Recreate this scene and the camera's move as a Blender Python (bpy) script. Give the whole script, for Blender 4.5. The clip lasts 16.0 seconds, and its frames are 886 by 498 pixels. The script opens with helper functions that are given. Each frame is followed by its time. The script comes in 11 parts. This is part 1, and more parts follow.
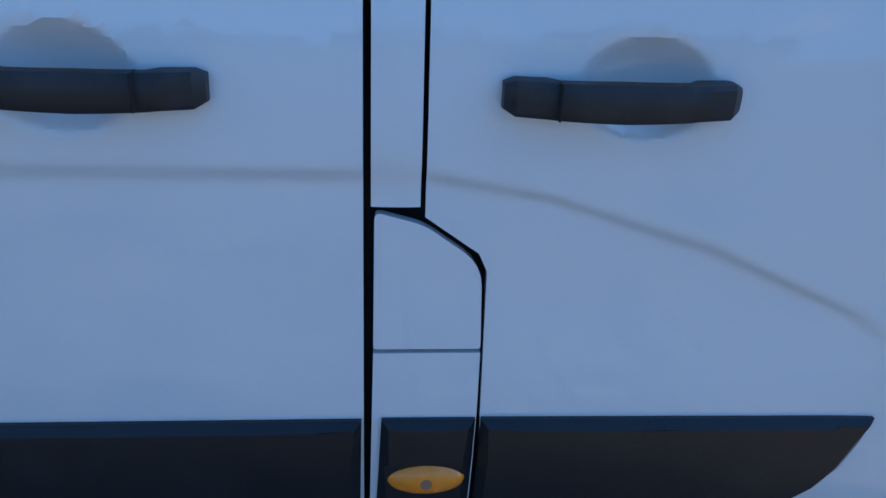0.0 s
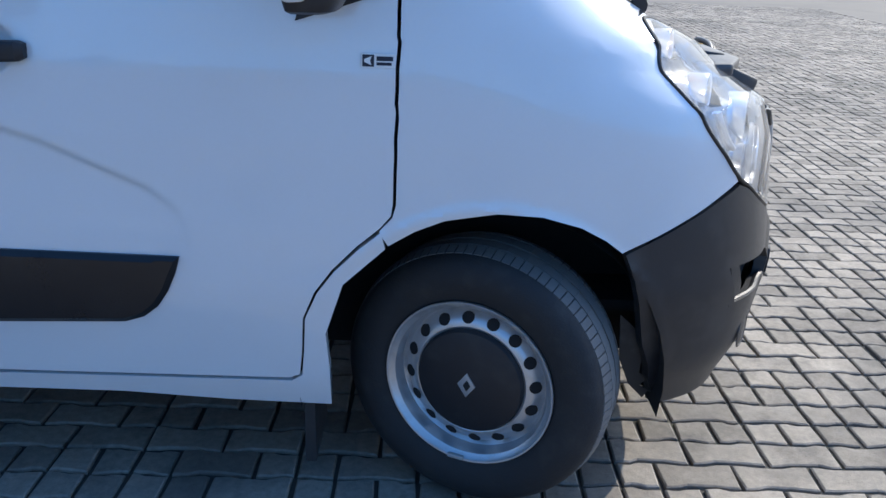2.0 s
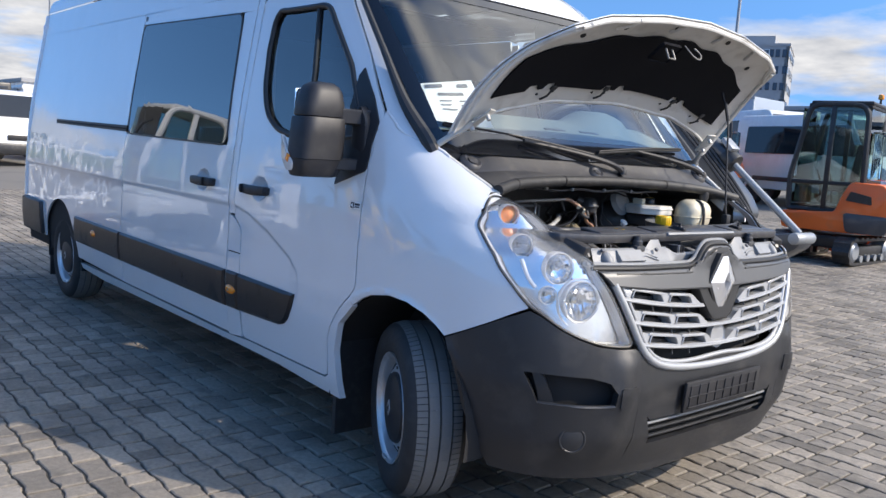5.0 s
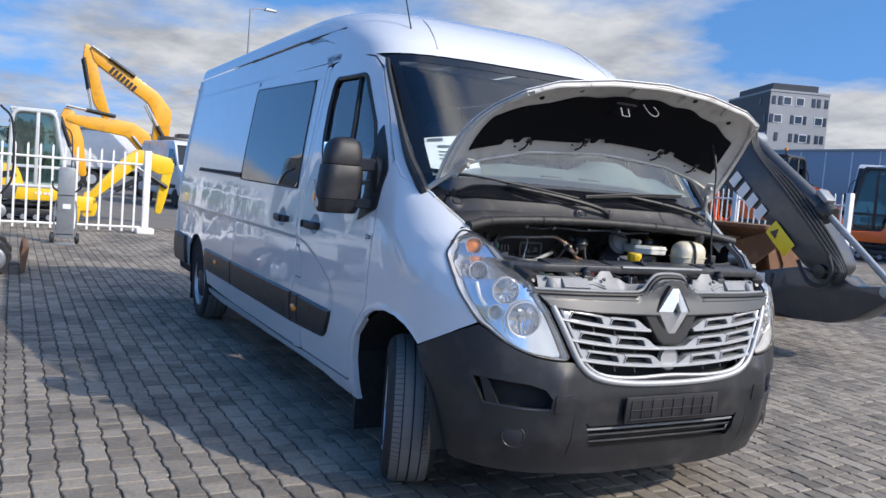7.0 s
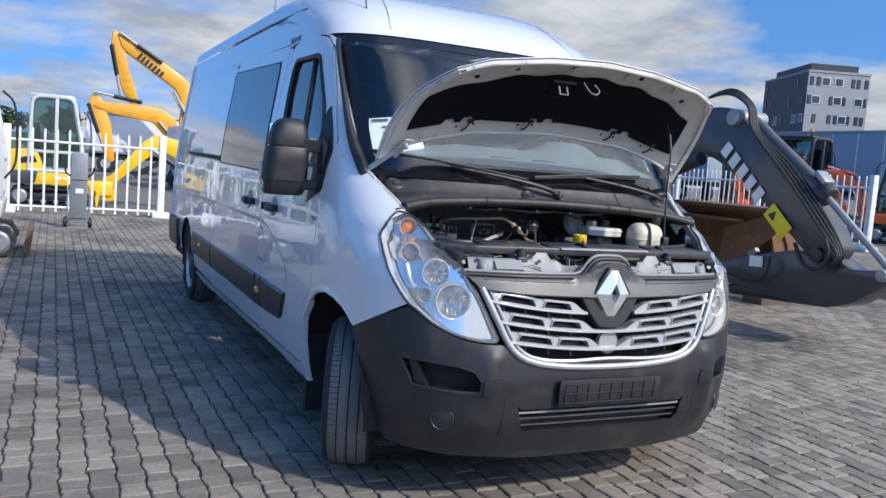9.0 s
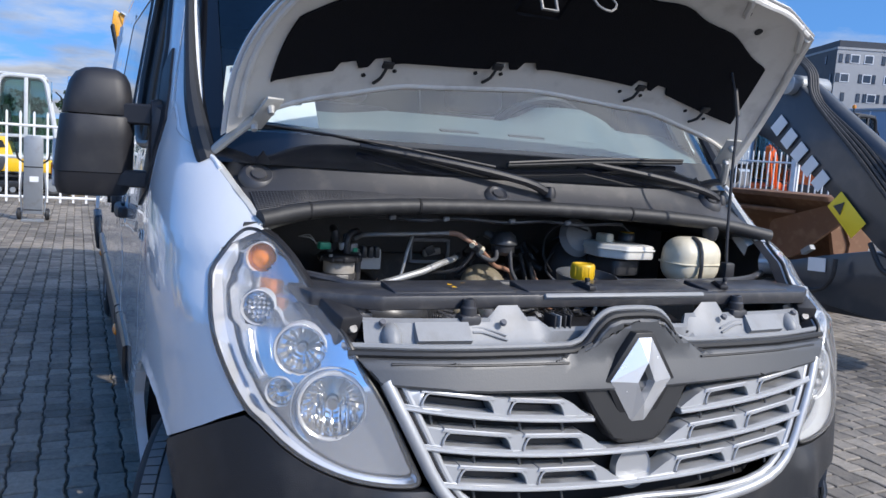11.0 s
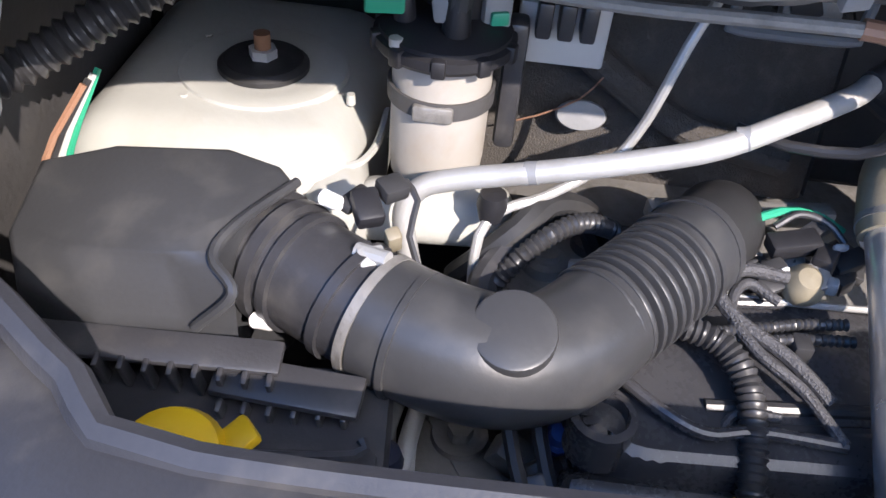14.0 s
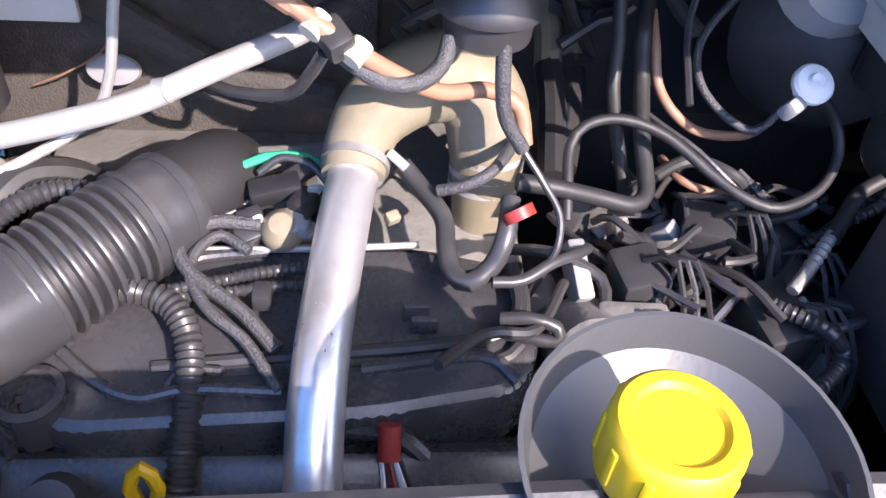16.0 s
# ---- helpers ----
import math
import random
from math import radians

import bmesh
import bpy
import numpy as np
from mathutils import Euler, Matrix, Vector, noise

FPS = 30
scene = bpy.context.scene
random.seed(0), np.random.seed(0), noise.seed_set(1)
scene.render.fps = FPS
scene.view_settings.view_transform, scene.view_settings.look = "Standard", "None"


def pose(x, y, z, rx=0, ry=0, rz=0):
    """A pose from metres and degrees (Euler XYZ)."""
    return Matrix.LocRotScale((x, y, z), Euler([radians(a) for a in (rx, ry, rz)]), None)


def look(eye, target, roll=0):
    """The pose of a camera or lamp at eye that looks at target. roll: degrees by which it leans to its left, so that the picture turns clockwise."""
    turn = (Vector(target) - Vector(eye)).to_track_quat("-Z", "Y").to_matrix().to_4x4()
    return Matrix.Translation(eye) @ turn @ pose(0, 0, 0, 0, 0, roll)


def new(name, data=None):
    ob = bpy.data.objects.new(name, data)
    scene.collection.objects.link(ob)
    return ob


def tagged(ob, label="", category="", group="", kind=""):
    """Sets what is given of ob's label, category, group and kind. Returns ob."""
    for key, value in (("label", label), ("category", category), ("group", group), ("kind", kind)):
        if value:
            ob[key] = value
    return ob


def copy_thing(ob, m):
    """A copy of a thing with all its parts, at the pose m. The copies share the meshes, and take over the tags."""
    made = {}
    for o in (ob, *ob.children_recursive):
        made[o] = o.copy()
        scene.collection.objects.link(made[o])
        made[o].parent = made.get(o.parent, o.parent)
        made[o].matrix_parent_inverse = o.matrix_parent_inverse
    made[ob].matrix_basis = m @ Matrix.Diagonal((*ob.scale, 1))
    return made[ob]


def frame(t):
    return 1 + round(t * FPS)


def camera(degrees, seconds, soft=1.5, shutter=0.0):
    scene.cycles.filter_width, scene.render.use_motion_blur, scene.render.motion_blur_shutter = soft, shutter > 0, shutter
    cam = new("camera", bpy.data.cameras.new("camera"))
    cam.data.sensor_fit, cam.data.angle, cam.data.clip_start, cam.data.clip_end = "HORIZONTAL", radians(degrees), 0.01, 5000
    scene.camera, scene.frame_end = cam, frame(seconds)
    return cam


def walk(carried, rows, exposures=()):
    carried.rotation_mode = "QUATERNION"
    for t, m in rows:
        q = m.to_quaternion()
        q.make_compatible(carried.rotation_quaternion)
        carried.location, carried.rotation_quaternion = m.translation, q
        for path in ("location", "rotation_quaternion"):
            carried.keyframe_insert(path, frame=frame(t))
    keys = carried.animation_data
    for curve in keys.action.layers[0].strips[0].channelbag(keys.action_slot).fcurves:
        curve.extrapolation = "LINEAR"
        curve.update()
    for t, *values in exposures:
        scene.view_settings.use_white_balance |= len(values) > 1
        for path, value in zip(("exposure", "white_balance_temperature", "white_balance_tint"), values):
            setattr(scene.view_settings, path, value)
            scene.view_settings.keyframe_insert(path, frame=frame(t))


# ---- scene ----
cam = camera(57.3, 16.0)
PATH = [
    (0, (-1.355, -1.915, 1.331), (-1.19, -0.092, 0.523), 2.3),
    (0.5, (-1.196, -2.211, 1.337), (-0.998, -0.366, 0.591), 2.1),
    (1, (-0.922, -2.519, 1.345), (-0.703, -0.665, 0.628), 1.6),
    (1.5, (-0.527, -2.626, 1.329), (-0.323, -0.764, 0.626), 1.6),
    (2, (-0.117, -2.718, 1.357), (-0.083, -0.845, 0.657), 2.2),
    (2.5, (0.288, -2.878, 1.368), (-0.02, -1.024, 0.683), 2.5),
    (3, (0.728, -2.954, 1.37), (0.101, -1.182, 0.688), 2.9),
    (3.5, (1.197, -3.05, 1.357), (0.184, -1.384, 0.913), 2.8),
    (4, (1.657, -3.041, 1.308), (0.352, -1.545, 1.065), 2.9),
    (4.5, (2.107, -2.98, 1.359), (0.761, -1.521, 1.12), 3.3),
    (5, (2.469, -2.877, 1.373), (0.964, -1.581, 1.133), 3.9),
    (5.2, (2.596, -2.826, 1.37), (1.03, -1.607, 1.126), 4.1),
    (7.3, (3.546, -2.55, 1.407), (1.78, -1.623, 1.257), 4.6),
    (7.5, (3.615, -2.526, 1.418), (1.844, -1.611, 1.26), 4.6),
    (8, (3.725, -2.425, 1.421), (1.942, -1.537, 1.249), 4.4),
    (8.5, (3.759, -2.329, 1.421), (1.971, -1.451, 1.239), 4.4),
    (8.7, (3.716, -2.279, 1.408), (1.927, -1.403, 1.223), 4.4),
    (10.8, (2.433, -1.308, 1.454), (0.63, -0.477, 1.218), 4.0),
    (11, (2.285, -1.204, 1.433), (0.479, -0.377, 1.197), 4.0),
    (11.5, (1.921, -0.967, 1.431), (0.105, -0.158, 1.212), 3.5),
    (12, (1.563, -0.78, 1.441), (-0.346, -0.223, 1.224), 2.7),
    (12.5, (1.203, -0.631, 1.429), (-0.753, -0.393, 1.084), 3.1),
    (13, (0.946, -0.542, 1.425), (-0.937, -0.521, 0.753), 3.6),
    (13.5, (0.784, -0.508, 1.437), (-0.929, -0.576, 0.406), 4.7),
    (14, (0.714, -0.473, 1.431), (-0.806, -0.521, 0.132), 5.7),
    (14.5, (0.679, -0.428, 1.43), (-0.774, -0.297, 0.062), 4.1),
    (15, (0.667, -0.374, 1.436), (-0.75, -0.118, 0.047), 3.9),
    (15.5, (0.675, -0.255, 1.453), (-0.739, -0.019, 0.057), 4.1),
    (16, (0.683, -0.11, 1.46), (-0.733, 0.089, 0.061), 6.1),
]
EXPOSURES = [(0, 0.98, 6450, 6), (1.0, 1.05, 6450, 6), (1.5, 1.0, 6400, 7), (3, 1.2, 6900, 11), (3.5, 1.18, 6950, 11), (5, 0.85, 6900, 12), (8, 0.5, 6480, 11), (11.5, 0.58, 6250, 12),
             (12.5, 0.78, 6200, 12), (13.0, 1.02, 6200, 14), (13.5, 1.4, 6350, 16), (14, 1.76, 6550, 18), (14.5, 1.88, 6650, 20), (15.5, 2.15, 6650, 22), (16, 2.22, 6650, 25)]
walk(cam, [(t, look(eye, target, roll)) for t, eye, target, roll in PATH], EXPOSURES)

# ---- light ----
SUN_AZ, SUN_EL = 33.2, 36.4
world = bpy.data.worlds.new("sky")
scene.world = world
world.use_nodes = True
wn, wl = world.node_tree.nodes, world.node_tree.links
wn.clear()
sky = wn.new("ShaderNodeTexSky")
sky.sky_type, sky.sun_disc = "NISHITA", False
sky.sun_elevation, sky.sun_rotation = radians(SUN_EL), radians(90 - SUN_AZ)
sky.altitude, sky.air_density, sky.dust_density, sky.ozone_density = 0, 1.0, 0.15, 3.5
# broken cumulus, white on the blue sky
wtc = wn.new("ShaderNodeTexCoord")
wsep = wn.new("ShaderNodeSeparateXYZ")
wl.new(wtc.outputs["Generated"], wsep.inputs[0])
wadd = wn.new("ShaderNodeMath"); wadd.operation = "ADD"; wadd.inputs[1].default_value = 0.16
wmax = wn.new("ShaderNodeMath"); wmax.operation = "MAXIMUM"; wmax.inputs[1].default_value = 0.0
wl.new(wsep.outputs[2], wmax.inputs[0]); wl.new(wmax.outputs[0], wadd.inputs[0])
wdx = wn.new("ShaderNodeMath"); wdx.operation = "DIVIDE"
wdy = wn.new("ShaderNodeMath"); wdy.operation = "DIVIDE"
wl.new(wsep.outputs[0], wdx.inputs[0]); wl.new(wadd.outputs[0], wdx.inputs[1])
wl.new(wsep.outputs[1], wdy.inputs[0]); wl.new(wadd.outputs[0], wdy.inputs[1])
wcomb = wn.new("ShaderNodeCombineXYZ")
wl.new(wdx.outputs[0], wcomb.inputs[0]); wl.new(wdy.outputs[0], wcomb.inputs[1])
wcomb.inputs[2].default_value = 3.7
wnoise = wn.new("ShaderNodeTexNoise")
wnoise.inputs["Scale"].default_value, wnoise.inputs["Detail"].default_value, wnoise.inputs["Roughness"].default_value = 0.95, 7.0, 0.55
wl.new(wcomb.outputs[0], wnoise.inputs["Vector"])
wramp = wn.new("ShaderNodeValToRGB")
wramp.color_ramp.elements[0].position, wramp.color_ramp.elements[0].color = 0.46, (0, 0, 0, 1)
wramp.color_ramp.elements[1].position, wramp.color_ramp.elements[1].color = 0.60, (1, 1, 1, 1)
# cover thickens towards the horizon
wlow = wn.new("ShaderNodeMapRange")
wlow.inputs[1].default_value, wlow.inputs[2].default_value, wlow.inputs[3].default_value, wlow.inputs[4].default_value = 0.0, 0.34, 0.15, -0.05
wl.new(wsep.outputs[2], wlow.inputs[0])
wsum = wn.new("ShaderNodeMath"); wsum.operation = "ADD"
# and towards +y; the sky over -y is clear and deep blue
wside = wn.new("ShaderNodeMapRange")
wside.inputs[1].default_value, wside.inputs[2].default_value, wside.inputs[3].default_value, wside.inputs[4].default_value = -0.75, 0.25, -0.26, 0.0
wl.new(wsep.outputs[1], wside.inputs[0])
wsum2 = wn.new("ShaderNodeMath"); wsum2.operation = "ADD"
wl.new(wnoise.outputs["Fac"], wsum2.inputs[0]); wl.new(wside.outputs[0], wsum2.inputs[1])
wl.new(wsum2.outputs[0], wsum.inputs[0]); wl.new(wlow.outputs[0], wsum.inputs[1])
# added glow and whiter cover round the sun, out of view, filling the bay
wdot = wn.new("ShaderNodeVectorMath"); wdot.operation = "DOT_PRODUCT"
wl.new(wtc.outputs["Generated"], wdot.inputs[0])
wdot.inputs[1].default_value = (math.cos(radians(SUN_AZ)) * math.cos(radians(SUN_EL)), math.sin(radians(SUN_AZ)) * math.cos(radians(SUN_EL)), math.sin(radians(SUN_EL)))
wpos = wn.new("ShaderNodeMath"); wpos.operation = "MAXIMUM"; wpos.inputs[1].default_value = 0.0
wpow = wn.new("ShaderNodeMath"); wpow.operation = "POWER"; wpow.inputs[1].default_value = 3.0
wglow = wn.new("ShaderNodeMath"); wglow.operation = "MULTIPLY_ADD"; wglow.inputs[1].default_value, wglow.inputs[2].default_value = 1.8, 1.0
wl.new(wdot.outputs["Value"], wpos.inputs[0]); wl.new(wpos.outputs[0], wpow.inputs[0]); wl.new(wpow.outputs[0], wglow.inputs[0])
wfill = wn.new("ShaderNodeMath"); wfill.operation = "MULTIPLY_ADD"; wfill.inputs[1].default_value = 0.20
wl.new(wpow.outputs[0], wfill.inputs[0])
wtop = wn.new("ShaderNodeMapRange")
wtop.inputs[1].default_value, wtop.inputs[2].default_value, wtop.inputs[3].default_value, wtop.inputs[4].default_value = 0.5, 0.85, 0.0, -0.05
wl.new(wsep.outputs[2], wtop.inputs[0]); wl.new(wtop.outputs[0], wfill.inputs[2])
wsum3 = wn.new("ShaderNodeMath"); wsum3.operation = "ADD"
wl.new(wsum.outputs[0], wsum3.inputs[0]); wl.new(wfill.outputs[0], wsum3.inputs[1])
wl.new(wsum3.outputs[0], wramp.inputs[0])
wmix = wn.new("ShaderNodeMixRGB")
wsat = wn.new("ShaderNodeHueSaturation")
wsat.inputs["Saturation"].default_value, wsat.inputs["Value"].default_value = 1.12, 0.92
wblue = wn.new("ShaderNodeMixRGB"); wblue.blend_type = "MULTIPLY"
wblue.inputs[0].default_value, wblue.inputs[2].default_value = 1.0, (0.86, 0.96, 1.05, 1)
wl.new(sky.outputs[0], wblue.inputs[1])
# the clear air is deep blue down to the cloud banks
wdeep = wn.new("ShaderNodeMath"); wdeep.operation = "MULTIPLY_ADD"; wdeep.inputs[1].default_value, wdeep.inputs[2].default_value = 0.75, 0.26
wl.new(wmax.outputs[0], wdeep.inputs[0])
wdir = wn.new("ShaderNodeCombineXYZ")
wl.new(wsep.outputs[0], wdir.inputs[0]); wl.new(wsep.outputs[1], wdir.inputs[1]); wl.new(wdeep.outputs[0], wdir.inputs[2])
wnor = wn.new("ShaderNodeVectorMath"); wnor.operation = "NORMALIZE"
wl.new(wdir.outputs[0], wnor.inputs[0]); wl.new(wnor.outputs[0], sky.inputs["Vector"])
wl.new(wblue.outputs[0], wsat.inputs["Color"])
wl.new(wramp.outputs[0], wmix.inputs[0]); wl.new(wsat.outputs[0], wmix.inputs[1])
# grey bellies and bright tops within the clouds
wnoise2 = wn.new("ShaderNodeTexNoise")
wnoise2.inputs["Scale"].default_value, wnoise2.inputs["Detail"].default_value, wnoise2.inputs["Roughness"].default_value = 2.3, 5.0, 0.6
wl.new(wcomb.outputs[0], wnoise2.inputs["Vector"])
wcloud = wn.new("ShaderNodeValToRGB")
wcloud.color_ramp.elements[0].position, wcloud.color_ramp.elements[0].color = 0.36, (2.1, 2.3, 2.65, 1)
wcloud.color_ramp.elements[1].position, wcloud.color_ramp.elements[1].color = 0.62, (3.6, 3.75, 3.95, 1)
wl.new(wnoise2.outputs["Fac"], wcloud.inputs[0])
# cloud made brighter overhead, above the view, to lift the shaded sides
wzen = wn.new("ShaderNodeMapRange")
wzen.inputs[1].default_value, wzen.inputs[2].default_value, wzen.inputs[3].default_value, wzen.inputs[4].default_value = 0.15, 0.85, 0.88, 1.4
wl.new(wsep.outputs[2], wzen.inputs[0])
wover = wn.new("ShaderNodeVectorMath"); wover.operation = "SCALE"
wl.new(wcloud.outputs[0], wover.inputs[0]); wl.new(wzen.outputs[0], wover.inputs["Scale"])
wl.new(wover.outputs[0], wmix.inputs[2])
wbg = wn.new("ShaderNodeBackground"); wbg.inputs[1].default_value = 0.15
wlit = wn.new("ShaderNodeVectorMath"); wlit.operation = "SCALE"
wl.new(wmix.outputs[0], wlit.inputs[0]); wl.new(wglow.outputs[0], wlit.inputs["Scale"])
wl.new(wlit.outputs[0], wbg.inputs[0])
wout = wn.new("ShaderNodeOutputWorld")
wl.new(wbg.outputs[0], wout.inputs[0])

sun = new("sun", bpy.data.lights.new("sun", "SUN"))
sun.data.energy, sun.data.angle, sun.data.color = 2.7, radians(0.55), (1.0, 0.93, 0.83)
caz, cel = radians(SUN_AZ), radians(SUN_EL)
sun.matrix_world = look((math.cos(caz) * math.cos(cel) * 30, math.sin(caz) * math.cos(cel) * 30, math.sin(cel) * 30), (0, 0, 0))


# ---- materials ----
def mat(name, base, rough=0.5, metal=0.0, vary=0.12, scale=6.0, fine=60.0, bump=0.0, coat=0.0, spec=0.5,
        dirt=None, dirt_amount=0.35, wavy=0.0, rough_vary=0.1, per_piece=0.0, island=0.0, emit=None):
    """A surface with variation at two scales, fine relief and an optional dirt colour."""
    m = bpy.data.materials.new(name)
    m.use_nodes = True
    n, l = m.node_tree.nodes, m.node_tree.links
    b = n["Principled BSDF"]
    tc = n.new("ShaderNodeTexCoord")
    big = n.new("ShaderNodeTexNoise"); big.inputs["Scale"].default_value = scale; big.inputs["Detail"].default_value = 5
    sm = n.new("ShaderNodeTexNoise"); sm.inputs["Scale"].default_value = fine; sm.inputs["Detail"].default_value = 3
    l.new(tc.outputs["Object"], big.inputs["Vector"]); l.new(tc.outputs["Object"], sm.inputs["Vector"])
    lo = [max(c * (1 - vary), 0) for c in base]; hi = [min(c * (1 + vary), 1) for c in base]
    mx = n.new("ShaderNodeMixRGB"); mx.inputs[1].default_value = (*lo, 1); mx.inputs[2].default_value = (*hi, 1)
    av = n.new("ShaderNodeMath"); av.operation = "ADD"
    h1 = n.new("ShaderNodeMath"); h1.operation = "MULTIPLY"; h1.inputs[1].default_value = 0.6
    h2 = n.new("ShaderNodeMath"); h2.operation = "MULTIPLY"; h2.inputs[1].default_value = 0.4
    l.new(big.outputs["Fac"], h1.inputs[0]); l.new(sm.outputs["Fac"], h2.inputs[0])
    l.new(h1.outputs[0], av.inputs[0]); l.new(h2.outputs[0], av.inputs[1]); l.new(av.outputs[0], mx.inputs[0])
    col = mx.outputs[0]
    if dirt:
        d = n.new("ShaderNodeMixRGB"); d.inputs[2].default_value = (*dirt, 1)
        r = n.new("ShaderNodeValToRGB")
        r.color_ramp.elements[0].position, r.color_ramp.elements[1].position = 0.52, 0.75
        dn = n.new("ShaderNodeTexNoise"); dn.inputs["Scale"].default_value = scale * 1.7; dn.inputs["Detail"].default_value = 8
        l.new(tc.outputs["Object"], dn.inputs["Vector"]); l.new(dn.outputs["Fac"], r.inputs[0])
        k = n.new("ShaderNodeMath"); k.operation = "MULTIPLY"; k.inputs[1].default_value = dirt_amount
        l.new(r.outputs[0], k.inputs[0]); l.new(k.outputs[0], d.inputs[0]); l.new(col, d.inputs[1])
        col = d.outputs[0]
    if per_piece or island:
        if per_piece:
            src = n.new("ShaderNodeObjectInfo").outputs["Random"]
        else:
            src = n.new("ShaderNodeNewGeometry").outputs["Random Per Island"]
        hs = n.new("ShaderNodeHueSaturation")
        mr = n.new("ShaderNodeMapRange"); amt = per_piece or island
        mr.inputs[3].default_value, mr.inputs[4].default_value = 1 - amt, 1 + amt
        l.new(src, mr.inputs[0]); l.new(mr.outputs[0], hs.inputs["Value"]); l.new(col, hs.inputs["Color"])
        col = hs.outputs[0]
    l.new(col, b.inputs["Base Color"])
    rr = n.new("ShaderNodeMapRange")
    rr.inputs[3].default_value, rr.inputs[4].default_value = max(rough - rough_vary, 0.01), min(rough + rough_vary, 1)
    l.new(av.outputs[0], rr.inputs[0]); l.new(rr.outputs[0], b.inputs["Roughness"])
    b.inputs["Metallic"].default_value, b.inputs["Specular IOR Level"].default_value = metal, spec
    if coat:
        b.inputs["Coat Weight"].default_value, b.inputs["Coat Roughness"].default_value = coat, 0.02
        b.inputs["Coat IOR"].default_value = 1.6
    if bump:
        bp = n.new("ShaderNodeBump"); bp.inputs["Strength"].default_value = min(bump, 1.0); bp.inputs["Distance"].default_value = 0.002
        l.new(sm.outputs["Fac"], bp.inputs["Height"]); l.new(bp.outputs[0], b.inputs["Normal"])
    if wavy:      # slight unevenness of pressed sheet, seen in the clear coat
        wv = n.new("ShaderNodeTexNoise"); wv.inputs["Scale"].default_value = 2.2; wv.inputs["Detail"].default_value = 2
        l.new(tc.outputs["Object"], wv.inputs["Vector"])
        wb = n.new("ShaderNodeBump"); wb.inputs["Strength"].default_value = 1.0; wb.inputs["Distance"].default_value = wavy
        l.new(wv.outputs["Fac"], wb.inputs["Height"]); l.new(wb.outputs[0], b.inputs["Coat Normal"])
    if emit:
        b.inputs["Emission Color"].default_value = (*emit[:3], 1); b.inputs["Emission Strength"].default_value = emit[3]
    return m


def glass(name, tint=(0.9, 0.95, 0.95), dark=0.0, rough=0.0, ior=1.6, haze=0.0):
    """Thin car glass: clear with a mirror-like sheen, or privacy glass when dark is raised."""
    m = bpy.data.materials.new(name)
    m.use_nodes = True
    n, l = m.node_tree.nodes, m.node_tree.links
    n.clear()
    o = n.new("ShaderNodeOutputMaterial")
    t = n.new("ShaderNodeBsdfTransparent"); t.inputs[0].default_value = (*[c * (1 - dark) for c in tint], 1)
    g = n.new("ShaderNodeBsdfGlossy"); g.inputs["Roughness"].default_value = rough; g.inputs[0].default_value = (1, 1, 1, 1)
    fr = n.new("ShaderNodeFresnel"); fr.inputs[0].default_value = ior
    mx = n.new("ShaderNodeMixShader")
    l.new(fr.outputs[0], mx.inputs[0]); l.new(t.outputs[0], mx.inputs[1]); l.new(g.outputs[0], mx.inputs[2])
    if haze:      # weathered plastic scatters some light
        d = n.new("ShaderNodeBsdfDiffuse"); d.inputs[0].default_value = (0.85, 0.86, 0.87, 1)
        hz = n.new("ShaderNodeMixShader"); hz.inputs[0].default_value = haze
        l.new(mx.outputs[0], hz.inputs[1]); l.new(d.outputs[0], hz.inputs[2]); l.new(hz.outputs[0], o.inputs[0])
    else:
        l.new(mx.outputs[0], o.inputs[0])
    return m


M = {}
M["white"] = mat("white_car_paint", (0.74, 0.75, 0.76), 0.22, vary=0.03, scale=1.5, fine=140, coat=1.0, wavy=0.0035, dirt=(0.5, 0.48, 0.45), dirt_amount=0.12)
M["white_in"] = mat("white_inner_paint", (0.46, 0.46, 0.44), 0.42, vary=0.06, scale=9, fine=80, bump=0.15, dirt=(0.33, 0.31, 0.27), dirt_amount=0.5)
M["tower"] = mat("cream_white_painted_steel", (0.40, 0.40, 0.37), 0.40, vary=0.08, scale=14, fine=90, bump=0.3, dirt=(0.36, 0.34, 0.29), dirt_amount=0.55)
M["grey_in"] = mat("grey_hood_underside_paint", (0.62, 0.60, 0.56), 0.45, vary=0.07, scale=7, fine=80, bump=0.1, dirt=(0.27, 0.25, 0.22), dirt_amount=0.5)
M["blk"] = mat("black_grained_plastic", (0.015, 0.015, 0.018), 0.5, vary=0.25, scale=8, fine=420, bump=0.1, dirt=(0.07, 0.065, 0.06), dirt_amount=0.3)
M["strip"] = mat("satin_black_strip_plastic", (0.010, 0.011, 0.014), 0.30, vary=0.15, scale=6, fine=420, bump=0.15, dirt=(0.04, 0.04, 0.04), dirt_amount=0.2)
M["bumper"] = mat("dark_grey_bumper_plastic", (0.020, 0.021, 0.024), 0.38, vary=0.2, scale=5, fine=450, bump=0.35, dirt=(0.11, 0.10, 0.09), dirt_amount=0.3)
M["cowl"] = mat("weathered_black_cowl_plastic", (0.048, 0.048, 0.052), 0.42, vary=0.25, scale=11, fine=350, bump=0.15, dirt=(0.12, 0.112, 0.10), dirt_amount=0.5)
M["dust"] = mat("dusty_black_plastic", (0.038, 0.038, 0.042), 0.34, vary=0.3, scale=16, fine=260, bump=0.12, dirt=(0.105, 0.098, 0.09), dirt_amount=0.6)
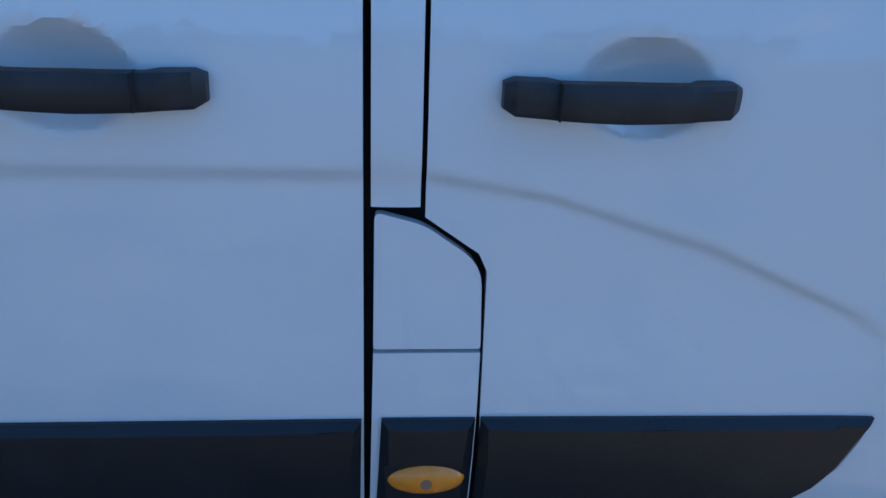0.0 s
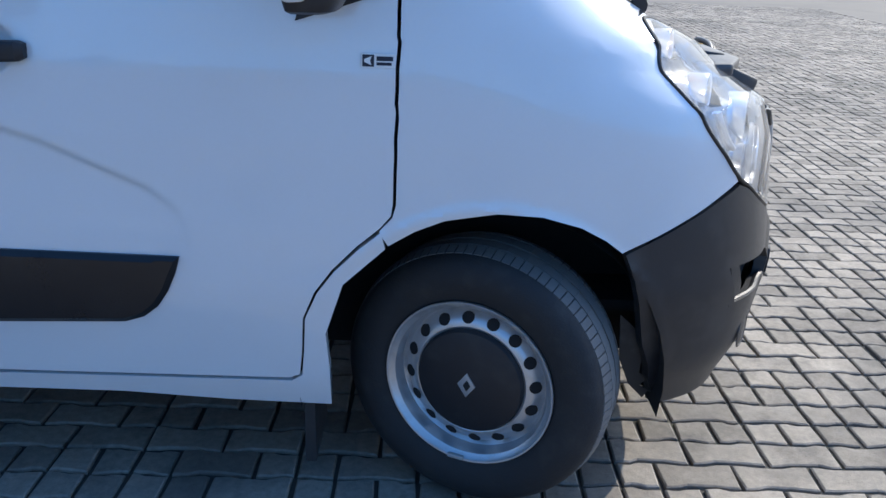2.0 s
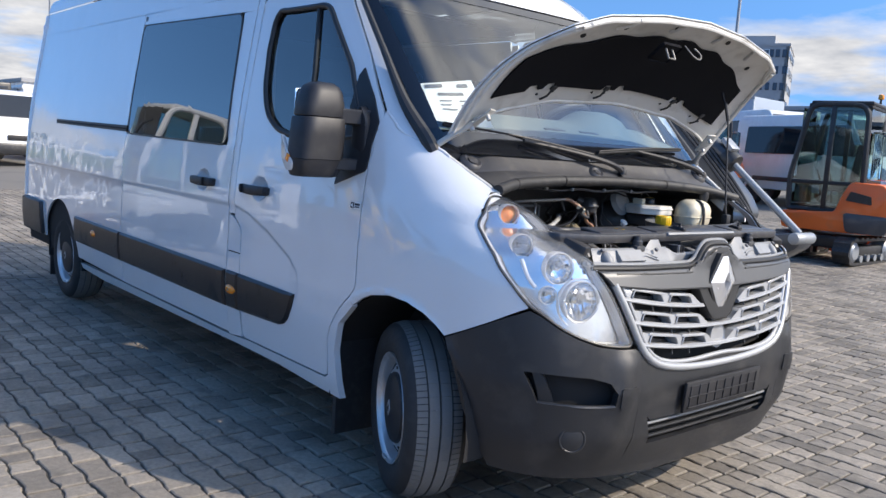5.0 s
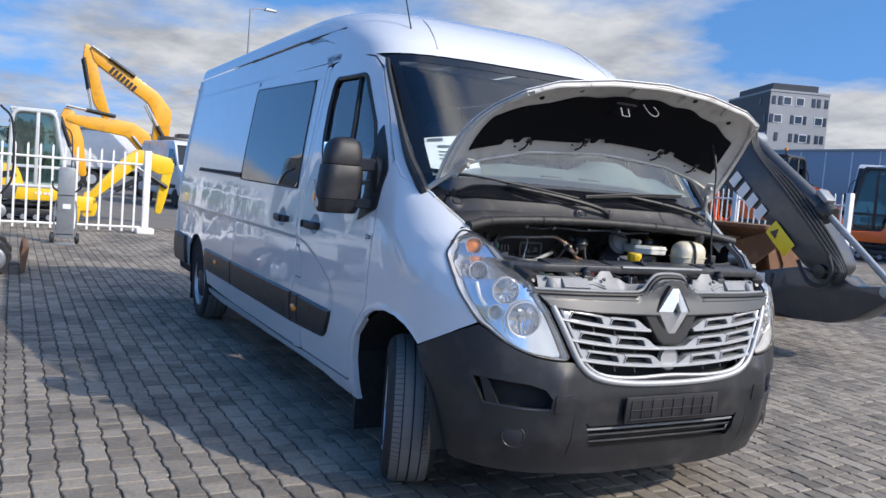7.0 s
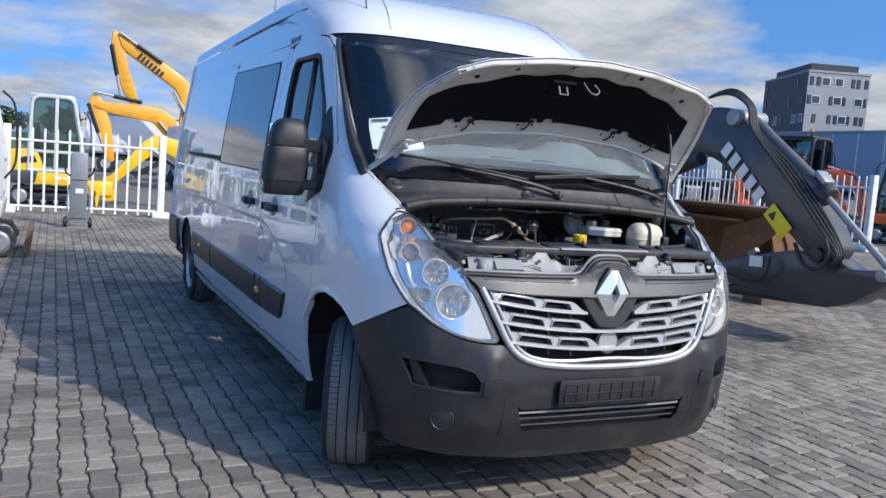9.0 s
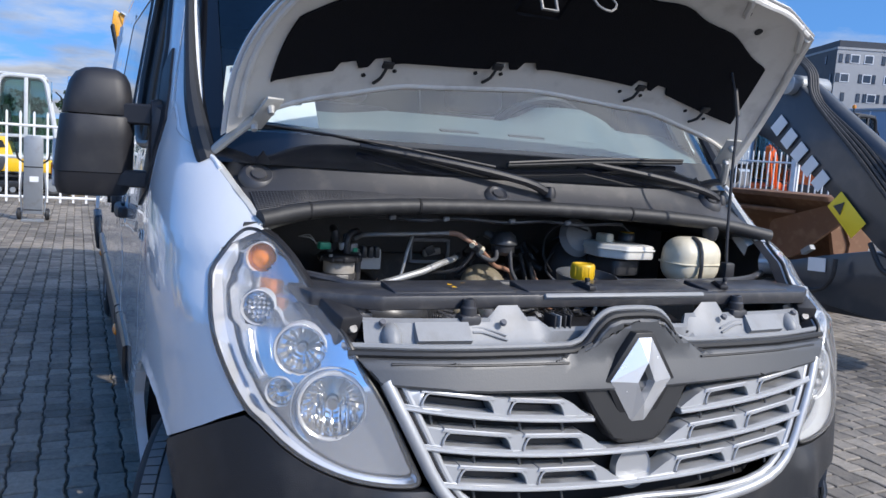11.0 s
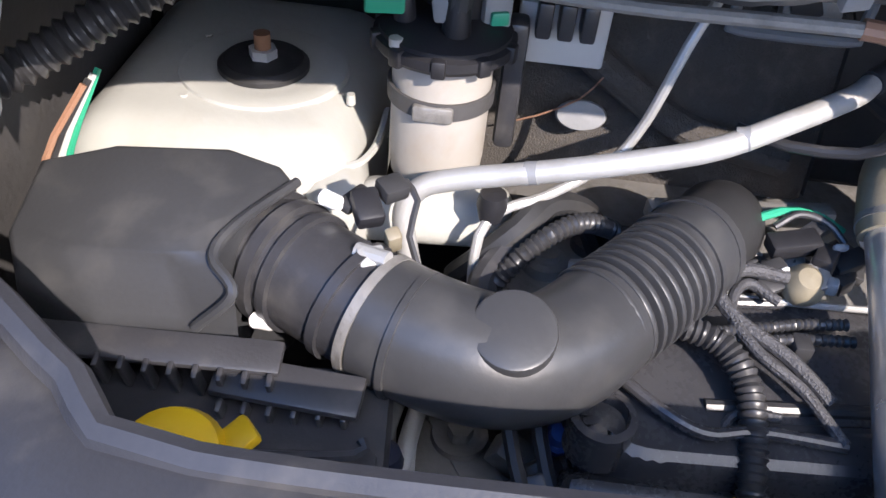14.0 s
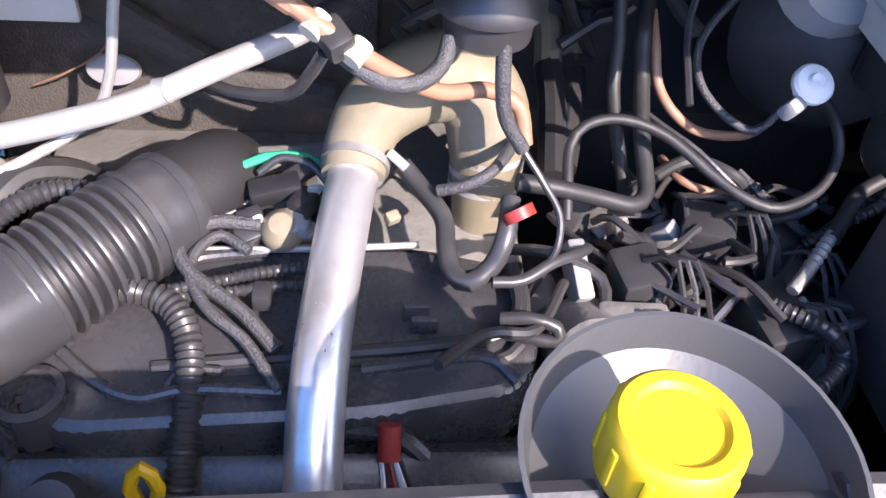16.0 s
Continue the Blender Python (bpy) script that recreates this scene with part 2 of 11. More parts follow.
M["rubber"] = mat("black_rubber", (0.022, 0.022, 0.023), 0.55, vary=0.25, scale=14, fine=200, bump=0.12, dirt=(0.09, 0.085, 0.08), dirt_amount=0.35)
M["hosegrey"] = mat("grey_black_moulded_rubber", (0.042, 0.043, 0.046), 0.34, vary=0.2, scale=12, fine=200, bump=0.07, dirt=(0.10, 0.097, 0.093), dirt_amount=0.45)
M["tyre"] = mat("tyre_rubber", (0.020, 0.020, 0.021), 0.75, vary=0.25, scale=9, fine=160, bump=0.5, dirt=(0.07, 0.066, 0.06), dirt_amount=0.3)
# tread grey is wear plus ground-bounced light put into the colour
M["tread"] = mat("worn_tread_with_bounce_light", (0.14, 0.136, 0.13), 0.85, vary=0.2, scale=12, fine=150, bump=0.5, dirt=(0.17, 0.16, 0.14), dirt_amount=0.5)
# besides underseal, this near-black paints the shade in gaps, holes and the interior
M["dark"] = mat("dark_underseal_and_gap_shade", (0.012, 0.012, 0.013), 0.85, vary=0.3)
M["seal"] = mat("black_rubber_seal", (0.018, 0.018, 0.019), 0.45, vary=0.2, scale=20)
M["steel"] = mat("silver_wheel_steel", (0.58, 0.60, 0.62), 0.35, metal=0.7, vary=0.08, scale=12, fine=90, bump=0.1, dirt=(0.28, 0.26, 0.24), dirt_amount=0.4)
M["alu"] = mat("dull_aluminium_pipe", (0.46, 0.46, 0.45), 0.48, metal=0.45, vary=0.12, scale=18, fine=220, bump=0.2, dirt=(0.33, 0.31, 0.28), dirt_amount=0.5)
M["chrome"] = mat("chrome", (0.78, 0.79, 0.8), 0.13, metal=1.0, vary=0.04, scale=10, rough_vary=0.04)
M["bigpipe"] = mat("scuffed_steel_charge_pipe", (0.78, 0.78, 0.79), 0.30, metal=0.8, vary=0.2, scale=9, fine=90, bump=0.15, dirt=(0.40, 0.33, 0.22), dirt_amount=0.6)
M["silver"] = mat("satin_silver_plastic", (0.42, 0.425, 0.43), 0.34, metal=0.4, vary=0.05, scale=8)
M["badge"] = mat("bright_silver_badge", (0.78, 0.78, 0.78), 0.24, metal=0.7, vary=0.04, scale=14)
M["frit"] = mat("black_glass_border", (0.006, 0.007, 0.010), 0.07, vary=0.1, scale=5, rough_vary=0.03, spec=0.7)
M["grille"] = mat("grey_painted_plastic", (0.075, 0.077, 0.080), 0.42, metal=0.2, vary=0.1, scale=8, fine=200, bump=0.1)
M["slam"] = mat("pale_grey_moulded_plastic", (0.235, 0.24, 0.245), 0.48, vary=0.1, scale=9, fine=160, bump=0.2, dirt=(0.16, 0.15, 0.14), dirt_amount=0.5)
M["lampglass"] = glass("headlamp_lens", (0.97, 0.98, 0.99), 0.0, 0.0, 1.6, 0.06)
M["mask"] = mat("chromed_lamp_mask", (0.80, 0.82, 0.85), 0.10, metal=0.9, vary=0.03, scale=5, rough_vary=0.05)
M["bulb"] = mat("frosted_bulb_glass", (0.55, 0.52, 0.45), 0.2, metal=0.3, vary=0.1)
M["amberbulb"] = mat("dark_orange_bulb", (0.55, 0.10, 0.01), 0.25, vary=0.1, coat=0.5)
M["reflector"] = mat("lamp_reflector", (0.88, 0.88, 0.88), 0.10, metal=0.9, vary=0.03, rough_vary=0.05)
M["bezel"] = mat("lamp_bezel_silver", (0.80, 0.81, 0.83), 0.20, metal=0.4, vary=0.05, rough_vary=0.05)
M["amber"] = mat("amber_lens", (0.92, 0.26, 0.012), 0.25, vary=0.12, scale=60, coat=0.5)
M["ws"] = glass("windscreen_glass", (0.80, 0.93, 0.95), 0.05, 0.0, 1.8)
M["tint"] = glass("privacy_glass", (0.6, 0.7, 0.8), 0.8, 0.0, 2.7)
M["sideglass"] = glass("side_glass", (0.7, 0.8, 0.85), 0.45, 0.0, 2.1)
# grey plastic, lightened and blued to carry the windscreen's sky reflection
M["dash"] = mat("dash_plastic_with_reflected_blue", (0.15, 0.19, 0.20), 0.65, vary=0.08, scale=8, fine=300, bump=0.2)
M["seat"] = mat("dark_grey_seat_cloth", (0.055, 0.058, 0.065), 0.9, vary=0.2, scale=20, fine=400, bump=0.5)
M["insul"] = mat("black_felt_insulation", (0.008, 0.008, 0.010), 0.97, vary=0.3, scale=12, fine=300, bump=0.8, spec=0.15)
M["paper"] = mat("white_paper", (0.82, 0.82, 0.80), 0.8, vary=0.02)
M["ink"] = mat("grey_print", (0.12, 0.12, 0.13), 0.8, vary=0.05)
M["yellow"] = mat("yellow_plastic_cap", (0.66, 0.40, 0.010), 0.38, vary=0.08, scale=30, bump=0.1)
M["beige"] = mat("beige_tan_rubber_elbow", (0.225, 0.195, 0.135), 0.5, vary=0.15, scale=16, fine=150, bump=0.2, dirt=(0.16, 0.13, 0.09), dirt_amount=0.55)
M["cream"] = mat("cream_translucent_plastic", (0.66, 0.60, 0.46), 0.42, vary=0.08, scale=12, dirt=(0.42, 0.35, 0.22), dirt_amount=0.5)
M["cover"] = mat("satin_black_engine_plastic", (0.042, 0.042, 0.046), 0.27, vary=0.25, scale=14, fine=220, bump=0.1, dirt=(0.11, 0.10, 0.095), dirt_amount=0.5)
M["filter"] = mat("off_white_filter_can", (0.36, 0.335, 0.30), 0.48, vary=0.08, scale=20, fine=120, bump=0.15, dirt=(0.33, 0.28, 0.22), dirt_amount=0.5)
M["copper"] = mat("pinkish_brown_hose", (0.30, 0.16, 0.10), 0.5, vary=0.15, scale=25, dirt=(0.3, 0.2, 0.14), dirt_amount=0.4)
M["green"] = mat("green_plastic", (0.02, 0.30, 0.17), 0.4, vary=0.1)
M["blue"] = mat("blue_plastic", (0.04, 0.12, 0.40), 0.4, vary=0.1)
M["red"] = mat("red_plastic", (0.32, 0.035, 0.025), 0.4, vary=0.1)
M["iron"] = mat("grey_cast_alloy", (0.26, 0.25, 0.235), 0.55, metal=0.4, vary=0.25, scale=22, fine=150, bump=0.6, dirt=(0.10, 0.09, 0.08), dirt_amount=0.6)
M["bay"] = mat("dark_bay_metal", (0.062, 0.060, 0.060), 0.55, vary=0.3, scale=10, fine=120, bump=0.4, dirt=(0.10, 0.09, 0.075), dirt_amount=0.5)
M["shield"] = mat("dusty_brown_black_felt", (0.062, 0.056, 0.050), 0.95, vary=0.35, scale=20, fine=420, bump=1.0, dirt=(0.13, 0.115, 0.095), dirt_amount=0.6)
M["rust"] = mat("rusty_brown_steel", (0.17, 0.085, 0.045), 0.8, vary=0.3, scale=5, fine=60, bump=0.6, dirt=(0.30, 0.19, 0.11), dirt_amount=0.6)
M["braid"] = mat("braided_grey_hose", (0.075, 0.075, 0.08), 0.55, metal=0.3, vary=0.5, scale=90, fine=500, bump=0.9)
M["wire"] = mat("loom_black_wire", (0.036, 0.036, 0.038), 0.36, vary=0.3, scale=30, bump=0.2)


# ---- mesh helpers ----
def finish(bm, name, material, parent=None, smooth=35, label=""):
    me = bpy.data.meshes.new(name)
    bm.to_mesh(me)
    bm.free()
    for p in me.polygons:
        p.use_smooth = smooth > 0
    if smooth > 0:
        me.set_sharp_from_angle(angle=radians(smooth))
    me.materials.append(material)
    ob = new(name, me)
    if parent:
        ob.parent = parent
    if label:
        ob["label"] = label
    return ob


def part(name, bm, material, parent, label="", smooth=35):
    return finish(bm, name, material, parent, smooth, label)


def thing(name, label, category, group="", at=(0, 0, 0)):
    ob = new(name)
    ob.location = at
    ob.empty_display_size = 0.1
    return tagged(ob, label, category, group)


def add_box(bm, c, size, rot=None, bevel=0.0, seg=2):
    """A box with rounded edges about c; rot in degrees (x, y, z)."""
    m = pose(*c, *(rot or (0, 0, 0))) @ Matrix.Diagonal((*size, 1))
    r = bmesh.ops.create_cube(bm, size=1.0, matrix=m)
    if bevel:
        es = list({e for v in r["verts"] for e in v.link_edges})
        bmesh.ops.bevel(bm, geom=es, offset=bevel, segments=seg, affect="EDGES", profile=0.5)
    return bm


def box(c, size, rot=None, bevel=0.0, seg=2):
    return add_box(bmesh.new(), c, size, rot, bevel, seg)


def frame_along(d):
    d = Vector(d).normalized()
    return d.to_track_quat("Z", "Y").to_matrix().to_4x4()


def add_cyl(bm, a, b, r, r2=None, seg=20, bevel=0.0):
    a, b = Vector(a), Vector(b)
    m = Matrix.Translation((a + b) / 2) @ frame_along(b - a)
    q = bmesh.ops.create_cone(bm, cap_ends=True, segments=seg, radius1=r, radius2=r if r2 is None else r2, depth=(b - a).length, matrix=m)
    if bevel:
        es = [e for e in {e for v in q["verts"] for e in v.link_edges} if any(len(f.verts) > 4 for f in e.link_faces)]
        bmesh.ops.bevel(bm, geom=es, offset=bevel, segments=2, affect="EDGES", profile=0.5)
    return bm


def cyl(a, b, r, r2=None, seg=20, bevel=0.0):
    return add_cyl(bmesh.new(), a, b, r, r2, seg, bevel)


def add_lathe(bm, profile, m=None, seg=32, closed=False):
    """Turns (r, z) pairs about z and lays the result by m."""
    m = m or Matrix()
    rings = []
    for r, z in profile:
        rings.append([bm.verts.new(m @ Vector((r * math.cos(2 * math.pi * k / seg), r * math.sin(2 * math.pi * k / seg), z))) for k in range(seg)])
    pairs = list(zip(rings, rings[1:])) + ([(rings[-1], rings[0])] if closed else [])
    for p, q in pairs:
        for k in range(seg):
            bm.faces.new((p[k], p[(k + 1) % seg], q[(k + 1) % seg], q[k]))
    if not closed:
        for ring, flip in ((rings[0], True), (rings[-1], False)):
            if (ring[0].co - ring[seg // 2].co).length > 1e-5:
                bm.faces.new(ring[::-1] if flip else ring)
    bmesh.ops.recalc_face_normals(bm, faces=bm.faces)
    return bm


def lathe(profile, m=None, seg=32, closed=False):
    return add_lathe(bmesh.new(), profile, m, seg, closed)


def curve_points(pts, step=0.02):
    """A smooth line (Catmull-Rom) through the points."""
    P = [Vector(p) for p in pts]
    P = [P[0] * 2 - P[1]] + P + [P[-1] * 2 - P[-2]]
    out = []
    for a, b, c, d in zip(P, P[1:], P[2:], P[3:]):
        n = max(2, int((c - b).length / step))
        for i in range(n):
            t = i / n
            out.append(0.5 * ((2 * b) + (c - a) * t + (2 * a - 5 * b + 4 * c - d) * t * t + (3 * b - a - 3 * c + d) * t ** 3))
    out.append(P[-2].copy())
    return out


def add_tube(bm, pts, r, seg=12, step=0.02, radii=None, smooth=True, ribs=0.0, rib_len=0.012):
    """A round hose or pipe along the points. r, or radii along its length; ribs: depth of a corrugation."""
    line = curve_points(pts, step) if smooth else [Vector(p) for p in pts]
    n = len(line)
    total = [0.0]
    for a, b in zip(line, line[1:]):
        total.append(total[-1] + (b - a).length)
    up = Vector((0.13, 0.21, 0.97)).normalized()
    rings = []
    for i, p in enumerate(line):
        d = (line[min(i + 1, n - 1)] - line[max(i - 1, 0)]).normalized()
        s = d.cross(up)
        s = s.normalized() if s.length > 1e-3 else d.orthogonal().normalized()
        u = s.cross(d).normalized()
        up = u
        f = total[i] / max(total[-1], 1e-6)
        rad = r if radii is None else float(np.interp(f, [k / (len(radii) - 1) for k in range(len(radii))], radii))
        if ribs:
            rad += ribs * math.sin(2 * math.pi * total[i] / rib_len)
        rings.append([bm.verts.new(p + (s * math.cos(2 * math.pi * k / seg) + u * math.sin(2 * math.pi * k / seg)) * rad) for k in range(seg)])
    for p, q in zip(rings, rings[1:]):
        for k in range(seg):
            bm.faces.new((p[k], p[(k + 1) % seg], q[(k + 1) % seg], q[k]))
    bm.faces.new(rings[0][::-1]); bm.faces.new(rings[-1])
    return bm


def tube(pts, r, seg=12, step=0.02, radii=None, smooth=True, ribs=0.0, rib_len=0.012):
    bm = add_tube(bmesh.new(), pts, r, seg, step, radii, smooth, ribs, rib_len)
    bmesh.ops.recalc_face_normals(bm, faces=bm.faces)
    return bm


def add_prism(bm, outline, depth, m=None, bevel=0.0):
    """An outline in the x-y plane raised by depth along z, laid by m."""
    m = m or Matrix()
    vs = [bm.verts.new(Vector((x, y, 0))) for x, y in outline]
    f = bm.faces.new(vs)
    r = bmesh.ops.extrude_face_region(bm, geom=[f])
    top = [g for g in r["geom"] if isinstance(g, bmesh.types.BMVert)]
    bmesh.ops.translate(bm, verts=top, vec=(0, 0, depth))
    mine = vs + top
    if bevel:
        es = list({e for v in mine for e in v.link_edges})
        q = bmesh.ops.bevel(bm, geom=es, offset=bevel, segments=2, affect="EDGES", profile=0.5)
        mine = list({v for v in mine if v.is_valid} | set(q["verts"]))
    for v in mine:
        v.co = m @ v.co
    bmesh.ops.recalc_face_normals(bm, faces=bm.faces)
    return bm


def prism(outline, depth, m=None, bevel=0.0):
    return add_prism(bmesh.new(), outline, depth, m, bevel)


def plane_xz(y, flip=1):
    """Lays an outline given as (x, z) upright at y; its depth goes to -y (flip 1) or +y (flip -1)."""
    return Matrix(((1, 0, 0, 0), (0, 0, -flip, y), (0, 1, 0, 0), (0, 0, 0, 1)))


def rounded(pts, r=0.03, n=4):
    """Rounds the corners of a closed outline. r: one radius, or one for each corner."""
    out = []
    k = len(pts)
    for i in range(k):
        p = Vector(pts[i]); a = Vector(pts[i - 1]); b = Vector(pts[(i + 1) % k])
        rad = r[i] if isinstance(r, (list, tuple)) else r
        if rad <= 0:
            out.append(tuple(p)); continue
        da, db = (a - p), (b - p)
        d = min(rad, da.length * 0.45, db.length * 0.45)
        s, e = p + da.normalized() * d, p + db.normalized() * d
        for j in range(n + 1):
            t = j / n
            out.append(tuple((1 - t) ** 2 * s + 2 * t * (1 - t) * p + t * t * e))
    return out


# ---- the van's outer surface ----
# half width by height, nose line by height, and where the side begins to curve in
ZW = [0.0, 0.28, 0.36, 0.6, 0.75, 0.96, 1.1, 1.3, 1.6, 2.0, 2.2, 2.32, 2.39, 2.43, 2.465, 2.485, 2.495]
WW = [0.95, 0.975, 1.0, 1.03, 1.035, 1.035, 1.03, 1.012, 0.975, 0.912, 0.878, 0.860, 0.845, 0.82, 0.75, 0.58, 0.25]
ZN = [0.0, 0.25, 0.40, 0.58, 0.75, 0.93, 1.03, 1.115, 1.17, 1.23, 1.30, 1.38, 1.6, 2.0, 2.1, 2.2, 2.3, 2.37, 2.42, 2.46, 2.485, 2.495]
XN = [0.72, 0.765, 0.825, 0.84, 0.82, 0.795, 0.758, 0.62, 0.567, 0.451, 0.34, 0.235, 0.045, -0.33, -0.44, -0.57, -0.73, -0.88, -1.03, -1.25, -1.6, -2.0]
ZX = [0.0, 1.35, 2.0, 2.2, 2.495]
XX = [-0.487, -0.487, -0.92, -1.20, -2.6]
PX, QY = 3.741, 4.517


def wid(z): return float(np.interp(z, ZW, WW))
def nose(z): return float(np.interp(z, ZN, XN))
def start(z): return float(np.interp(z, ZX, XX))


# arc length along the plan curve, from the side (0) to the middle of the nose
_th = np.linspace(0, math.pi / 2, 600)
_cx = -0.487 + (0.80 + 0.487) * np.sin(_th) ** (2 / PX)
_cy = 1.03 * np.cos(_th) ** (2 / QY)
_arc = np.concatenate([[0], np.cumsum(np.hypot(np.diff(_cx), np.diff(_cy)))])
S_MAX = float(_arc[-1])

CREASE = [(-5.3, 1.04), (-1.30, 1.034), (-1.15, 1.008), (-0.947, 0.945), (-0.731, 0.849), (-0.665, 0.80), (-0.645, 0.74)]


def relief(x, z):
    """Swage line and the hollows behind the door handles."""
    d = 0.0
    zc = float(np.interp(x, [c[0] for c in CREASE], [c[1] for c in CREASE]))
    if x < -0.645:
        k = min(max((zc + 0.006 - z) / 0.020, 0), 1)
        fade = min(max((z - 0.62) / 0.25, 0), 1) * min(max((-0.63 - x) / 0.10, 0), 1)
        d -= 0.0085 * k * k * (3 - 2 * k) * fade
    for hx, hz in ((-1.05, 1.135), (-1.69, 1.135)):
        r = math.hypot((x - hx) / 0.078, (z - hz) / 0.058)
        if r < 1:
            d -= 0.034 * (1 - r ** 2.2)
    r = math.hypot(x - 0.02, z - 0.37)
    if z > 0.42:
        d += 0.007 * max(0, 1 - abs(r - 0.447) / 0.02) * min(max((x + 0.36) / 0.08, 0), 1)
    return d


def skin(s, z, side=-1, off=0.0):
    """A point of the body: s along the plan curve (0 where the side turns in, negative behind), z up, off outwards."""
    w, x0 = wid(z), start(z)
    if s <= 0:
        x, y = x0 + s, w
        nx, ny = 0.0, 1.0
    else:
        th = float(np.interp(min(s, S_MAX), _arc, _th))
        ln = nose(z) - x0
        x, y = x0 + ln * math.sin(th) ** (2 / PX), w * max(math.cos(th), 0) ** (2 / QY)
        t2 = min(th + 0.01, math.pi / 2); t1 = max(th - 0.01, 1e-4)
        dx = ln * (math.sin(t2) ** (2 / PX) - math.sin(t1) ** (2 / PX))
        dy = w * (max(math.cos(t2), 0) ** (2 / QY) - math.cos(t1) ** (2 / QY))
        q = math.hypot(dx, dy) or 1
        nx, ny = -dy / q, dx / q
    d = off + relief(x, z)
    if s > 0 and 0.27 < z < 0.735 and 0.40 < y < 0.78:      # rounded shoulder of the bumper beside the grille
        d += 0.022 * math.exp(-((y - 0.575 + 0.10 * (z - 0.6)) / 0.055) ** 2) * min((z - 0.27) / 0.25, 1, (0.735 - z) / 0.06)
    return Vector((x + nx * d, side * (y + ny * d), z))


def s_of(z, x=None, y=None):
    """The s of the body point at height z with this x (on the side) or this half width y (on the nose)."""
    x0, w, ln = start(z), wid(z), nose(z) - start(z)
    if x is not None:
        if x <= x0:
            return x - x0
        th = math.asin(min((x - x0) / ln, 1) ** (PX / 2))
    else:
        th = math.acos(min(y / w, 1) ** (QY / 2))
    return float(np.interp(th, _th, _arc))


def dense(pts, close, step=0.06):
    out = []
    n = len(pts)
    for i in range(n if close else n - 1):
        a, b = pts[i], pts[(i + 1) % n]
        k = max(1, int(math.hypot(b[0] - a[0], b[1] - a[1]) / step))
        out += [(a[0] + (b[0] - a[0]) * j / k, a[1] + (b[1] - a[1]) * j / k) for j in range(k)]
    return out if close else out + [pts[-1]]


def X(*pts, close=True):
    """Side outline from (x, z) pairs into (s, z)."""
    return [(s_of(z, x=x), z) for x, z in dense(pts, close)]


def Y(*pts):
    """Nose outline from (y, z) pairs into (s, z)."""
    return [(s_of(z, y=y), z) for y, z in dense(pts, False)]


def skin_panel(outline, side=-1, off=0.0, thick=0.012, grid=0.04, lip=0.003, fine=None):
    """A sheet of the body inside the outline (s, z), with a rounded edge and thickness. fine: (z0, z1, step) of closer rows."""
    bm = bmesh.new()
    bm.faces.new([bm.verts.new((s, 0, z)) for s, z in outline])
    ss = [p[0] for p in outline]; zz = [p[1] for p in outline]

    def cut(co, no):
        bmesh.ops.bisect_plane(bm, geom=bm.verts[:] + bm.edges[:] + bm.faces[:], plane_co=co, plane_no=no, dist=1e-5)
    bm.normal_update()
    bmesh.ops.triangulate(bm, faces=bm.faces[:])
    fs = fine[2] if fine else grid
    k = min(ss) + fs
    s_fine = fine[3] if fine and len(fine) > 3 else (min(ss), max(ss))
    while k < max(ss):
        cut((k, 0, 0), (1, 0, 0)); k += fs if s_fine[0] <= k <= s_fine[1] and fine else grid
    k = min(zz) + grid * 0.5
    while k < max(zz):
        cut((0, 0, k), (0, 0, 1)); k += fine[2] if fine and fine[0] <= k <= fine[1] else grid
    bmesh.ops.dissolve_limit(bm, angle_limit=0.001, verts=[], edges=[e for e in bm.edges if not e.is_boundary and abs(e.verts[0].co.x - e.verts[1].co.x) > 1e-4 and abs(e.verts[0].co.z - e.verts[1].co.z) > 1e-4])
    bm.normal_update()
    bmesh.ops.triangulate(bm, faces=[f for f in bm.faces if len(f.verts) > 4])
    edge = {v for v in bm.verts if v.is_boundary}
    bound = [e for e in bm.edges if e.is_boundary]
    if lip > 0.0045:
        bmesh.ops.remove_doubles(bm, verts=bm.verts, dist=0.003)
        bmesh.ops.inset_region(bm, faces=bm.faces[:], thickness=lip * 1.3, use_boundary=True, use_even_offset=False)
        edge = {v for v in bm.verts if v.is_boundary}
        bound = [e for e in bm.edges if e.is_boundary]
    r = bmesh.ops.extrude_edge_only(bm, edges=bound)
    back = {g for g in r["geom"] if isinstance(g, bmesh.types.BMVert)}
    for v in bm.verts:
        o = off
        if v in back:
            o = off - thick
        elif v in edge and lip > 0.0045:
            o = off - lip
        v.co = skin(v.co.x, v.co.z, side, o)
    bmesh.ops.recalc_face_normals(bm, faces=bm.faces)
    c = skin(sum(ss) / len(ss), sum(zz) / len(zz), side, -0.5)
    f = max(bm.faces, key=lambda q: q.calc_area())
    if f.normal.dot(f.calc_center_median() - c) < 0:
        bmesh.ops.reverse_faces(bm, faces=bm.faces[:])
    return bm


def strip(z0, z1, s0, s1, side, off=0.0, nz=14, ns=40, zs=None):
    """An open sheet over a rectangle in (s, z)."""
    bm = bmesh.new()
    zs = zs or [z0 + (z1 - z0) * i / nz for i in range(nz + 1)]
    g = [[bm.verts.new(skin(s0 + (s1 - s0) * j / ns, z, side, off)) for j in range(ns + 1)] for z in zs]
    for a, b in zip(g, g[1:]):
        for j in range(ns):
            bm.faces.new((a[j], a[j + 1], b[j + 1], b[j]))
    bmesh.ops.remove_doubles(bm, verts=bm.verts, dist=1e-6)
    bmesh.ops.recalc_face_normals(bm, faces=bm.faces)
    return bm


# ---- the van ----
van = thing("van", "white high-roof van with black lower trim and bonnet propped open", "van")

G = 0.004   # half a shut line


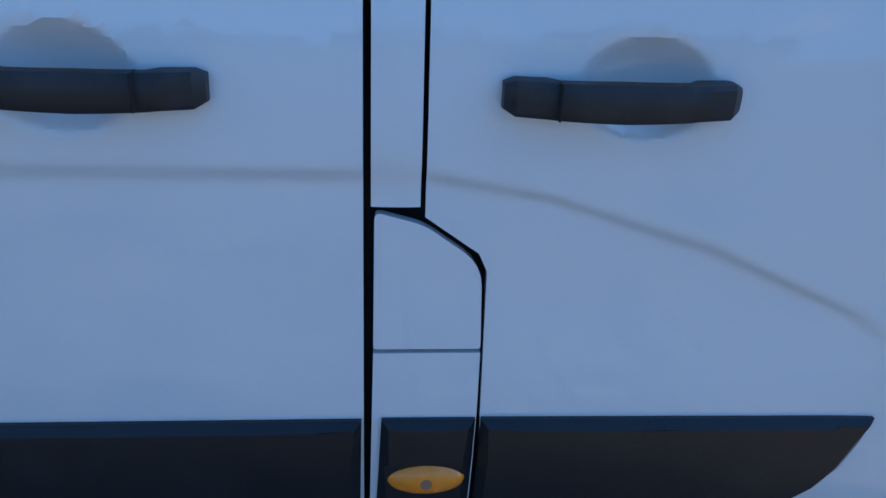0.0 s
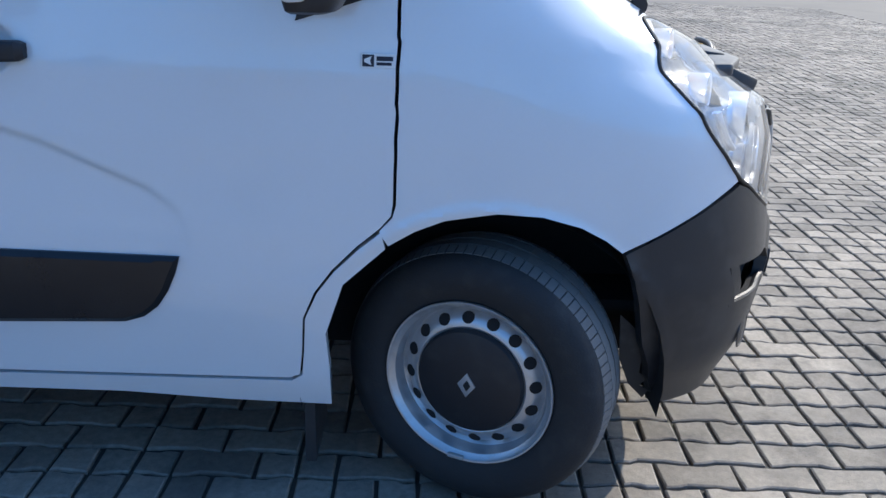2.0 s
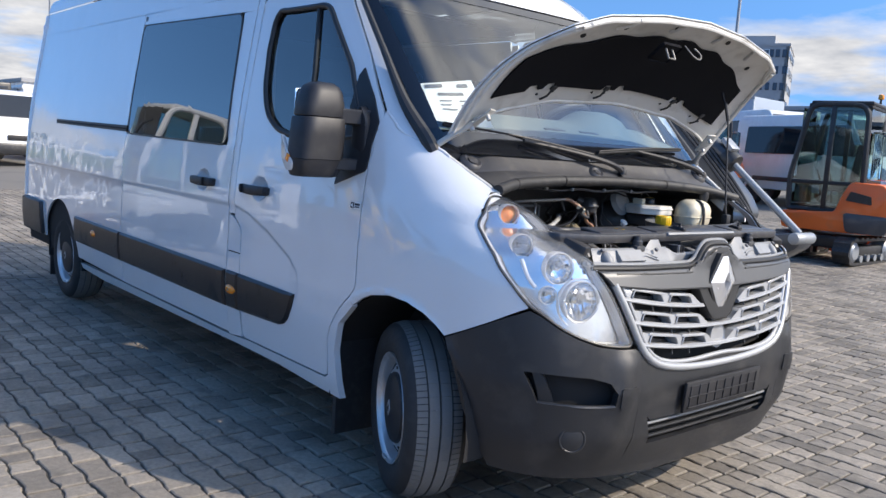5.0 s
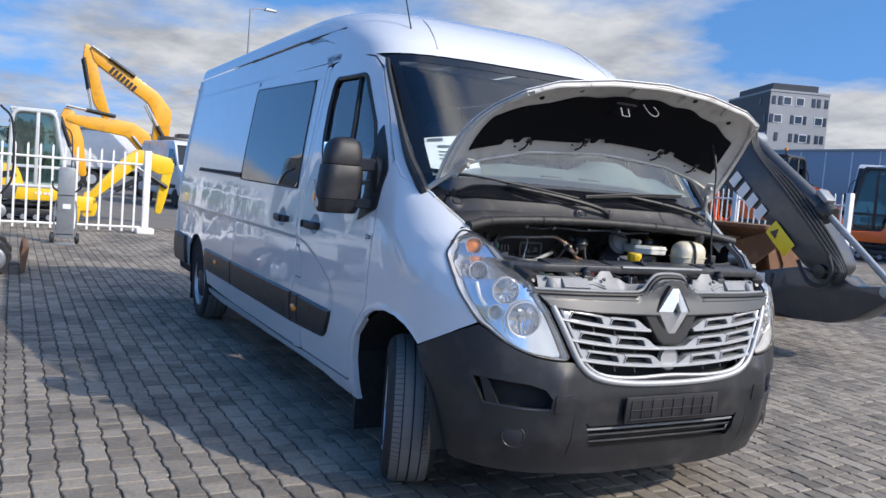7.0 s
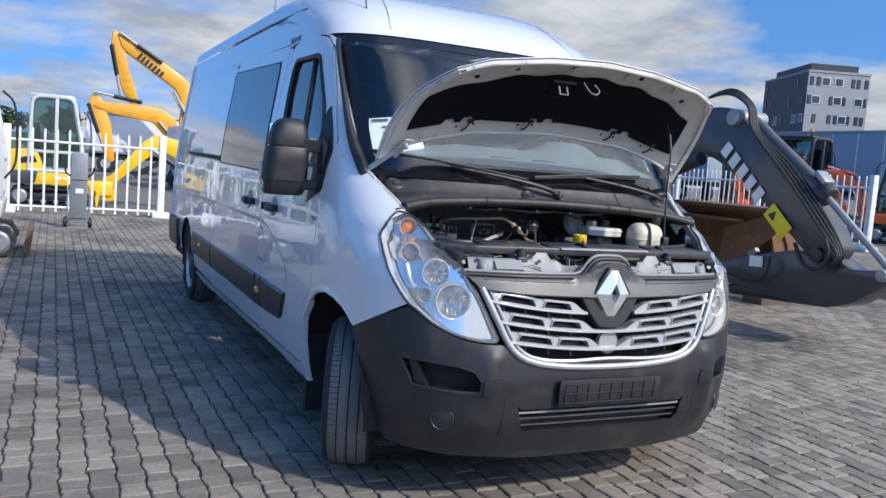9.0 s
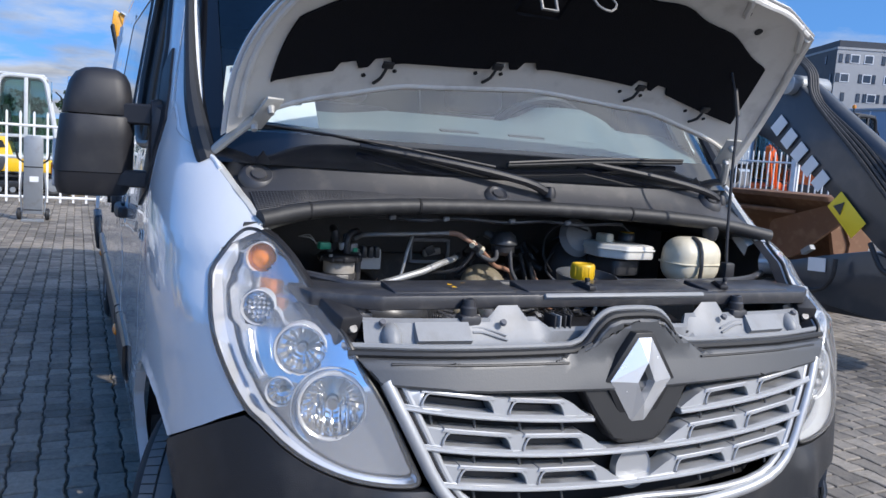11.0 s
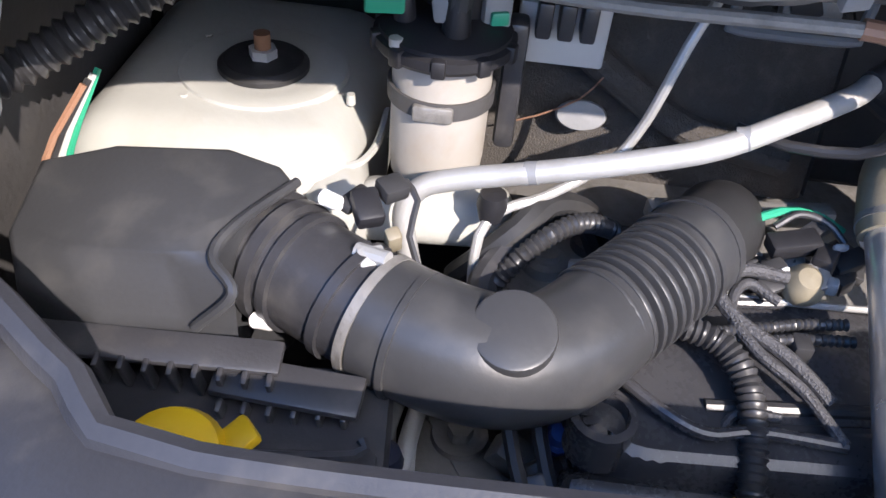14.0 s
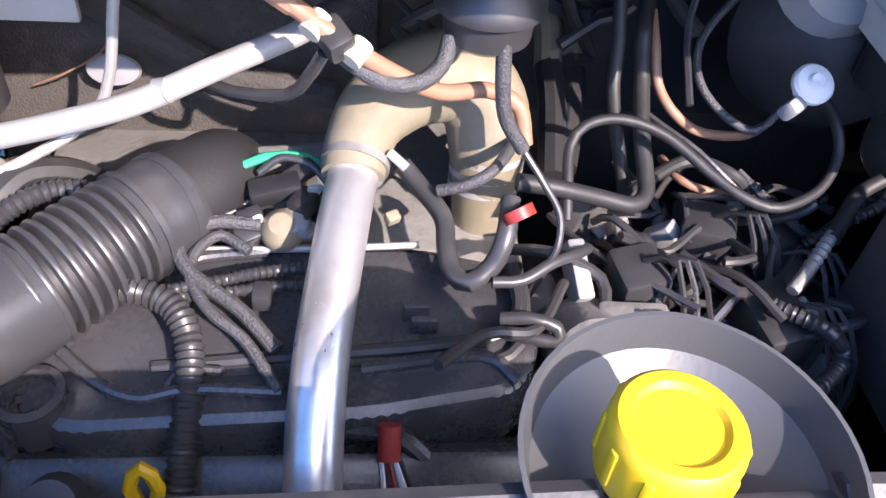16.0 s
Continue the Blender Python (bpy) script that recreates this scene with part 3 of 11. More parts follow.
def build_side(side):
    right = side < 0
    # front door, cut round its window
    door_low = X((-1.208, 0.395), (-1.19, 0.374), (-0.44, 0.374), (-0.417, 0.384), (-0.409, 0.45), (-0.403, 0.542), (-0.375, 0.61), (-0.334, 0.668),
                 (-0.28, 0.725), (-0.226, 0.772), (-0.203, 0.80), (-0.199, 0.83), (-0.199, 1.044), (-0.196, 1.252), (-0.182, 1.40), (-0.1705, 1.44),
                 (-0.25, 1.405), (-0.40, 1.39), (-0.62, 1.385), (-0.84, 1.392), (-0.96, 1.42), (-1.06, 1.475), (-1.12, 1.55), (-1.15, 1.64), (-1.297, 1.64),
                 (-1.297, 0.978), (-1.2305, 0.931), (-1.2195, 0.907), (-1.2175, 0.70))
    d = part("front_door", skin_panel(door_low, side, 0, 0.014, 0.05, 0.003, (0.70, 1.23, 0.0075)), M["white"], van)
    frame_o = X((-1.297, 1.64), (-1.15, 1.64), (-1.175, 1.80), (-1.165, 1.94), (-1.12, 1.99), (-0.72, 1.985), (-0.66, 1.96), (-0.42, 1.70), (-0.24, 1.44),
                (-0.1705, 1.44), (-0.172, 1.50), (-0.36, 1.76), (-0.56, 2.0), (-0.68, 2.075), (-0.80, 2.095), (-1.15, 2.095), (-1.24, 2.085), (-1.29, 2.04))
    part("window_surround", skin_panel(frame_o, side, 0.0, 0.014, 0.05, 0.003), M["white"], d)
    glass_o = X((-0.25, 1.41), (-0.40, 1.395), (-0.62, 1.39), (-0.84, 1.397), (-0.96, 1.425), (-1.055, 1.48), (-1.11, 1.555), (-1.142, 1.64), (-1.165, 1.80),
                (-1.155, 1.935), (-1.115, 1.983), (-0.725, 1.978), (-0.668, 1.955), (-0.428, 1.698))
    part("window_pane", skin_panel(glass_o, side, -0.012, 0.004, 0.08, 0), M["sideglass"], d, "dark reflecting side window")
    loop = [skin(s, z, side, -0.003) for s, z in glass_o]
    part("window_seal", tube(loop + [loop[0]], 0.014, 8, 0.03), M["seal"], d)
    part("window_divider", tube([skin(s, z, side, -0.008) for s, z in X((-0.775, 1.975), (-0.72, 1.70), (-0.68, 1.40), close=False)], 0.012, 8), M["seal"], d)
    # black corner that carries the mirror
    sail = X((-0.402, 1.205), (-0.204, 1.270), (-0.194, 1.285), (-0.184, 1.42), (-0.182, 1.47), (-0.245, 1.570), (-0.345, 1.69), (-0.362, 1.66), (-0.375, 1.46), (-0.38, 1.31))
    part("mirror_corner", skin_panel(sail, side, 0.007, 0.014, 0.04, 0.004), M["blk"], d)

    # handles
    def handle(x0, x1, zc, keycap_rear, owner):
        h = part("door_handle", handle_mesh(x0, x1, zc, side), M["blk"], owner, "black plastic pull handle")
        xk = x0 + 0.058 if keycap_rear else x1 - 0.070
        add = bmesh.new()
        add_box(add, skin(s_of(zc, x=xk), zc, side, 0.035), (0.002, 0.026, 0.041), (0, 0, 0), 0.0006)
        part("handle_joint", add, M["dark"], h)

    handle(-1.216, -0.948, 1.128, True, d)
    # B-pillar, filler flap and the pieces under it
    bm = bmesh.new()
    g_ = []
    for z in [0.990 + 1.085 * k / 60 for k in range(61)]:
        xs_ = [-1.361, -1.347, -1.332, -1.317, -1.303]
        g_.append([bm.verts.new(skin(s_of(z, x=-1.361), z, side, -0.014))] + [bm.verts.new(skin(s_of(z, x=x), z, side, -0.0012 if x in (-1.361, -1.303) else 0.0)) for x in xs_] + [bm.verts.new(skin(s_of(z, x=-1.303), z, side, -0.014))])
    for a, b in zip(g_, g_[1:]):
        for k in range(6):
            bm.faces.new((a[k], a[k + 1], b[k + 1], b[k]))
    bmesh.ops.recalc_face_normals(bm, faces=bm.faces)
    part("pillar", bm, M["white"], van)
    part("filler_flap", skin_panel(X(*rounded([(-1.357, 0.984), (-1.298, 0.968), (-1.226, 0.917), (-1.222, 0.80), (-1.358, 0.80)], [0.01, 0.015, 0.03, 0.004, 0.004])), side, 0.001, 0.014, 0.03, 0.004), M["white"], van)
    part("pillar_foot", skin_panel(X((-1.358, 0.794), (-1.222, 0.794), (-1.222, 0.705), (-1.226, 0.50), (-1.222, 0.372), (-1.37, 0.355), (-1.363, 0.50)), side, 0.001, 0.014, 0.04, 0.003, (0.7, 0.8, 0.02)), M["white"], van)
    part("pillar_trim", box((-1.34, side * 0.895, 1.67), (0.30, 0.02, 0.74), None, 0.006), M["grey_in"], van)
    # sliding door (right) or plain load side
    xr, xf = -2.93, -1.370
    if right:
        sd = part("sliding_door", skin_panel(X((xr, 0.368), (xf, 0.368), (xf, 0.98), (xf, 1.325), (xr, 1.345)), side, 0, 0.014, 0.06, 0.003, (0.98, 1.24, 0.009, (-1.3, 0))), M["white"], van)
        part("door_top", skin_panel(X((xr, 2.05), (xf, 2.01), (xf, 2.10), (xr, 2.12)), side, 0, 0.014, 0.08, 0.002), M["white"], sd)
        part("door_edge", skin_panel(X((xf - 0.085, 1.325), (xf, 1.325), (xf, 2.01), (xf - 0.135, 2.01)), side, 0, 0.014, 0.06, 0.002), M["white"], sd)
        handle(-1.80, -1.535, 1.130, False, sd)
        win = X(*rounded([(-2.90, 1.348), (-1.462, 1.328), (-1.512, 2.008), (-2.92, 2.045)], 0.06, 4))
        part("side_window", skin_panel(win, side, 0.004, 0.006, 0.10, 0.001), M["tint"], sd, "dark tinted sliding door window reflecting the sky")
        part("window_seal", tube([skin(s, z, side, 0.001) for s, z in win] + [skin(*win[0], side, 0.001)], 0.006, 6, 0.05), M["seal"], sd)
        # slide rail in the rear quarter
        rail = part("slide_rail", skin_panel(X((-4.52, 1.385), (-2.93, 1.358), (-2.93, 1.398), (-4.52, 1.418)), side, 0.006, 0.02, 0.1, 0.004), M["blk"], van)
        # near-black line standing proud, drawn as the groove's shade
        part("rail_groove", tube([skin(s, z, side, 0.008) for s, z in X((-4.5, 1.401), (-3.7, 1.389), (-2.94, 1.378), close=False)], 0.004, 6), M["dark"], rail)
    else:
        part("load_side", skin_panel(X((xr, 0.368), (xf, 0.368), (xf, 2.10), (xr, 2.12)), side, 0, 0.014, 0.12, 0.003), M["white"], van)
    # rear quarter round the rear wheel
    arch = [(-4.345 + 0.44 * math.cos(radians(a)), 0.355 + 0.44 * math.sin(radians(a))) for a in range(5, 176, 9)]
    q = X((-2.938, 0.368), *[(x, z) for x, z in arch], (-5.30, 0.50), (-5.335, 0.62), (-5.345, 1.10), (-5.31, 2.13), (-2.938, 2.12))
    part("rear_quarter", skin_panel(q, side, 0, 0.014, 0.12, 0.003, (1.0, 1.06, 0.008, (0, 0))), M["white"], van)
    # upper band up to the roof gutter
    part("cant_rail", skin_panel(X((-5.31, 2.126), (-1.38, 2.106), (-1.33, 2.085), (-1.30, 2.10), (-1.24, 2.105), (-1.15, 2.104), (-1.15, 2.30), (-5.29, 2.31)), side, 0, 0.014, 0.12, 0.002), M["white"], van)
    part("rear_post", tube([skin(s_of(z, x=-5.335), z, side, -0.02) for z in (0.75, 1.0, 1.4, 1.8, 2.1, 2.3)], 0.035, 10), M["white"], van)
    # sill
    part("sill", skin_panel(X((-3.87, 0.355), (-3.86, 0.315), (-3.4, 0.295), (-1.3, 0.318), (-0.85, 0.315), (-0.60, 0.298), (-0.345, 0.29), (-0.345, 0.40), (-0.352, 0.50),
                              (-0.31, 0.632), (-0.215, 0.722), (-0.2235, 0.7625), (-0.275, 0.719), (-0.329, 0.664), (-0.3695, 0.6075), (-0.398, 0.541), (-0.404, 0.45), (-0.411, 0.382), (-0.436, 0.365), (-1.18, 0.365), (-1.37, 0.352), (-2.93, 0.358)), side, 0, 0.03, 0.06, 0.004, (0.33, 0.76, 0.014, (0.03, 0.5))), M["white"], van)
    # front wing
    wing = X((-0.228, 0.764), (-0.208, 0.730), (-0.15, 0.766), (-0.086, 0.793), (0.03, 0.812), (0.13, 0.806), (0.22, 0.780), (0.28, 0.748), (0.323, 0.716), (0.414, 0.757), (0.50, 0.80), (0.607, 0.862),
             (0.55, 0.935), (0.475, 1.022), (0.41, 1.088), (0.378, 1.125), (0.36, 1.175), close=False) + Y((0.80, 1.222), (0.812, 1.26), (0.838, 1.30), (0.868, 1.345), (0.885, 1.378)) + \
        X((-0.06, 1.43), (-0.165, 1.51), (-0.178, 1.45), (-0.188, 1.252), (-0.191, 1.044), (-0.192, 0.825), (-0.20, 0.795), close=False)
    part("front_wing", skin_panel(wing, side, 0, 0.012, 0.035, 0.003, (0.70, 0.86, 0.014)), M["white"], van)
    # filled joint between wing and A-pillar
    joint = [skin(s, z, side, -0.005) for s, z in Y((0.868, 1.350), (0.885, 1.381)) + X((-0.06, 1.434), (-0.115, 1.475), (-0.163, 1.513), close=False)]
    part("wing_joint", tube(joint, 0.0075, 10, 0.01), M["white"], van)
    # A-pillar from the wing up to the roof
    inner = [(0.885, 1.384), (0.895, 1.45), (0.895, 1.6), (0.885, 1.8), (0.868, 1.97), (0.845, 2.055)]
    outer = [(-0.56, 2.012), (-0.36, 1.772), (-0.165, 1.518), (-0.06, 1.436)]
    ap = Y(*inner) + X((-0.80, 2.13), (-0.80, 2.104), (-0.68, 2.084), *outer, close=False)
    part("windscreen_pillar", skin_panel(ap, side, 0, 0.02, 0.05, 0.004), M["white"], van)
    # rub strips
    for o in (X((-1.216, 0.697), (-0.671, 0.690), (-0.683, 0.65), (-0.703, 0.605), (-0.73, 0.565), (-0.765, 0.537), (-0.81, 0.522), (-1.222, 0.508)),
              X((-1.347, 0.698), (-1.224, 0.697), (-1.229, 0.508), (-1.355, 0.506)),
              X((-2.925, 0.70), (-1.373, 0.696), (-1.376, 0.505), (-2.925, 0.51)),
              X((-3.905, 0.705), (-2.945, 0.70), (-2.945, 0.51), (-3.93, 0.515))):
        part("rub_strip", skin_panel(o, side, 0.016, 0.018, 0.25, 0.010), M["strip"], van, "black plastic side rub strip")
    for x, z in ((-1.287, 0.607), (-3.456, 0.625)):
        m = Matrix.Translation(skin(s_of(z, x=x), z, side, 0.014)) @ Matrix.Rotation(radians(90 * -side), 4, "X") @ Matrix.Diagonal((1, 0.46, 1, 1))
        mk = part("side_marker", lathe([(0.0, 0.013), (0.012, 0.0128), (0.026, 0.0115), (0.040, 0.0085), (0.049, 0.004), (0.052, 0.0), (0.052, -0.004)], m, 32), M["amber"], van, "amber oval side marker lamp")
        part("marker_bulb", cyl(m @ Vector((0, 0, 0.010)), m @ Vector((0, 0, 0.0135)), 0.008, seg=12), M["copper"], mk)
    # rear bumper corner and its marker
    part("rear_bumper_corner", skin_panel(X(*rounded([(-5.37, 0.46), (-4.80, 0.46), (-4.78, 0.56), (-4.80, 0.735), (-5.36, 0.745)], 0.03)), side, 0.03, 0.05, 0.08, 0.01), M["bumper"], van)
    # liner behind the shut lines, near-black for the shade in them, and wheel housings
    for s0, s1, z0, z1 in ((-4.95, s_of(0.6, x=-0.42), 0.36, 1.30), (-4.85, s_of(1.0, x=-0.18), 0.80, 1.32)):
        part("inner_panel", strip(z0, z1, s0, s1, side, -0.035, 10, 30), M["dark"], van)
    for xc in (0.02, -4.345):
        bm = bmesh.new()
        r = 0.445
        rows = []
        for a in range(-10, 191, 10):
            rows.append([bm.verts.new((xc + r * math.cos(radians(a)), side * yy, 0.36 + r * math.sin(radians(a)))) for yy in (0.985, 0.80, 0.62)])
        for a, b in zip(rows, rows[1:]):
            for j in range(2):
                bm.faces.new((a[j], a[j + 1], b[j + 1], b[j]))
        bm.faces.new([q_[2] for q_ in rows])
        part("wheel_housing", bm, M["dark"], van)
    for xc in (-0.40, -4.80):
        fl = prism(rounded([(-0.014, 0.085), (0.014, 0.085), (0.010, 0.50), (-0.010, 0.52)], 0.006), 0.21, plane_xz(side * 0.76 if side > 0 else side * 0.76, 1 if right else -1))
        bmesh.ops.translate(fl, verts=fl.verts, vec=(xc, 0, 0.03))
        part("mud_flap", fl, M["rubber"], van)


def handle_mesh(x0, x1, zc, side):
    """A slim pull handle standing off the door, thicker at its ends."""
    bm = bmesh.new()
    n = 22
    rings = []
    for i in range(n + 1):
        t = i / n
        x = x0 + (x1 - x0) * t
        e = abs(2 * t - 1)
        hh = 0.0235 * (1 - 0.10 * e) * (1 if 0.02 < t < 0.98 else 0.72)
        drop = -0.003 * math.sin(math.pi * t)
        outer = 0.030 + 0.010 * math.sin(math.pi * t) - (0.012 if t in (0, 1) else 0)
        inner = -0.006 if e > 0.55 else 0.010
        p0 = skin(s_of(zc, x=x), 1.25, side, 0)
        yb = abs(p0.y) + 0.012
        ring = []
        for a in range(12):
            ang = 2 * math.pi * a / 12
            cz = math.copysign(abs(math.sin(ang)) ** 0.55, math.sin(ang))
            cy = math.copysign(abs(math.cos(ang)) ** 0.55, math.cos(ang))
            y = yb + (outer + inner) / 2 + cy * (outer - inner) / 2
            ring.append(bm.verts.new((x, side * y, zc + drop + cz * hh)))
        rings.append(ring)
    for a, b in zip(rings, rings[1:]):
        for k in range(12):
            bm.faces.new((a[k], a[(k + 1) % 12], b[(k + 1) % 12], b[k]))
    bm.faces.new(rings[0][::-1]); bm.faces.new(rings[-1])
    bmesh.ops.recalc_face_normals(bm, faces=bm.faces)
    return bm


for sd_ in (-1, 1):
    build_side(sd_)

# roof: one sheet over both sides and the front
bm = bmesh.new()
levels = [2.095, 2.13, 2.17, 2.21, 2.25, 2.29, 2.32, 2.345, 2.37, 2.39, 2.405, 2.42, 2.435, 2.45, 2.46, 2.47, 2.478, 2.485, 2.49, 2.495]
rows = []
for z in levels:
    back = -5.33 - start(z)
    ss = [back * (1 - i / 14) for i in range(14)] + [S_MAX * i / 30 for i in range(31)]
    rows.append([bm.verts.new(skin(s, z, -1)) for s in ss] + [bm.verts.new(skin(s, z, 1)) for s in ss[-2::-1]])
for a, b in zip(rows, rows[1:]):
    for j in range(len(a) - 1):
        if a[0].co.z < 2.30 and (j < 13 or j >= len(a) - 14):
            continue      # the cant rails cover these
        bm.faces.new((a[j], a[j + 1], b[j + 1], b[j]))
bm.faces.new(rows[-1])
bmesh.ops.delete(bm, geom=[v for v in bm.verts if not v.link_faces], context="VERTS")
bmesh.ops.recalc_face_normals(bm, faces=bm.faces)
part("roof", bm, M["white"], van, smooth=50)
for sd_ in (-1, 1):
    part("roof_gutter", tube([skin(s_of(2.30, x=x), 2.305, sd_, 0.001) for x in (-3.3, -2.4, -1.7, -1.2)], 0.006, 6, 0.1), M["seal"], van)
    part("roof_seam", tube([skin(s_of(z, y=0.60 - (z - 2.1) * 0.35), z, sd_, 0.0) for z in (2.14, 2.22, 2.30, 2.36)], 0.004, 6, 0.03), M["white_in"], van)
# rear doors and floor, so that the body is closed
part("rear_doors", box((-5.34, 0, 1.35), (0.03, 1.80, 1.75), None, 0.01), M["white"], van)
part("rear_bumper", box((-5.38, 0, 0.60), (0.12, 2.04, 0.26), None, 0.03), M["bumper"], van)
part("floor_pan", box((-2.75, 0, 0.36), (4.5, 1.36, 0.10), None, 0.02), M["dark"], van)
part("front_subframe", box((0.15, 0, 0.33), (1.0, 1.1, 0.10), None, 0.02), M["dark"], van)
# linings near-black: the dimness inside is put into their colour
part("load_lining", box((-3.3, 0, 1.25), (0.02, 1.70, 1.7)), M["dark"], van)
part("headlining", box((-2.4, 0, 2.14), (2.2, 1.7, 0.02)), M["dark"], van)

# windscreen and its black border
def ws_point(y, z, off=0.0):
    sd = -1 if y < 0 else 1
    p = skin(s_of(z, y=abs(y)), z, sd, off)
    p.x -= 0.05 * (1 - (y / 0.9) ** 2) * min(max((1.75 - z) / 0.35, 0), 1)
    return p


def ws_sheet(y0, y1, z0, z1, off, ny=40, nz=24):
    bm = bmesh.new()
    g = []
    for j in range(nz + 1):
        z = z0 + (z1 - z0) * j / nz
        lim = 0.90 - (z - 1.39) * 0.058
        g.append([bm.verts.new(ws_point((y0 + (y1 - y0) * i / ny) * lim, z, off)) for i in range(ny + 1)])
    for a, b in zip(g, g[1:]):
        for i in range(ny):
            bm.faces.new((a[i], a[i + 1], b[i + 1], b[i]))
    bmesh.ops.recalc_face_normals(bm, faces=bm.faces)
    return bm


wsc = part("windscreen", ws_sheet(-1, 1, 1.385, 2.10, -0.010), M["ws"], van, "large raked windscreen")
wsc.visible_shadow = False
for nm, (a, b, c, e) in {"border_top": (-1, 1, 2.045, 2.10), "border_bottom": (-1, 1, 1.37, 1.455), "border_right": (-1, -0.945, 1.455, 2.045), "border_left": (0.945, 1, 1.455, 2.045)}.items():
    part(nm, ws_sheet(a, b, c, e, -0.007, 40 if e - c < 0.1 else 3, 3 if e - c < 0.1 else 24), M["frit"], wsc)

# antenna
an = part("antenna", lathe([(0.030, 0), (0.028, 0.012), (0.014, 0.04), (0.007, 0.065), (0.004, 0.08), (0.0, 0.082)], Matrix.Translation((-0.70, -0.645, 2.178)) @ Matrix.Rotation(radians(-35), 4, "Y"), 16), M["blk"], van)
part("rod", tube([(-0.735, -0.645, 2.24), (-0.80, -0.65, 2.38), (-0.90, -0.655, 2.58)], 0.004, 6), M["blk"], an)


# ---- wheels ----
def wheel(name, centre, side, steer=0.0):
    """Steel wheel with black hub cap; built about the y axis, outer face to -y, then turned."""
    w = new(name)
    w.parent = van
    w.location = centre
    w.scale = (0.98, 0.98, 0.98)
    w.rotation_euler = (0, 0, radians(steer) + (0 if side < 0 else math.pi))
    spin = Matrix.Rotation(radians(90), 4, "X")      # local z of the lathe -> -y
    prof = [(0.218, -0.095), (0.235, -0.112), (0.285, -0.122), (0.322, -0.112), (0.340, -0.094), (0.346, -0.070), (0.3475, -0.03), (0.3475, 0.03), (0.346, 0.070), (0.340, 0.094), (0.322, 0.112), (0.285, 0.122), (0.235, 0.112), (0.218, 0.095)]
    part("tyre", lathe(prof, spin, 72, True), M["tyre"], w)
    # tread: four ribs with cross cuts
    for a, b in ((-0.088, -0.050), (-0.044, -0.004), (0.004, 0.044), (0.050, 0.088)):
        bm = bmesh.new()
        n = 90 if abs(a) > 0.045 or abs(b) > 0.06 else 45
        shoulder = abs(a + b) > 0.1
        for k in range(n):
            t0, t1 = 2 * math.pi * k / n, 2 * math.pi * (k + (0.86 if shoulder else 0.985)) / n
            ro = [0.3535 - (0.010 if shoulder and abs(v) > 0.08 else 0) for v in (a, b)]
            v = []
            for t in (t0, t1):
                for r_ in (0.343, 1):
                    for yy, rr in ((a, ro[0]), (b, ro[1])):
                        rad = 0.338 if r_ < 1 else rr
                        v.append(bm.verts.new((rad * math.cos(t), yy, rad * math.sin(t))))
            bm.faces.new((v[2], v[3], v[7], v[6])); bm.faces.new((v[0], v[2], v[6], v[4])); bm.faces.new((v[1], v[5], v[7], v[3]))
            bm.faces.new((v[0], v[1], v[3], v[2])); bm.faces.new((v[4], v[6], v[7], v[5]))
        bmesh.ops.recalc_face_normals(bm, faces=bm.faces)
        part("tread_rib", bm, M["tread"], w, smooth=20)
    rim = part("rim", lathe([(0.222, 0.104), (0.2245, 0.108), (0.2235, 0.112), (0.219, 0.111), (0.214, 0.104), (0.205, 0.098), (0.200, 0.085), (0.199, 0.060), (0.190, 0.052), (0.182, 0.060), (0.172, 0.074), (0.160, 0.082), (0.148, 0.084), (0.140, 0.080), (0.13, 0.06), (0.13, -0.09), (0.222, -0.10)], spin, 64, True), M["steel"], w, "silver steel rim")
    # solid near-black discs paint the shade of the vent openings
    for k in range(16):
        t = 2 * math.pi * k / 16 + 0.1
        d = Vector((math.cos(t), 0, math.sin(t)))
        nrm = Vector((math.cos(t) * 0.52, -0.85, math.sin(t) * 0.52)).normalized()
        c = d * 0.170 + Vector((0, -0.0752, 0))
        part("vent_hole", cyl(c - nrm * 0.006, c + nrm * 0.0015, 0.0165, seg=14), M["dark"], rim)
    cap = part("hub_cap", lathe([(0.0, 0.112), (0.03, 0.1115), (0.06, 0.109), (0.09, 0.106), (0.118, 0.102), (0.137, 0.097), (0.143, 0.088), (0.142, 0.07)], spin, 48), M["blk"], w, "round black plastic hub cap")
    o = [(0, 0.034), (0.024, 0.0), (0, -0.034), (-0.024, 0)]
    bm = prism(o, 0.004, Matrix.Translation((0, -0.111, 0)) @ Matrix.Rotation(radians(90), 4, "X"), 0.001)
    bdg = part("cap_emblem", bm, M["silver"], cap)
    bm = prism([(0.002, 0.016), (0.012, 0.0), (0.002, -0.016), (-0.008, 0)], 0.002, Matrix.Translation((0, -0.1145, 0)) @ Matrix.Rotation(radians(90), 4, "X"))
    part("emblem_void", bm, M["dark"], bdg)
    wt = part("balance_weight", box((-0.02, -0.113, -0.215), (0.045, 0.012, 0.012), (0, 0, 0), 0.004), M["alu"], rim)
    return w


wheel("front_wheel", (0.028, -0.865, 0.3465), -1, -23)
wheel("front_wheel", (0.028, 0.865, 0.3465), 1, -23)
wheel("rear_wheel", (-4.332, -0.875, 0.3465), -1)
wheel("rear_wheel", (-4.332, 0.875, 0.3465), 1)


# ---- front end ----
def nose_point(y, z, off=0.0, zmax=1.0):
    """A point of the nose; above zmax it stands upright instead of leaning back."""
    sd = -1 if y < 0 else 1
    p = skin(s_of(min(z, zmax), y=abs(y)), min(z, zmax), sd, off)
    p.z = z
    return p


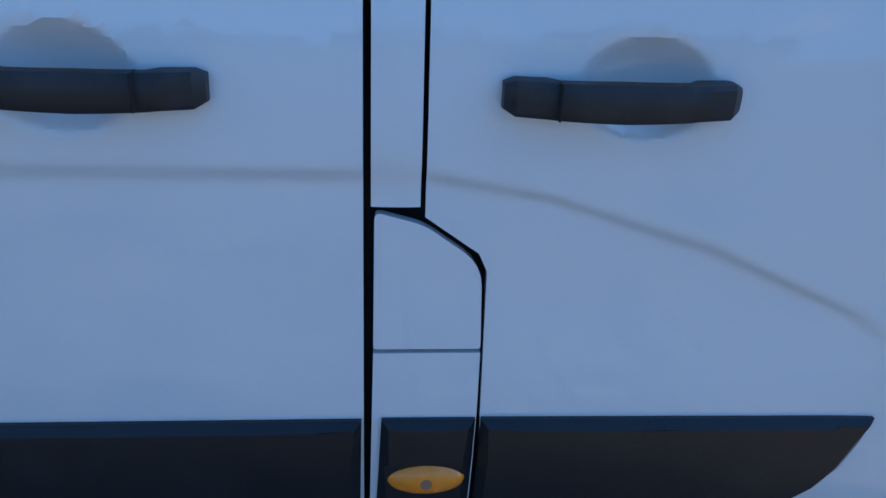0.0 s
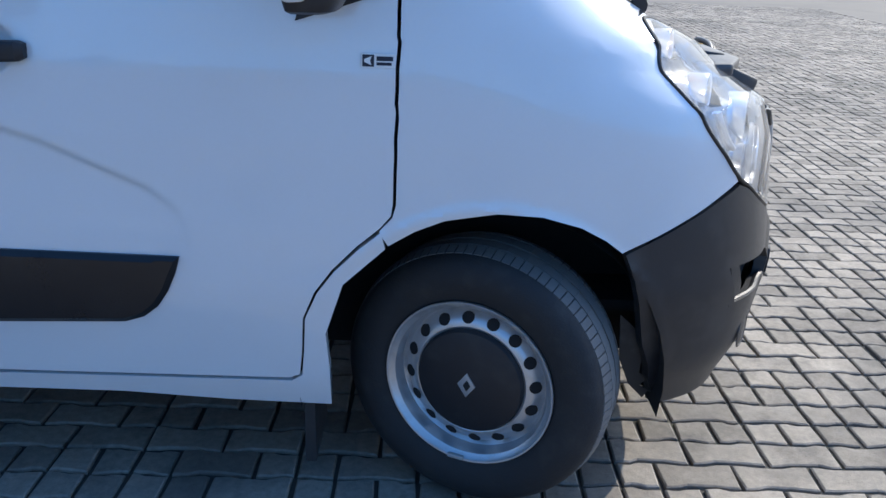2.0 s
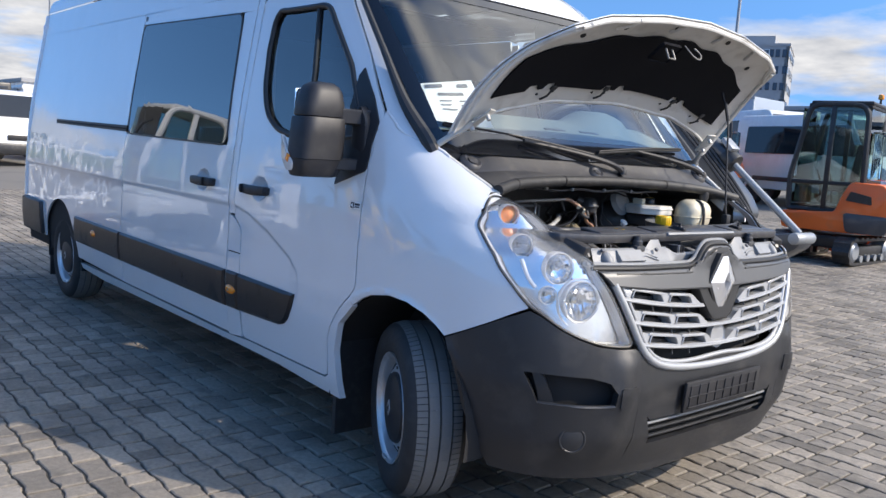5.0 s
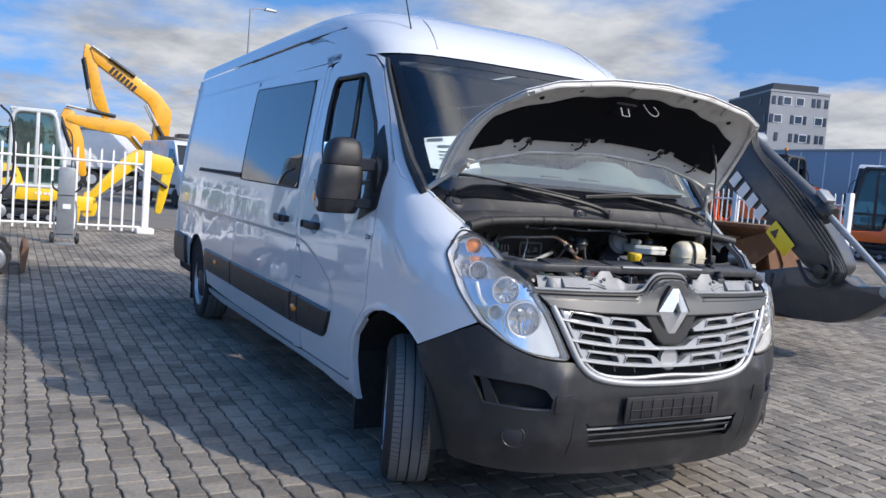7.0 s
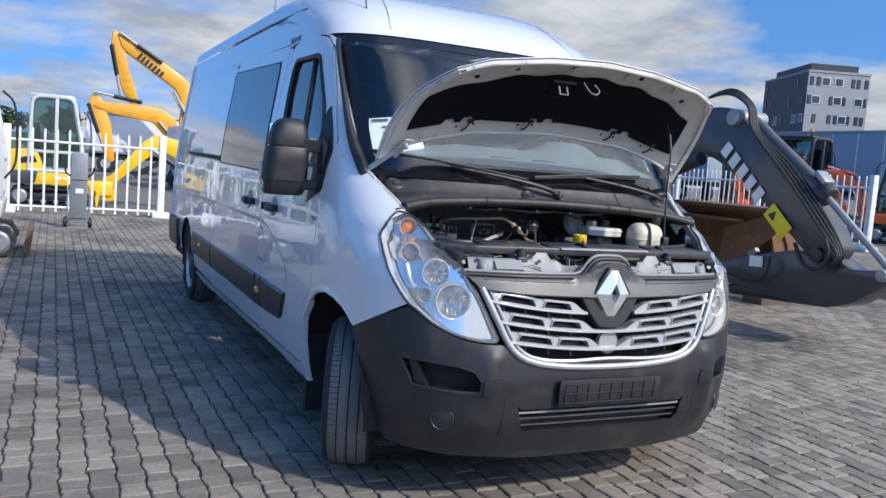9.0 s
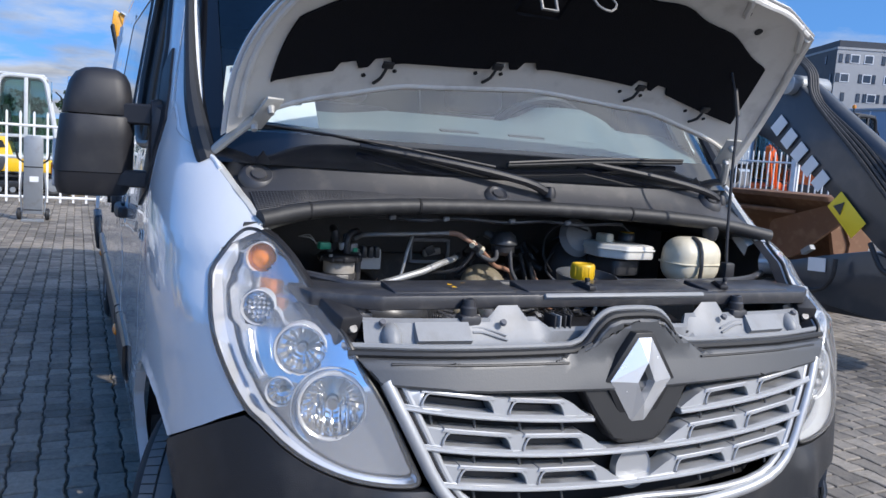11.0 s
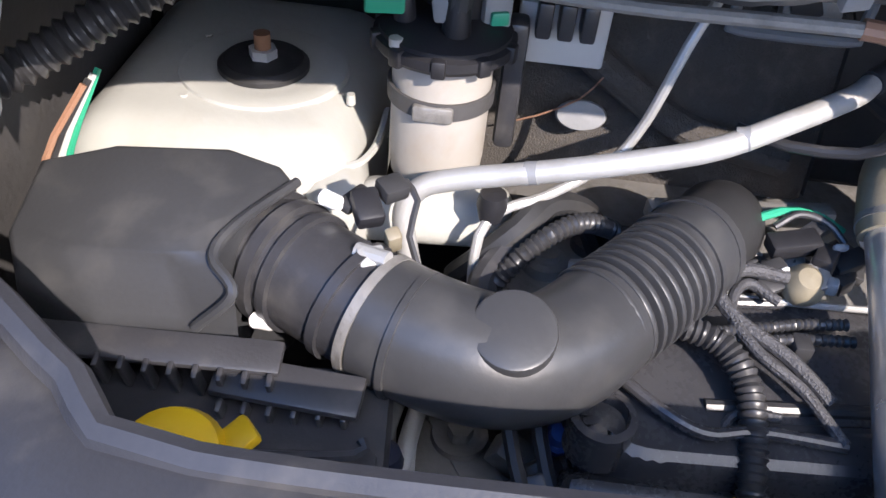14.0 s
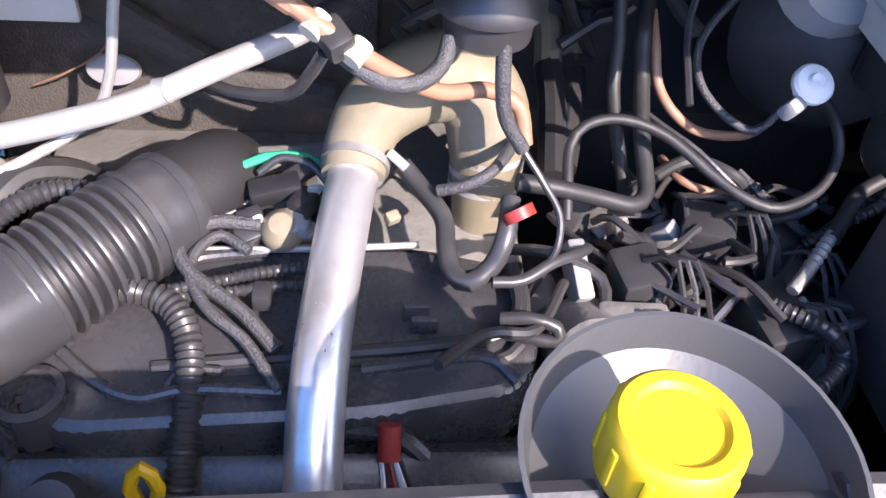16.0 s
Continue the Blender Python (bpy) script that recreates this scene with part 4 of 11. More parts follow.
def nose_panel(outline, off=0.0, thick=0.012, grid=0.03, lip=0.004, zmax=1.0, back=None):
    """Like skin_panel, over the middle of the nose, from an outline in (y, z)."""
    bm = bmesh.new()
    bm.faces.new([bm.verts.new((y, 0, z)) for y, z in outline])
    bmesh.ops.triangulate(bm, faces=bm.faces[:])
    ys = [p[0] for p in outline]; zs = [p[1] for p in outline]
    for axis, lo, hi in ((0, min(ys), max(ys)), (2, min(zs), max(zs))):
        k = lo + grid
        while k < hi:
            co, no = [0, 0, 0], [0, 0, 0]
            co[axis], no[axis] = k, 1
            bmesh.ops.bisect_plane(bm, geom=bm.verts[:] + bm.edges[:] + bm.faces[:], plane_co=co, plane_no=no, dist=1e-5)
            k += grid
    if lip:
        bmesh.ops.remove_doubles(bm, verts=bm.verts, dist=0.0015)
        bmesh.ops.inset_region(bm, faces=bm.faces[:], thickness=lip, use_boundary=True, use_even_offset=False)
    edge = {v for v in bm.verts if v.is_boundary}
    r = bmesh.ops.extrude_edge_only(bm, edges=[e for e in bm.edges if e.is_boundary])
    rear = {g for g in r["geom"] if isinstance(g, bmesh.types.BMVert)}
    for v in bm.verts:
        o = off - thick if v in rear else (off - lip * 0.8 if v in edge and lip else off)
        v.co = nose_point(v.co.x, v.co.z, o, zmax)
    bmesh.ops.recalc_face_normals(bm, faces=bm.faces)
    f = max(bm.faces, key=lambda q: q.calc_area())
    if f.normal.x < 0:
        bmesh.ops.reverse_faces(bm, faces=bm.faces[:])
    return bm


def mirror_y(pts):
    return pts + [(-y, z) for y, z in pts[::-1] if abs(y) > 1e-6]


# bumper: two corner pieces round the openings, and the middle
bumper = part("front_bumper", nose_panel(mirror_y([(-0.50, 0.715), (-0.455, 0.675), (-0.38, 0.642), (-0.25, 0.620), (0.0, 0.612)]) + [(0.50, 0.50), (0.44, 0.475), (0.42, 0.458), (-0.42, 0.458), (-0.44, 0.475), (-0.50, 0.50)], 0.004, 0.03, 0.025, 0), M["bumper"], van, "dark grey unpainted plastic bumper")
part("lower_lip", nose_panel([(-0.50, 0.50), (-0.44, 0.475), (-0.43, 0.385), (-0.40, 0.36), (0.40, 0.36), (0.43, 0.385), (0.44, 0.475), (0.50, 0.50), (0.50, 0.24), (0.30, 0.225), (-0.30, 0.225), (-0.50, 0.24)], 0.004, 0.03, 0.025, 0), M["bumper"], bumper)
part("lower_grille_back", nose_panel([(-0.46, 0.34), (0.46, 0.34), (0.46, 0.48), (-0.46, 0.48)], -0.05, 0.01, 0.06, 0), M["dark"], bumper)
for zb in (0.385, 0.415, 0.44):
    part("lower_slat", tube([nose_point(y, zb, -0.012) for y in (-0.43, -0.2, 0, 0.2, 0.43)], 0.006, 8, 0.05), M["bumper"] if zb < 0.44 else M["slam"], bumper)
for sd_ in (-1, 1):
    # upper part of the corner, over the slot
    up = X((0.330, 0.712), (0.414, 0.752), (0.50, 0.795), (0.612, 0.853), close=False) + Y((0.845, 0.838), (0.80, 0.798), (0.75, 0.768), (0.68, 0.742), (0.60, 0.730), (0.525, 0.728), (0.499, 0.715), (0.499, 0.58), (0.61, 0.58), (0.635, 0.615), (0.70, 0.634), (0.80, 0.642), (0.87, 0.645)) + X((0.36, 0.645), (0.352, 0.66), close=False)
    part("bumper_corner", skin_panel(up, sd_, 0.004, 0.03, 0.022, 0), M["bumper"], bumper)
    low = Y((0.499, 0.58), (0.61, 0.58), (0.615, 0.528), (0.70, 0.530), (0.845, 0.540), (0.88, 0.645)) + X((0.36, 0.645), (0.385, 0.56), (0.405, 0.47), (0.44, 0.36), (0.475, 0.262), close=False) + Y((0.80, 0.252), (0.65, 0.245), (0.499, 0.24))
    part("bumper_corner_low", skin_panel(low, sd_, 0.004, 0.03, 0.022, 0), M["bumper"], bumper)
    sl = part("fog_recess", skin_panel(Y((0.58, 0.515), (0.88, 0.525), (0.90, 0.66), (0.58, 0.65)), sd_, -0.05, 0.02, 0.05, 0), M["dark"], bumper)
    part("recess_ledge", tube([skin(s, z, sd_, -0.004) for s, z in Y((0.86, 0.536), (0.75, 0.531), (0.66, 0.528), (0.612, 0.532))], 0.009, 8), M["bumper"], sl)
    part("recess_cheek", skin_panel(Y((0.868, 0.66), (0.840, 0.53), (0.80, 0.53), (0.835, 0.63)), sd_, -0.012, 0.03, 0.03, 0.004), M["bumper"], sl)
    # round blank and the square tow cover
    c = skin(s_of(0.412, y=0.735), 0.412, sd_, 0.004); n_ = (c - skin(s_of(0.412, y=0.735), 0.412, sd_, -0.1)).normalized()
    fm = Matrix.Translation(c) @ frame_along(n_)
    part("fog_blank", lathe([(0.0, 0.003), (0.036, 0.003), (0.041, 0.001), (0.043, 0.003), (0.047, 0.003), (0.050, 0.0)], fm, 36), M["bumper"], bumper)
    part("tow_cover", skin_panel(Y(*rounded([(0.60, 0.525), (0.52, 0.525), (0.52, 0.60), (0.60, 0.60)], 0.012)), sd_, 0.009, 0.008, 0.03, 0.003), M["bumper"], bumper)
# torn liner edge behind the right corner
part("torn_liner", prism([(0.36, 0.52), (0.43, 0.46), (0.425, 0.36), (0.445, 0.345), (0.43, 0.325), (0.455, 0.31), (0.44, 0.29), (0.40, 0.33), (0.37, 0.40)], 0.004, plane_xz(-0.90)), M["rubber"], bumper)
# plate holder
ph = part("plate_holder", box((0.858, 0, 0.525), (0.014, 0.53, 0.118), (0, 4, 0), 0.004), M["blk"], van, "empty black number plate holder")
for k in range(9):
    part("holder_rib", box((0.866, -0.235 + k * 0.0585, 0.525), (0.006, 0.007, 0.09), (0, 4, 0), 0.002), M["blk"], ph)
for zz in (0.485, 0.525, 0.565):
    part("holder_rib", box((0.8665, 0, zz), (0.006, 0.49, 0.006), (0, 4, 0), 0.002), M["blk"], ph)

# grille
grille = part("grille", nose_panel(mirror_y([(-0.615, 0.96), (-0.56, 0.85), (-0.50, 0.74), (-0.40, 0.66), (-0.2, 0.64), (0, 0.635)]), -0.06, 0.01, 0.05, 0), M["dark"], van, "dark grille opening with silver slats")
u_line = [(-0.612, 0.955), (-0.578, 0.885), (-0.540, 0.81), (-0.50, 0.735), (-0.45, 0.685), (-0.37, 0.655), (-0.22, 0.636), (0.0, 0.630)]
u_full = u_line + [(-y, z) for y, z in u_line[-2::-1]]
part("grille_surround", tube([nose_point(y, z, 0.006) for y, z in u_full], 0.0145, 12, 0.03), M["silver"], grille, "satin silver surround")
# near-black tube drawn as the shade between the two surround bars
part("surround_gap", tube([nose_point(y * 0.972, z + 0.018 * (1 - abs(y) / 0.62), 0.002) for y, z in u_full], 0.007, 8, 0.03), M["dark"], grille)
part("surround_inner", tube([nose_point(y * 0.950, z + 0.033 * (1 - abs(y) / 0.62), 0.0) for y, z in u_full], 0.009, 10, 0.03), M["silver"], grille)
for zc, ye, cuts, yt in ((0.852, 0.585, ((0.543, 0.375), (0.345, 0.200)), 0.125), (0.776, 0.545, ((0.497, 0.333), (0.308, 0.150)), 0.0), (0.702, 0.503, ((0.461, 0.293), (0.270, 0.110)), 0.0)):
    zz = lambda y: zc + 0.15 * y * y
    for sg in (-1, 1):
        bar = [(y, zz(y) - 0.004) for y in np.linspace(ye, yt, 11)] + [(y, zz(y) + 0.010) for y in np.linspace(yt, ye, 11)]
        part("slat", nose_panel([(sg * y, z) for y, z in bar], 0.010, 0.045, 0.05, 0.002), M["silver"], grille)
        part("slat_edge", tube([nose_point(sg * y, zz(y) + 0.001, 0.010) for y in np.linspace(ye, yt, 11)], 0.0042, 8, 0.04), M["silver"], grille)
        posts = [[(ye + 0.004, 0), (cuts[0][0], 0), (cuts[0][0] - 0.014, 0.040), (ye + 0.022, 0.040)],
                 [(cuts[0][1], 0), (cuts[1][0], 0), (cuts[1][0] - 0.014, 0.040), (cuts[0][1] + 0.014, 0.040)],
                 [(cuts[1][1], 0), (max(cuts[1][1] - 0.075, 0.02), 0), (cuts[1][1] - 0.022, 0.028), (cuts[1][1] - 0.004, 0.040), (cuts[1][1] + 0.014, 0.040)]]
        for po in posts:
            part("slat_web", nose_panel([(sg * y, zz(y) + 0.005 + h) for y, h in po], 0.004, 0.05, 0.06, 0.003), M["silver"], grille)
        for a, b in cuts:
            part("slat_hood", nose_panel([(sg * y, zz(y) + h) for y, h in ((a, 0.038), (b, 0.038), (b + 0.006, 0.047), (a - 0.006, 0.047))], 0.008, 0.045, 0.06, 0.002), M["silver"], grille)
            rim = rounded([(a, 0.010), (b, 0.010), (b + 0.014, 0.040), (a - 0.014, 0.040)], 0.012, 3)
            part("cell_rim", tube([nose_point(sg * y, zz(y) + h, 0.008) for y, h in rim + rim[:1]], 0.0026, 6, 0.02), M["silver"], grille)
            part("cell_back", nose_panel([(sg * y, zz(y) + h) for y, h in ((a, 0.008), (b, 0.008), (b + 0.014, 0.022), (a - 0.014, 0.022))], -0.034, 0.004, 0.06, 0), M["blk"], grille)
    for yv in (-0.52, -0.42, -0.31, -0.20, 0.20, 0.31, 0.42, 0.52):
        if abs(yv) < ye:
            part("mesh_bar", tube([nose_point(yv + 0.006, zz(yv) - 0.030, -0.012), nose_point(yv, zz(yv) + 0.004, -0.012)], 0.0035, 6), M["grille"], grille)
sc = part("sensor_cup", lathe([(0.046, 0.0), (0.050, 0.004), (0.050, -0.02), (0.030, -0.03), (0.0, -0.03)], Matrix.Translation(nose_point(0.0, 0.730, -0.012)) @ frame_along((1, 0, 0.05)), 28), M["silver"], grille)
part("sensor_eye", lathe([(0.0, 0.0), (0.018, -0.004), (0.024, -0.014)], Matrix.Translation(nose_point(0.0, 0.732, -0.024)) @ frame_along((1, 0, 0.05)), 20), M["blk"], sc)
# bezel over the grille, rising round the badge
bz = [(-0.665, 0.998), (-0.45, 0.997), (-0.20, 0.996), (-0.150, 1.000), (-0.125, 1.014), (-0.103, 1.045), (-0.078, 1.068), (-0.050, 1.077), (0.0, 1.079)]
bz_low = [(0.622, 0.948), (0.40, 0.930), (0.150, 0.922), (0.0, 0.918)]
bezel = part("grille_bezel", nose_panel(bz + [(-y, z) for y, z in bz[-2::-1]] + bz_low + [(-y, z) for y, z in bz_low[-2::-1]], 0.018, 0.05, 0.02, 0.006), M["grille"], van, "dark grey satin strip above the grille")
gfull = [(y * 1.03, z + 0.008) for y, z in bz] + [(-y * 1.03, z + 0.008) for y, z in bz[-2::-1]]
part("bezel_seal", tube([nose_point(y, z, -0.002) for y, z in gfull], 0.009, 8, 0.02), M["seal"], bezel)
part("bezel_lip", tube([nose_point(y * 1.02, z + 0.013, -0.014) for y, z in gfull], 0.007, 8, 0.02), M["slam"], bezel)
for sg in (-1, 1):
    part("bezel_groove", tube([nose_point(sg * y, 0.984 + 0.02 * y * y, 0.0185) for y in (0.19, 0.30, 0.45, 0.60)], 0.003, 6, 0.04), M["seal"], bezel)
part("badge_shield", nose_panel([(0.155, 0.930), (0.118, 0.865), (0.070, 0.805), (0.048, 0.794), (-0.048, 0.794), (-0.070, 0.805), (-0.118, 0.865), (-0.155, 0.930)], 0.006, 0.04, 0.03, 0.006), M["seal"], bezel)
# diamond badge: four planes rising to a narrow diamond opening
em = Matrix.Translation((0.806, 0.0, 0.941)) @ Matrix(((0, 0, 1, 0), (1, 0, 0, 0), (0, 1, 0, 0), (0, 0, 0, 1)))
o_ = [(0.018, 0.100), (0.086, 0.0), (0.018, -0.100), (-0.018, -0.100), (-0.086, 0.0), (-0.018, 0.100)]
i_ = [(0.0, 0.046), (0.024, 0.0), (0.0, -0.046), (-0.024, 0.0)]
bm = bmesh.new()
ov = [bm.verts.new(em @ Vector((a, b, 0.006))) for a, b in o_]
kb = [bm.verts.new(em @ Vector((a, b, -0.02))) for a, b in o_]
iv = [bm.verts.new(em @ Vector((a, b, 0.026))) for a, b in i_]
wv = [bm.verts.new(em @ Vector((a * 0.8, b * 0.8, -0.004))) for a, b in i_]
for q in ((ov[0], ov[1], iv[1], iv[0]), (ov[1], ov[2], iv[2], iv[1]), (ov[2], ov[3], iv[2]), (ov[3], ov[4], iv[3], iv[2]), (ov[4], ov[5], iv[0], iv[3]), (ov[5], ov[0], iv[0])):
    bm.faces.new(q)
for k in range(6):
    bm.faces.new((kb[k], kb[(k + 1) % 6], ov[(k + 1) % 6], ov[k]))
for k in range(4):
    bm.faces.new((iv[k], iv[(k + 1) % 4], wv[(k + 1) % 4], wv[k]))
bm.faces.new(wv)
bmesh.ops.recalc_face_normals(bm, faces=bm.faces)
badge = part("badge", bm, M["badge"], van, "large bright silver diamond badge", smooth=0)
part("badge_void", prism([(a * 0.84, b * 0.84) for a, b in i_], 0.003, em @ Matrix.Translation((0, 0, -0.003))), M["grille"], badge)
part("badge_base", prism([(0.025, 0.112), (0.099, 0.0), (0.030, -0.118), (-0.030, -0.118), (-0.099, 0.0), (-0.025, 0.112)], 0.028, em @ Matrix.Translation((0, 0, -0.024)), 0.003), M["seal"], badge)


# headlamps
def headlamp(sd):
    lens_o = Y((0.828, 1.226), (0.868, 1.195), (0.893, 1.165)) + X((0.372, 1.128), (0.41, 1.088), (0.475, 1.022), (0.55, 0.935), (0.610, 0.866), close=False) + \
        Y((0.842, 0.845), (0.80, 0.805), (0.75, 0.775), (0.68, 0.750), (0.60, 0.738), (0.533, 0.737), (0.56, 0.79), (0.592, 0.86), (0.632, 0.93), (0.665, 0.99), (0.690, 1.045), (0.718, 1.095), (0.752, 1.165), (0.785, 1.21))
    for _ in range(2):      # soften the corners of the outline
        n_ = len(lens_o)
        lens_o = [(lens_o[k][0] * w + lens_o[(k + 1) % n_][0] * (1 - w), lens_o[k][1] * w + lens_o[(k + 1) % n_][1] * (1 - w)) for k in range(n_) for w in (0.75, 0.25)]
    # lens, gasket and dark housing
    loop = [skin(s, z, sd, -0.001) for s, z in lens_o]
    cs, cz = sum(p[0] for p in lens_o) / len(lens_o), sum(p[1] for p in lens_o) / len(lens_o)
    for grow, m_ in ((1.022, "blk"), (1.0, "bezel")):
        big = [(cs + (s - cs) * grow, cz + (z - cz) * grow) for s, z in lens_o]
        bm = bmesh.new()
        a = [bm.verts.new(skin(s, z, sd, -0.012 if grow > 1 else -0.004)) for s, z in big]
        b = [bm.verts.new(skin(s, z, sd, float(np.interp(z, (0.92, 1.06), (-0.10, -0.042))) if grow > 1 else -0.040)) for s, z in big]
        for k in range(len(a)):
            q = (k + 1) % len(a)
            bm.faces.new((a[k], a[q], b[q], b[k]))
        if grow > 1:
            lamp = part("headlamp", bm, M[m_], van, "large clear swept-back headlamp")
        else:
            part("lamp_wall", bm, M[m_], lamp)
    lens = part("lens", skin_panel(lens_o, sd, 0.006, 0.012, 0.03, 0.004), M["lampglass"], lamp, "clear lens slightly hazed by age")
    lens.visible_shadow = False
    part("lamp_gasket", tube(loop + [loop[0]], 0.0055, 8, 0.03), M["seal"], lamp)
    # chromed mask with openings for the reflectors
    lamps = (("indicator", 0.831, 1.162, 0.034, 0.8), ("side_lamp", 0.857, 1.064, 0.037, 0.8), ("high_beam", 0.784, 0.996, 0.053, 0.75), ("low_beam", 0.722, 0.888, 0.068, 0.7), ("corner_reflector", 0.826, 0.905, 0.030, 0.8))
    seats = []
    for nm, y, z, r, deep in lamps:
        s = s_of(z, y=y)
        f, nrm = skin(s, z, sd, -0.036), (skin(s, z, sd, 0.0) - skin(s, z, sd, -0.05)).normalized()
        axis = (nrm * 0.5 + Vector((0.95, 0.12 * sd, 0.10)) * 0.5).normalized()
        seats.append((nm, f, axis, r, deep))
    mask = skin_panel(lens_o, sd, -0.036, 0.003, 0.0085, 0)
    gone = []
    for q in mask.faces:
        c = q.calc_center_median()
        for nm, f, axis, r, deep in seats:
            d = c - f
            if (d - axis * d.dot(axis)).length < r:
                gone.append(q)
                break
    bmesh.ops.delete(mask, geom=gone, context="FACES")
    part("lamp_mask", mask, M["mask"], lamp, "mirror-bright lamp mask", smooth=60)
    for nm, f, axis, r, deep in seats:
        m4 = Matrix.Translation(f) @ frame_along(axis)
        cup = part(nm, lathe([(r * 1.10, -0.045), (r * 1.10, 0.004), (r * 1.05, 0.008), (r * 0.99, 0.005), (r * 0.985, -0.045)], m4, 40, True), M["bezel"], lamp)
        dp = r * deep
        ringz = [(r * 0.985 * math.sin(t), -0.004 - dp * math.cos(t)) for t in [math.pi / 2 * k / 8 for k in range(8, -1, -1)]]
        facets = {"low_beam": 26, "high_beam": 14, "side_lamp": 22}.get(nm, 18)
        dish = lathe(ringz, m4 @ Matrix.Rotation(0.3, 4, "Z"), facets)
        bmesh.ops.delete(dish, geom=[q for q in dish.faces if len(q.verts) > 4], context="FACES_ONLY")
        part("bowl", dish, M["reflector"], cup, "", 0)
        if nm == "indicator":
            part("amber_bulb", lathe([(0.0, 0.0), (r * 0.42, -0.003), (r * 0.70, -0.009), (r * 0.86, -0.018), (r * 0.86, -0.03)], m4, 24), M["amber"], cup, "amber bulb cover")
            continue
        part("bulb", lathe([(0.0, -dp * 0.30), (r * 0.13, -dp * 0.34), (r * 0.17, -dp * 0.5), (r * 0.17, -dp * 0.95)], m4, 14), M["bulb"], cup)
        if nm in ("low_beam", "high_beam"):
            part("bulb_shield", cyl(m4 @ Vector((0, 0, -dp * 0.30)), m4 @ Vector((0, 0, -dp * 0.18)), r * 0.20, r * 0.16, 14), M["chrome"], cup)
        if nm == "low_beam":
            for k in range(-3, 4):
                xk = k * r * 0.25
                h = math.sqrt(max(0.04, 0.93 - (k * 0.25) ** 2)) * r
                part("bowl_flute", tube([m4 @ Vector((xk, -h * 0.94, -dp * 0.30)), m4 @ Vector((xk, -h * 0.55, -dp * 0.68)), m4 @ Vector((xk, -h * 0.15, -dp * 0.84))], 0.0035, 6), M["reflector"], cup)
            part("outer_ring", lathe([(r * 1.30, -0.012), (r * 1.30, -0.002), (r * 1.26, 0.0), (r * 1.24, -0.012)], m4 @ Matrix.Translation((0.0, -0.006, -0.004)), 44, True), M["bezel"], cup)
        if nm == "side_lamp":
            for k in range(-2, 3):
                for q in range(-2, 3):
                    if k * k + q * q < 7:
                        part("lens_stud", box(m4 @ Vector((k * 0.0105, q * 0.0105, -0.004)), (0.0075, 0.0075, 0.0075), (20, 30, 15), 0.002, 1), M["reflector"], cup)
    part("mask_step", tube([skin(s, z, sd, -0.030) for s, z in Y((0.88, 1.02), (0.872, 0.96), (0.858, 0.93))], 0.007, 8), M["bezel"], lamp)


headlamp(-1)
headlamp(1)

# ---- bonnet ----
# rear edge, front edge and side edges of the raised bonnet; u across (-1..1), v from rear (0) to front (1)
HR = [(-1.0, 0.125, 0.865, 1.425), (-0.86, 0.165, 0.76, 1.505), (-0.5, 0.195, 0.43, 1.585), (0, 0.20, 0.0, 1.615), (0.5, 0.195, 0.43, 1.585), (0.86, 0.165, 0.76, 1.505), (1.0, 0.125, 0.865, 1.425)]
HF = [(-1.0, 0.555, 0.70, 1.835), (-0.8, 0.595, 0.56, 1.885), (-0.4, 0.63, 0.28, 1.925), (0, 0.64, 0.0, 1.94), (0.4, 0.63, 0.28, 1.925), (0.8, 0.595, 0.56, 1.885), (1.0, 0.555, 0.70, 1.835)]


def bonnet(u, v, off=0.0):
    us = [h[0] for h in HR]
    r = Vector((np.interp(u, us, [h[1] for h in HR]), math.copysign(np.interp(u, us, [h[2] for h in HR]), u), np.interp(u, us, [h[3] for h in HR])))
    us = [h[0] for h in HF]
    f = Vector((np.interp(u, us, [h[1] for h in HF]), math.copysign(np.interp(u, us, [h[2] for h in HF]), u), np.interp(u, us, [h[3] for h in HF])))
    n = Vector((-0.60, 0.0, 0.80))
    bow = 0.035 * math.sin(math.pi * v) + 0.03 * max(0, v - 0.75) * -2
    side = Vector((0, 0.06 * math.sin(math.pi * v) * u, 0))
    return r.lerp(f, v) + n * (bow + off) + side


def bonnet_sheet(u0, u1, v0, v1, off, nu=36, nv=16, thick=0.0, jag=None):
    bm = bmesh.new()
    g = []
    for j in range(nv + 1):
        row = []
        for i in range(nu + 1):
            u = u0 + (u1 - u0) * i / nu
            v = v0 + (v1 - v0) * j / nv
            if jag:
                v = jag(u, j / nv)
            row.append(bm.verts.new(bonnet(u, v, off)))
        g.append(row)
    for a, b in zip(g, g[1:]):
        for i in range(nu):
            bm.faces.new((a[i], a[i + 1], b[i + 1], b[i]))
    if thick:
        r = bmesh.ops.extrude_face_region(bm, geom=bm.faces[:])
        vs = [q for q in r["geom"] if isinstance(q, bmesh.types.BMVert)]
        bmesh.ops.translate(bm, verts=vs, vec=Vector((-0.60, 0, 0.80)) * thick)
    bmesh.ops.recalc_face_normals(bm, faces=bm.faces)
    return bm


hood = part("bonnet", bonnet_sheet(-1, 1, 0, 1, 0.014, 48, 20, 0.004), M["white"], van, "white bonnet raised on its prop")
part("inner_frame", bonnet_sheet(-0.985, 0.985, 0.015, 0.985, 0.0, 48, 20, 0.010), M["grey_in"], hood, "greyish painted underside")


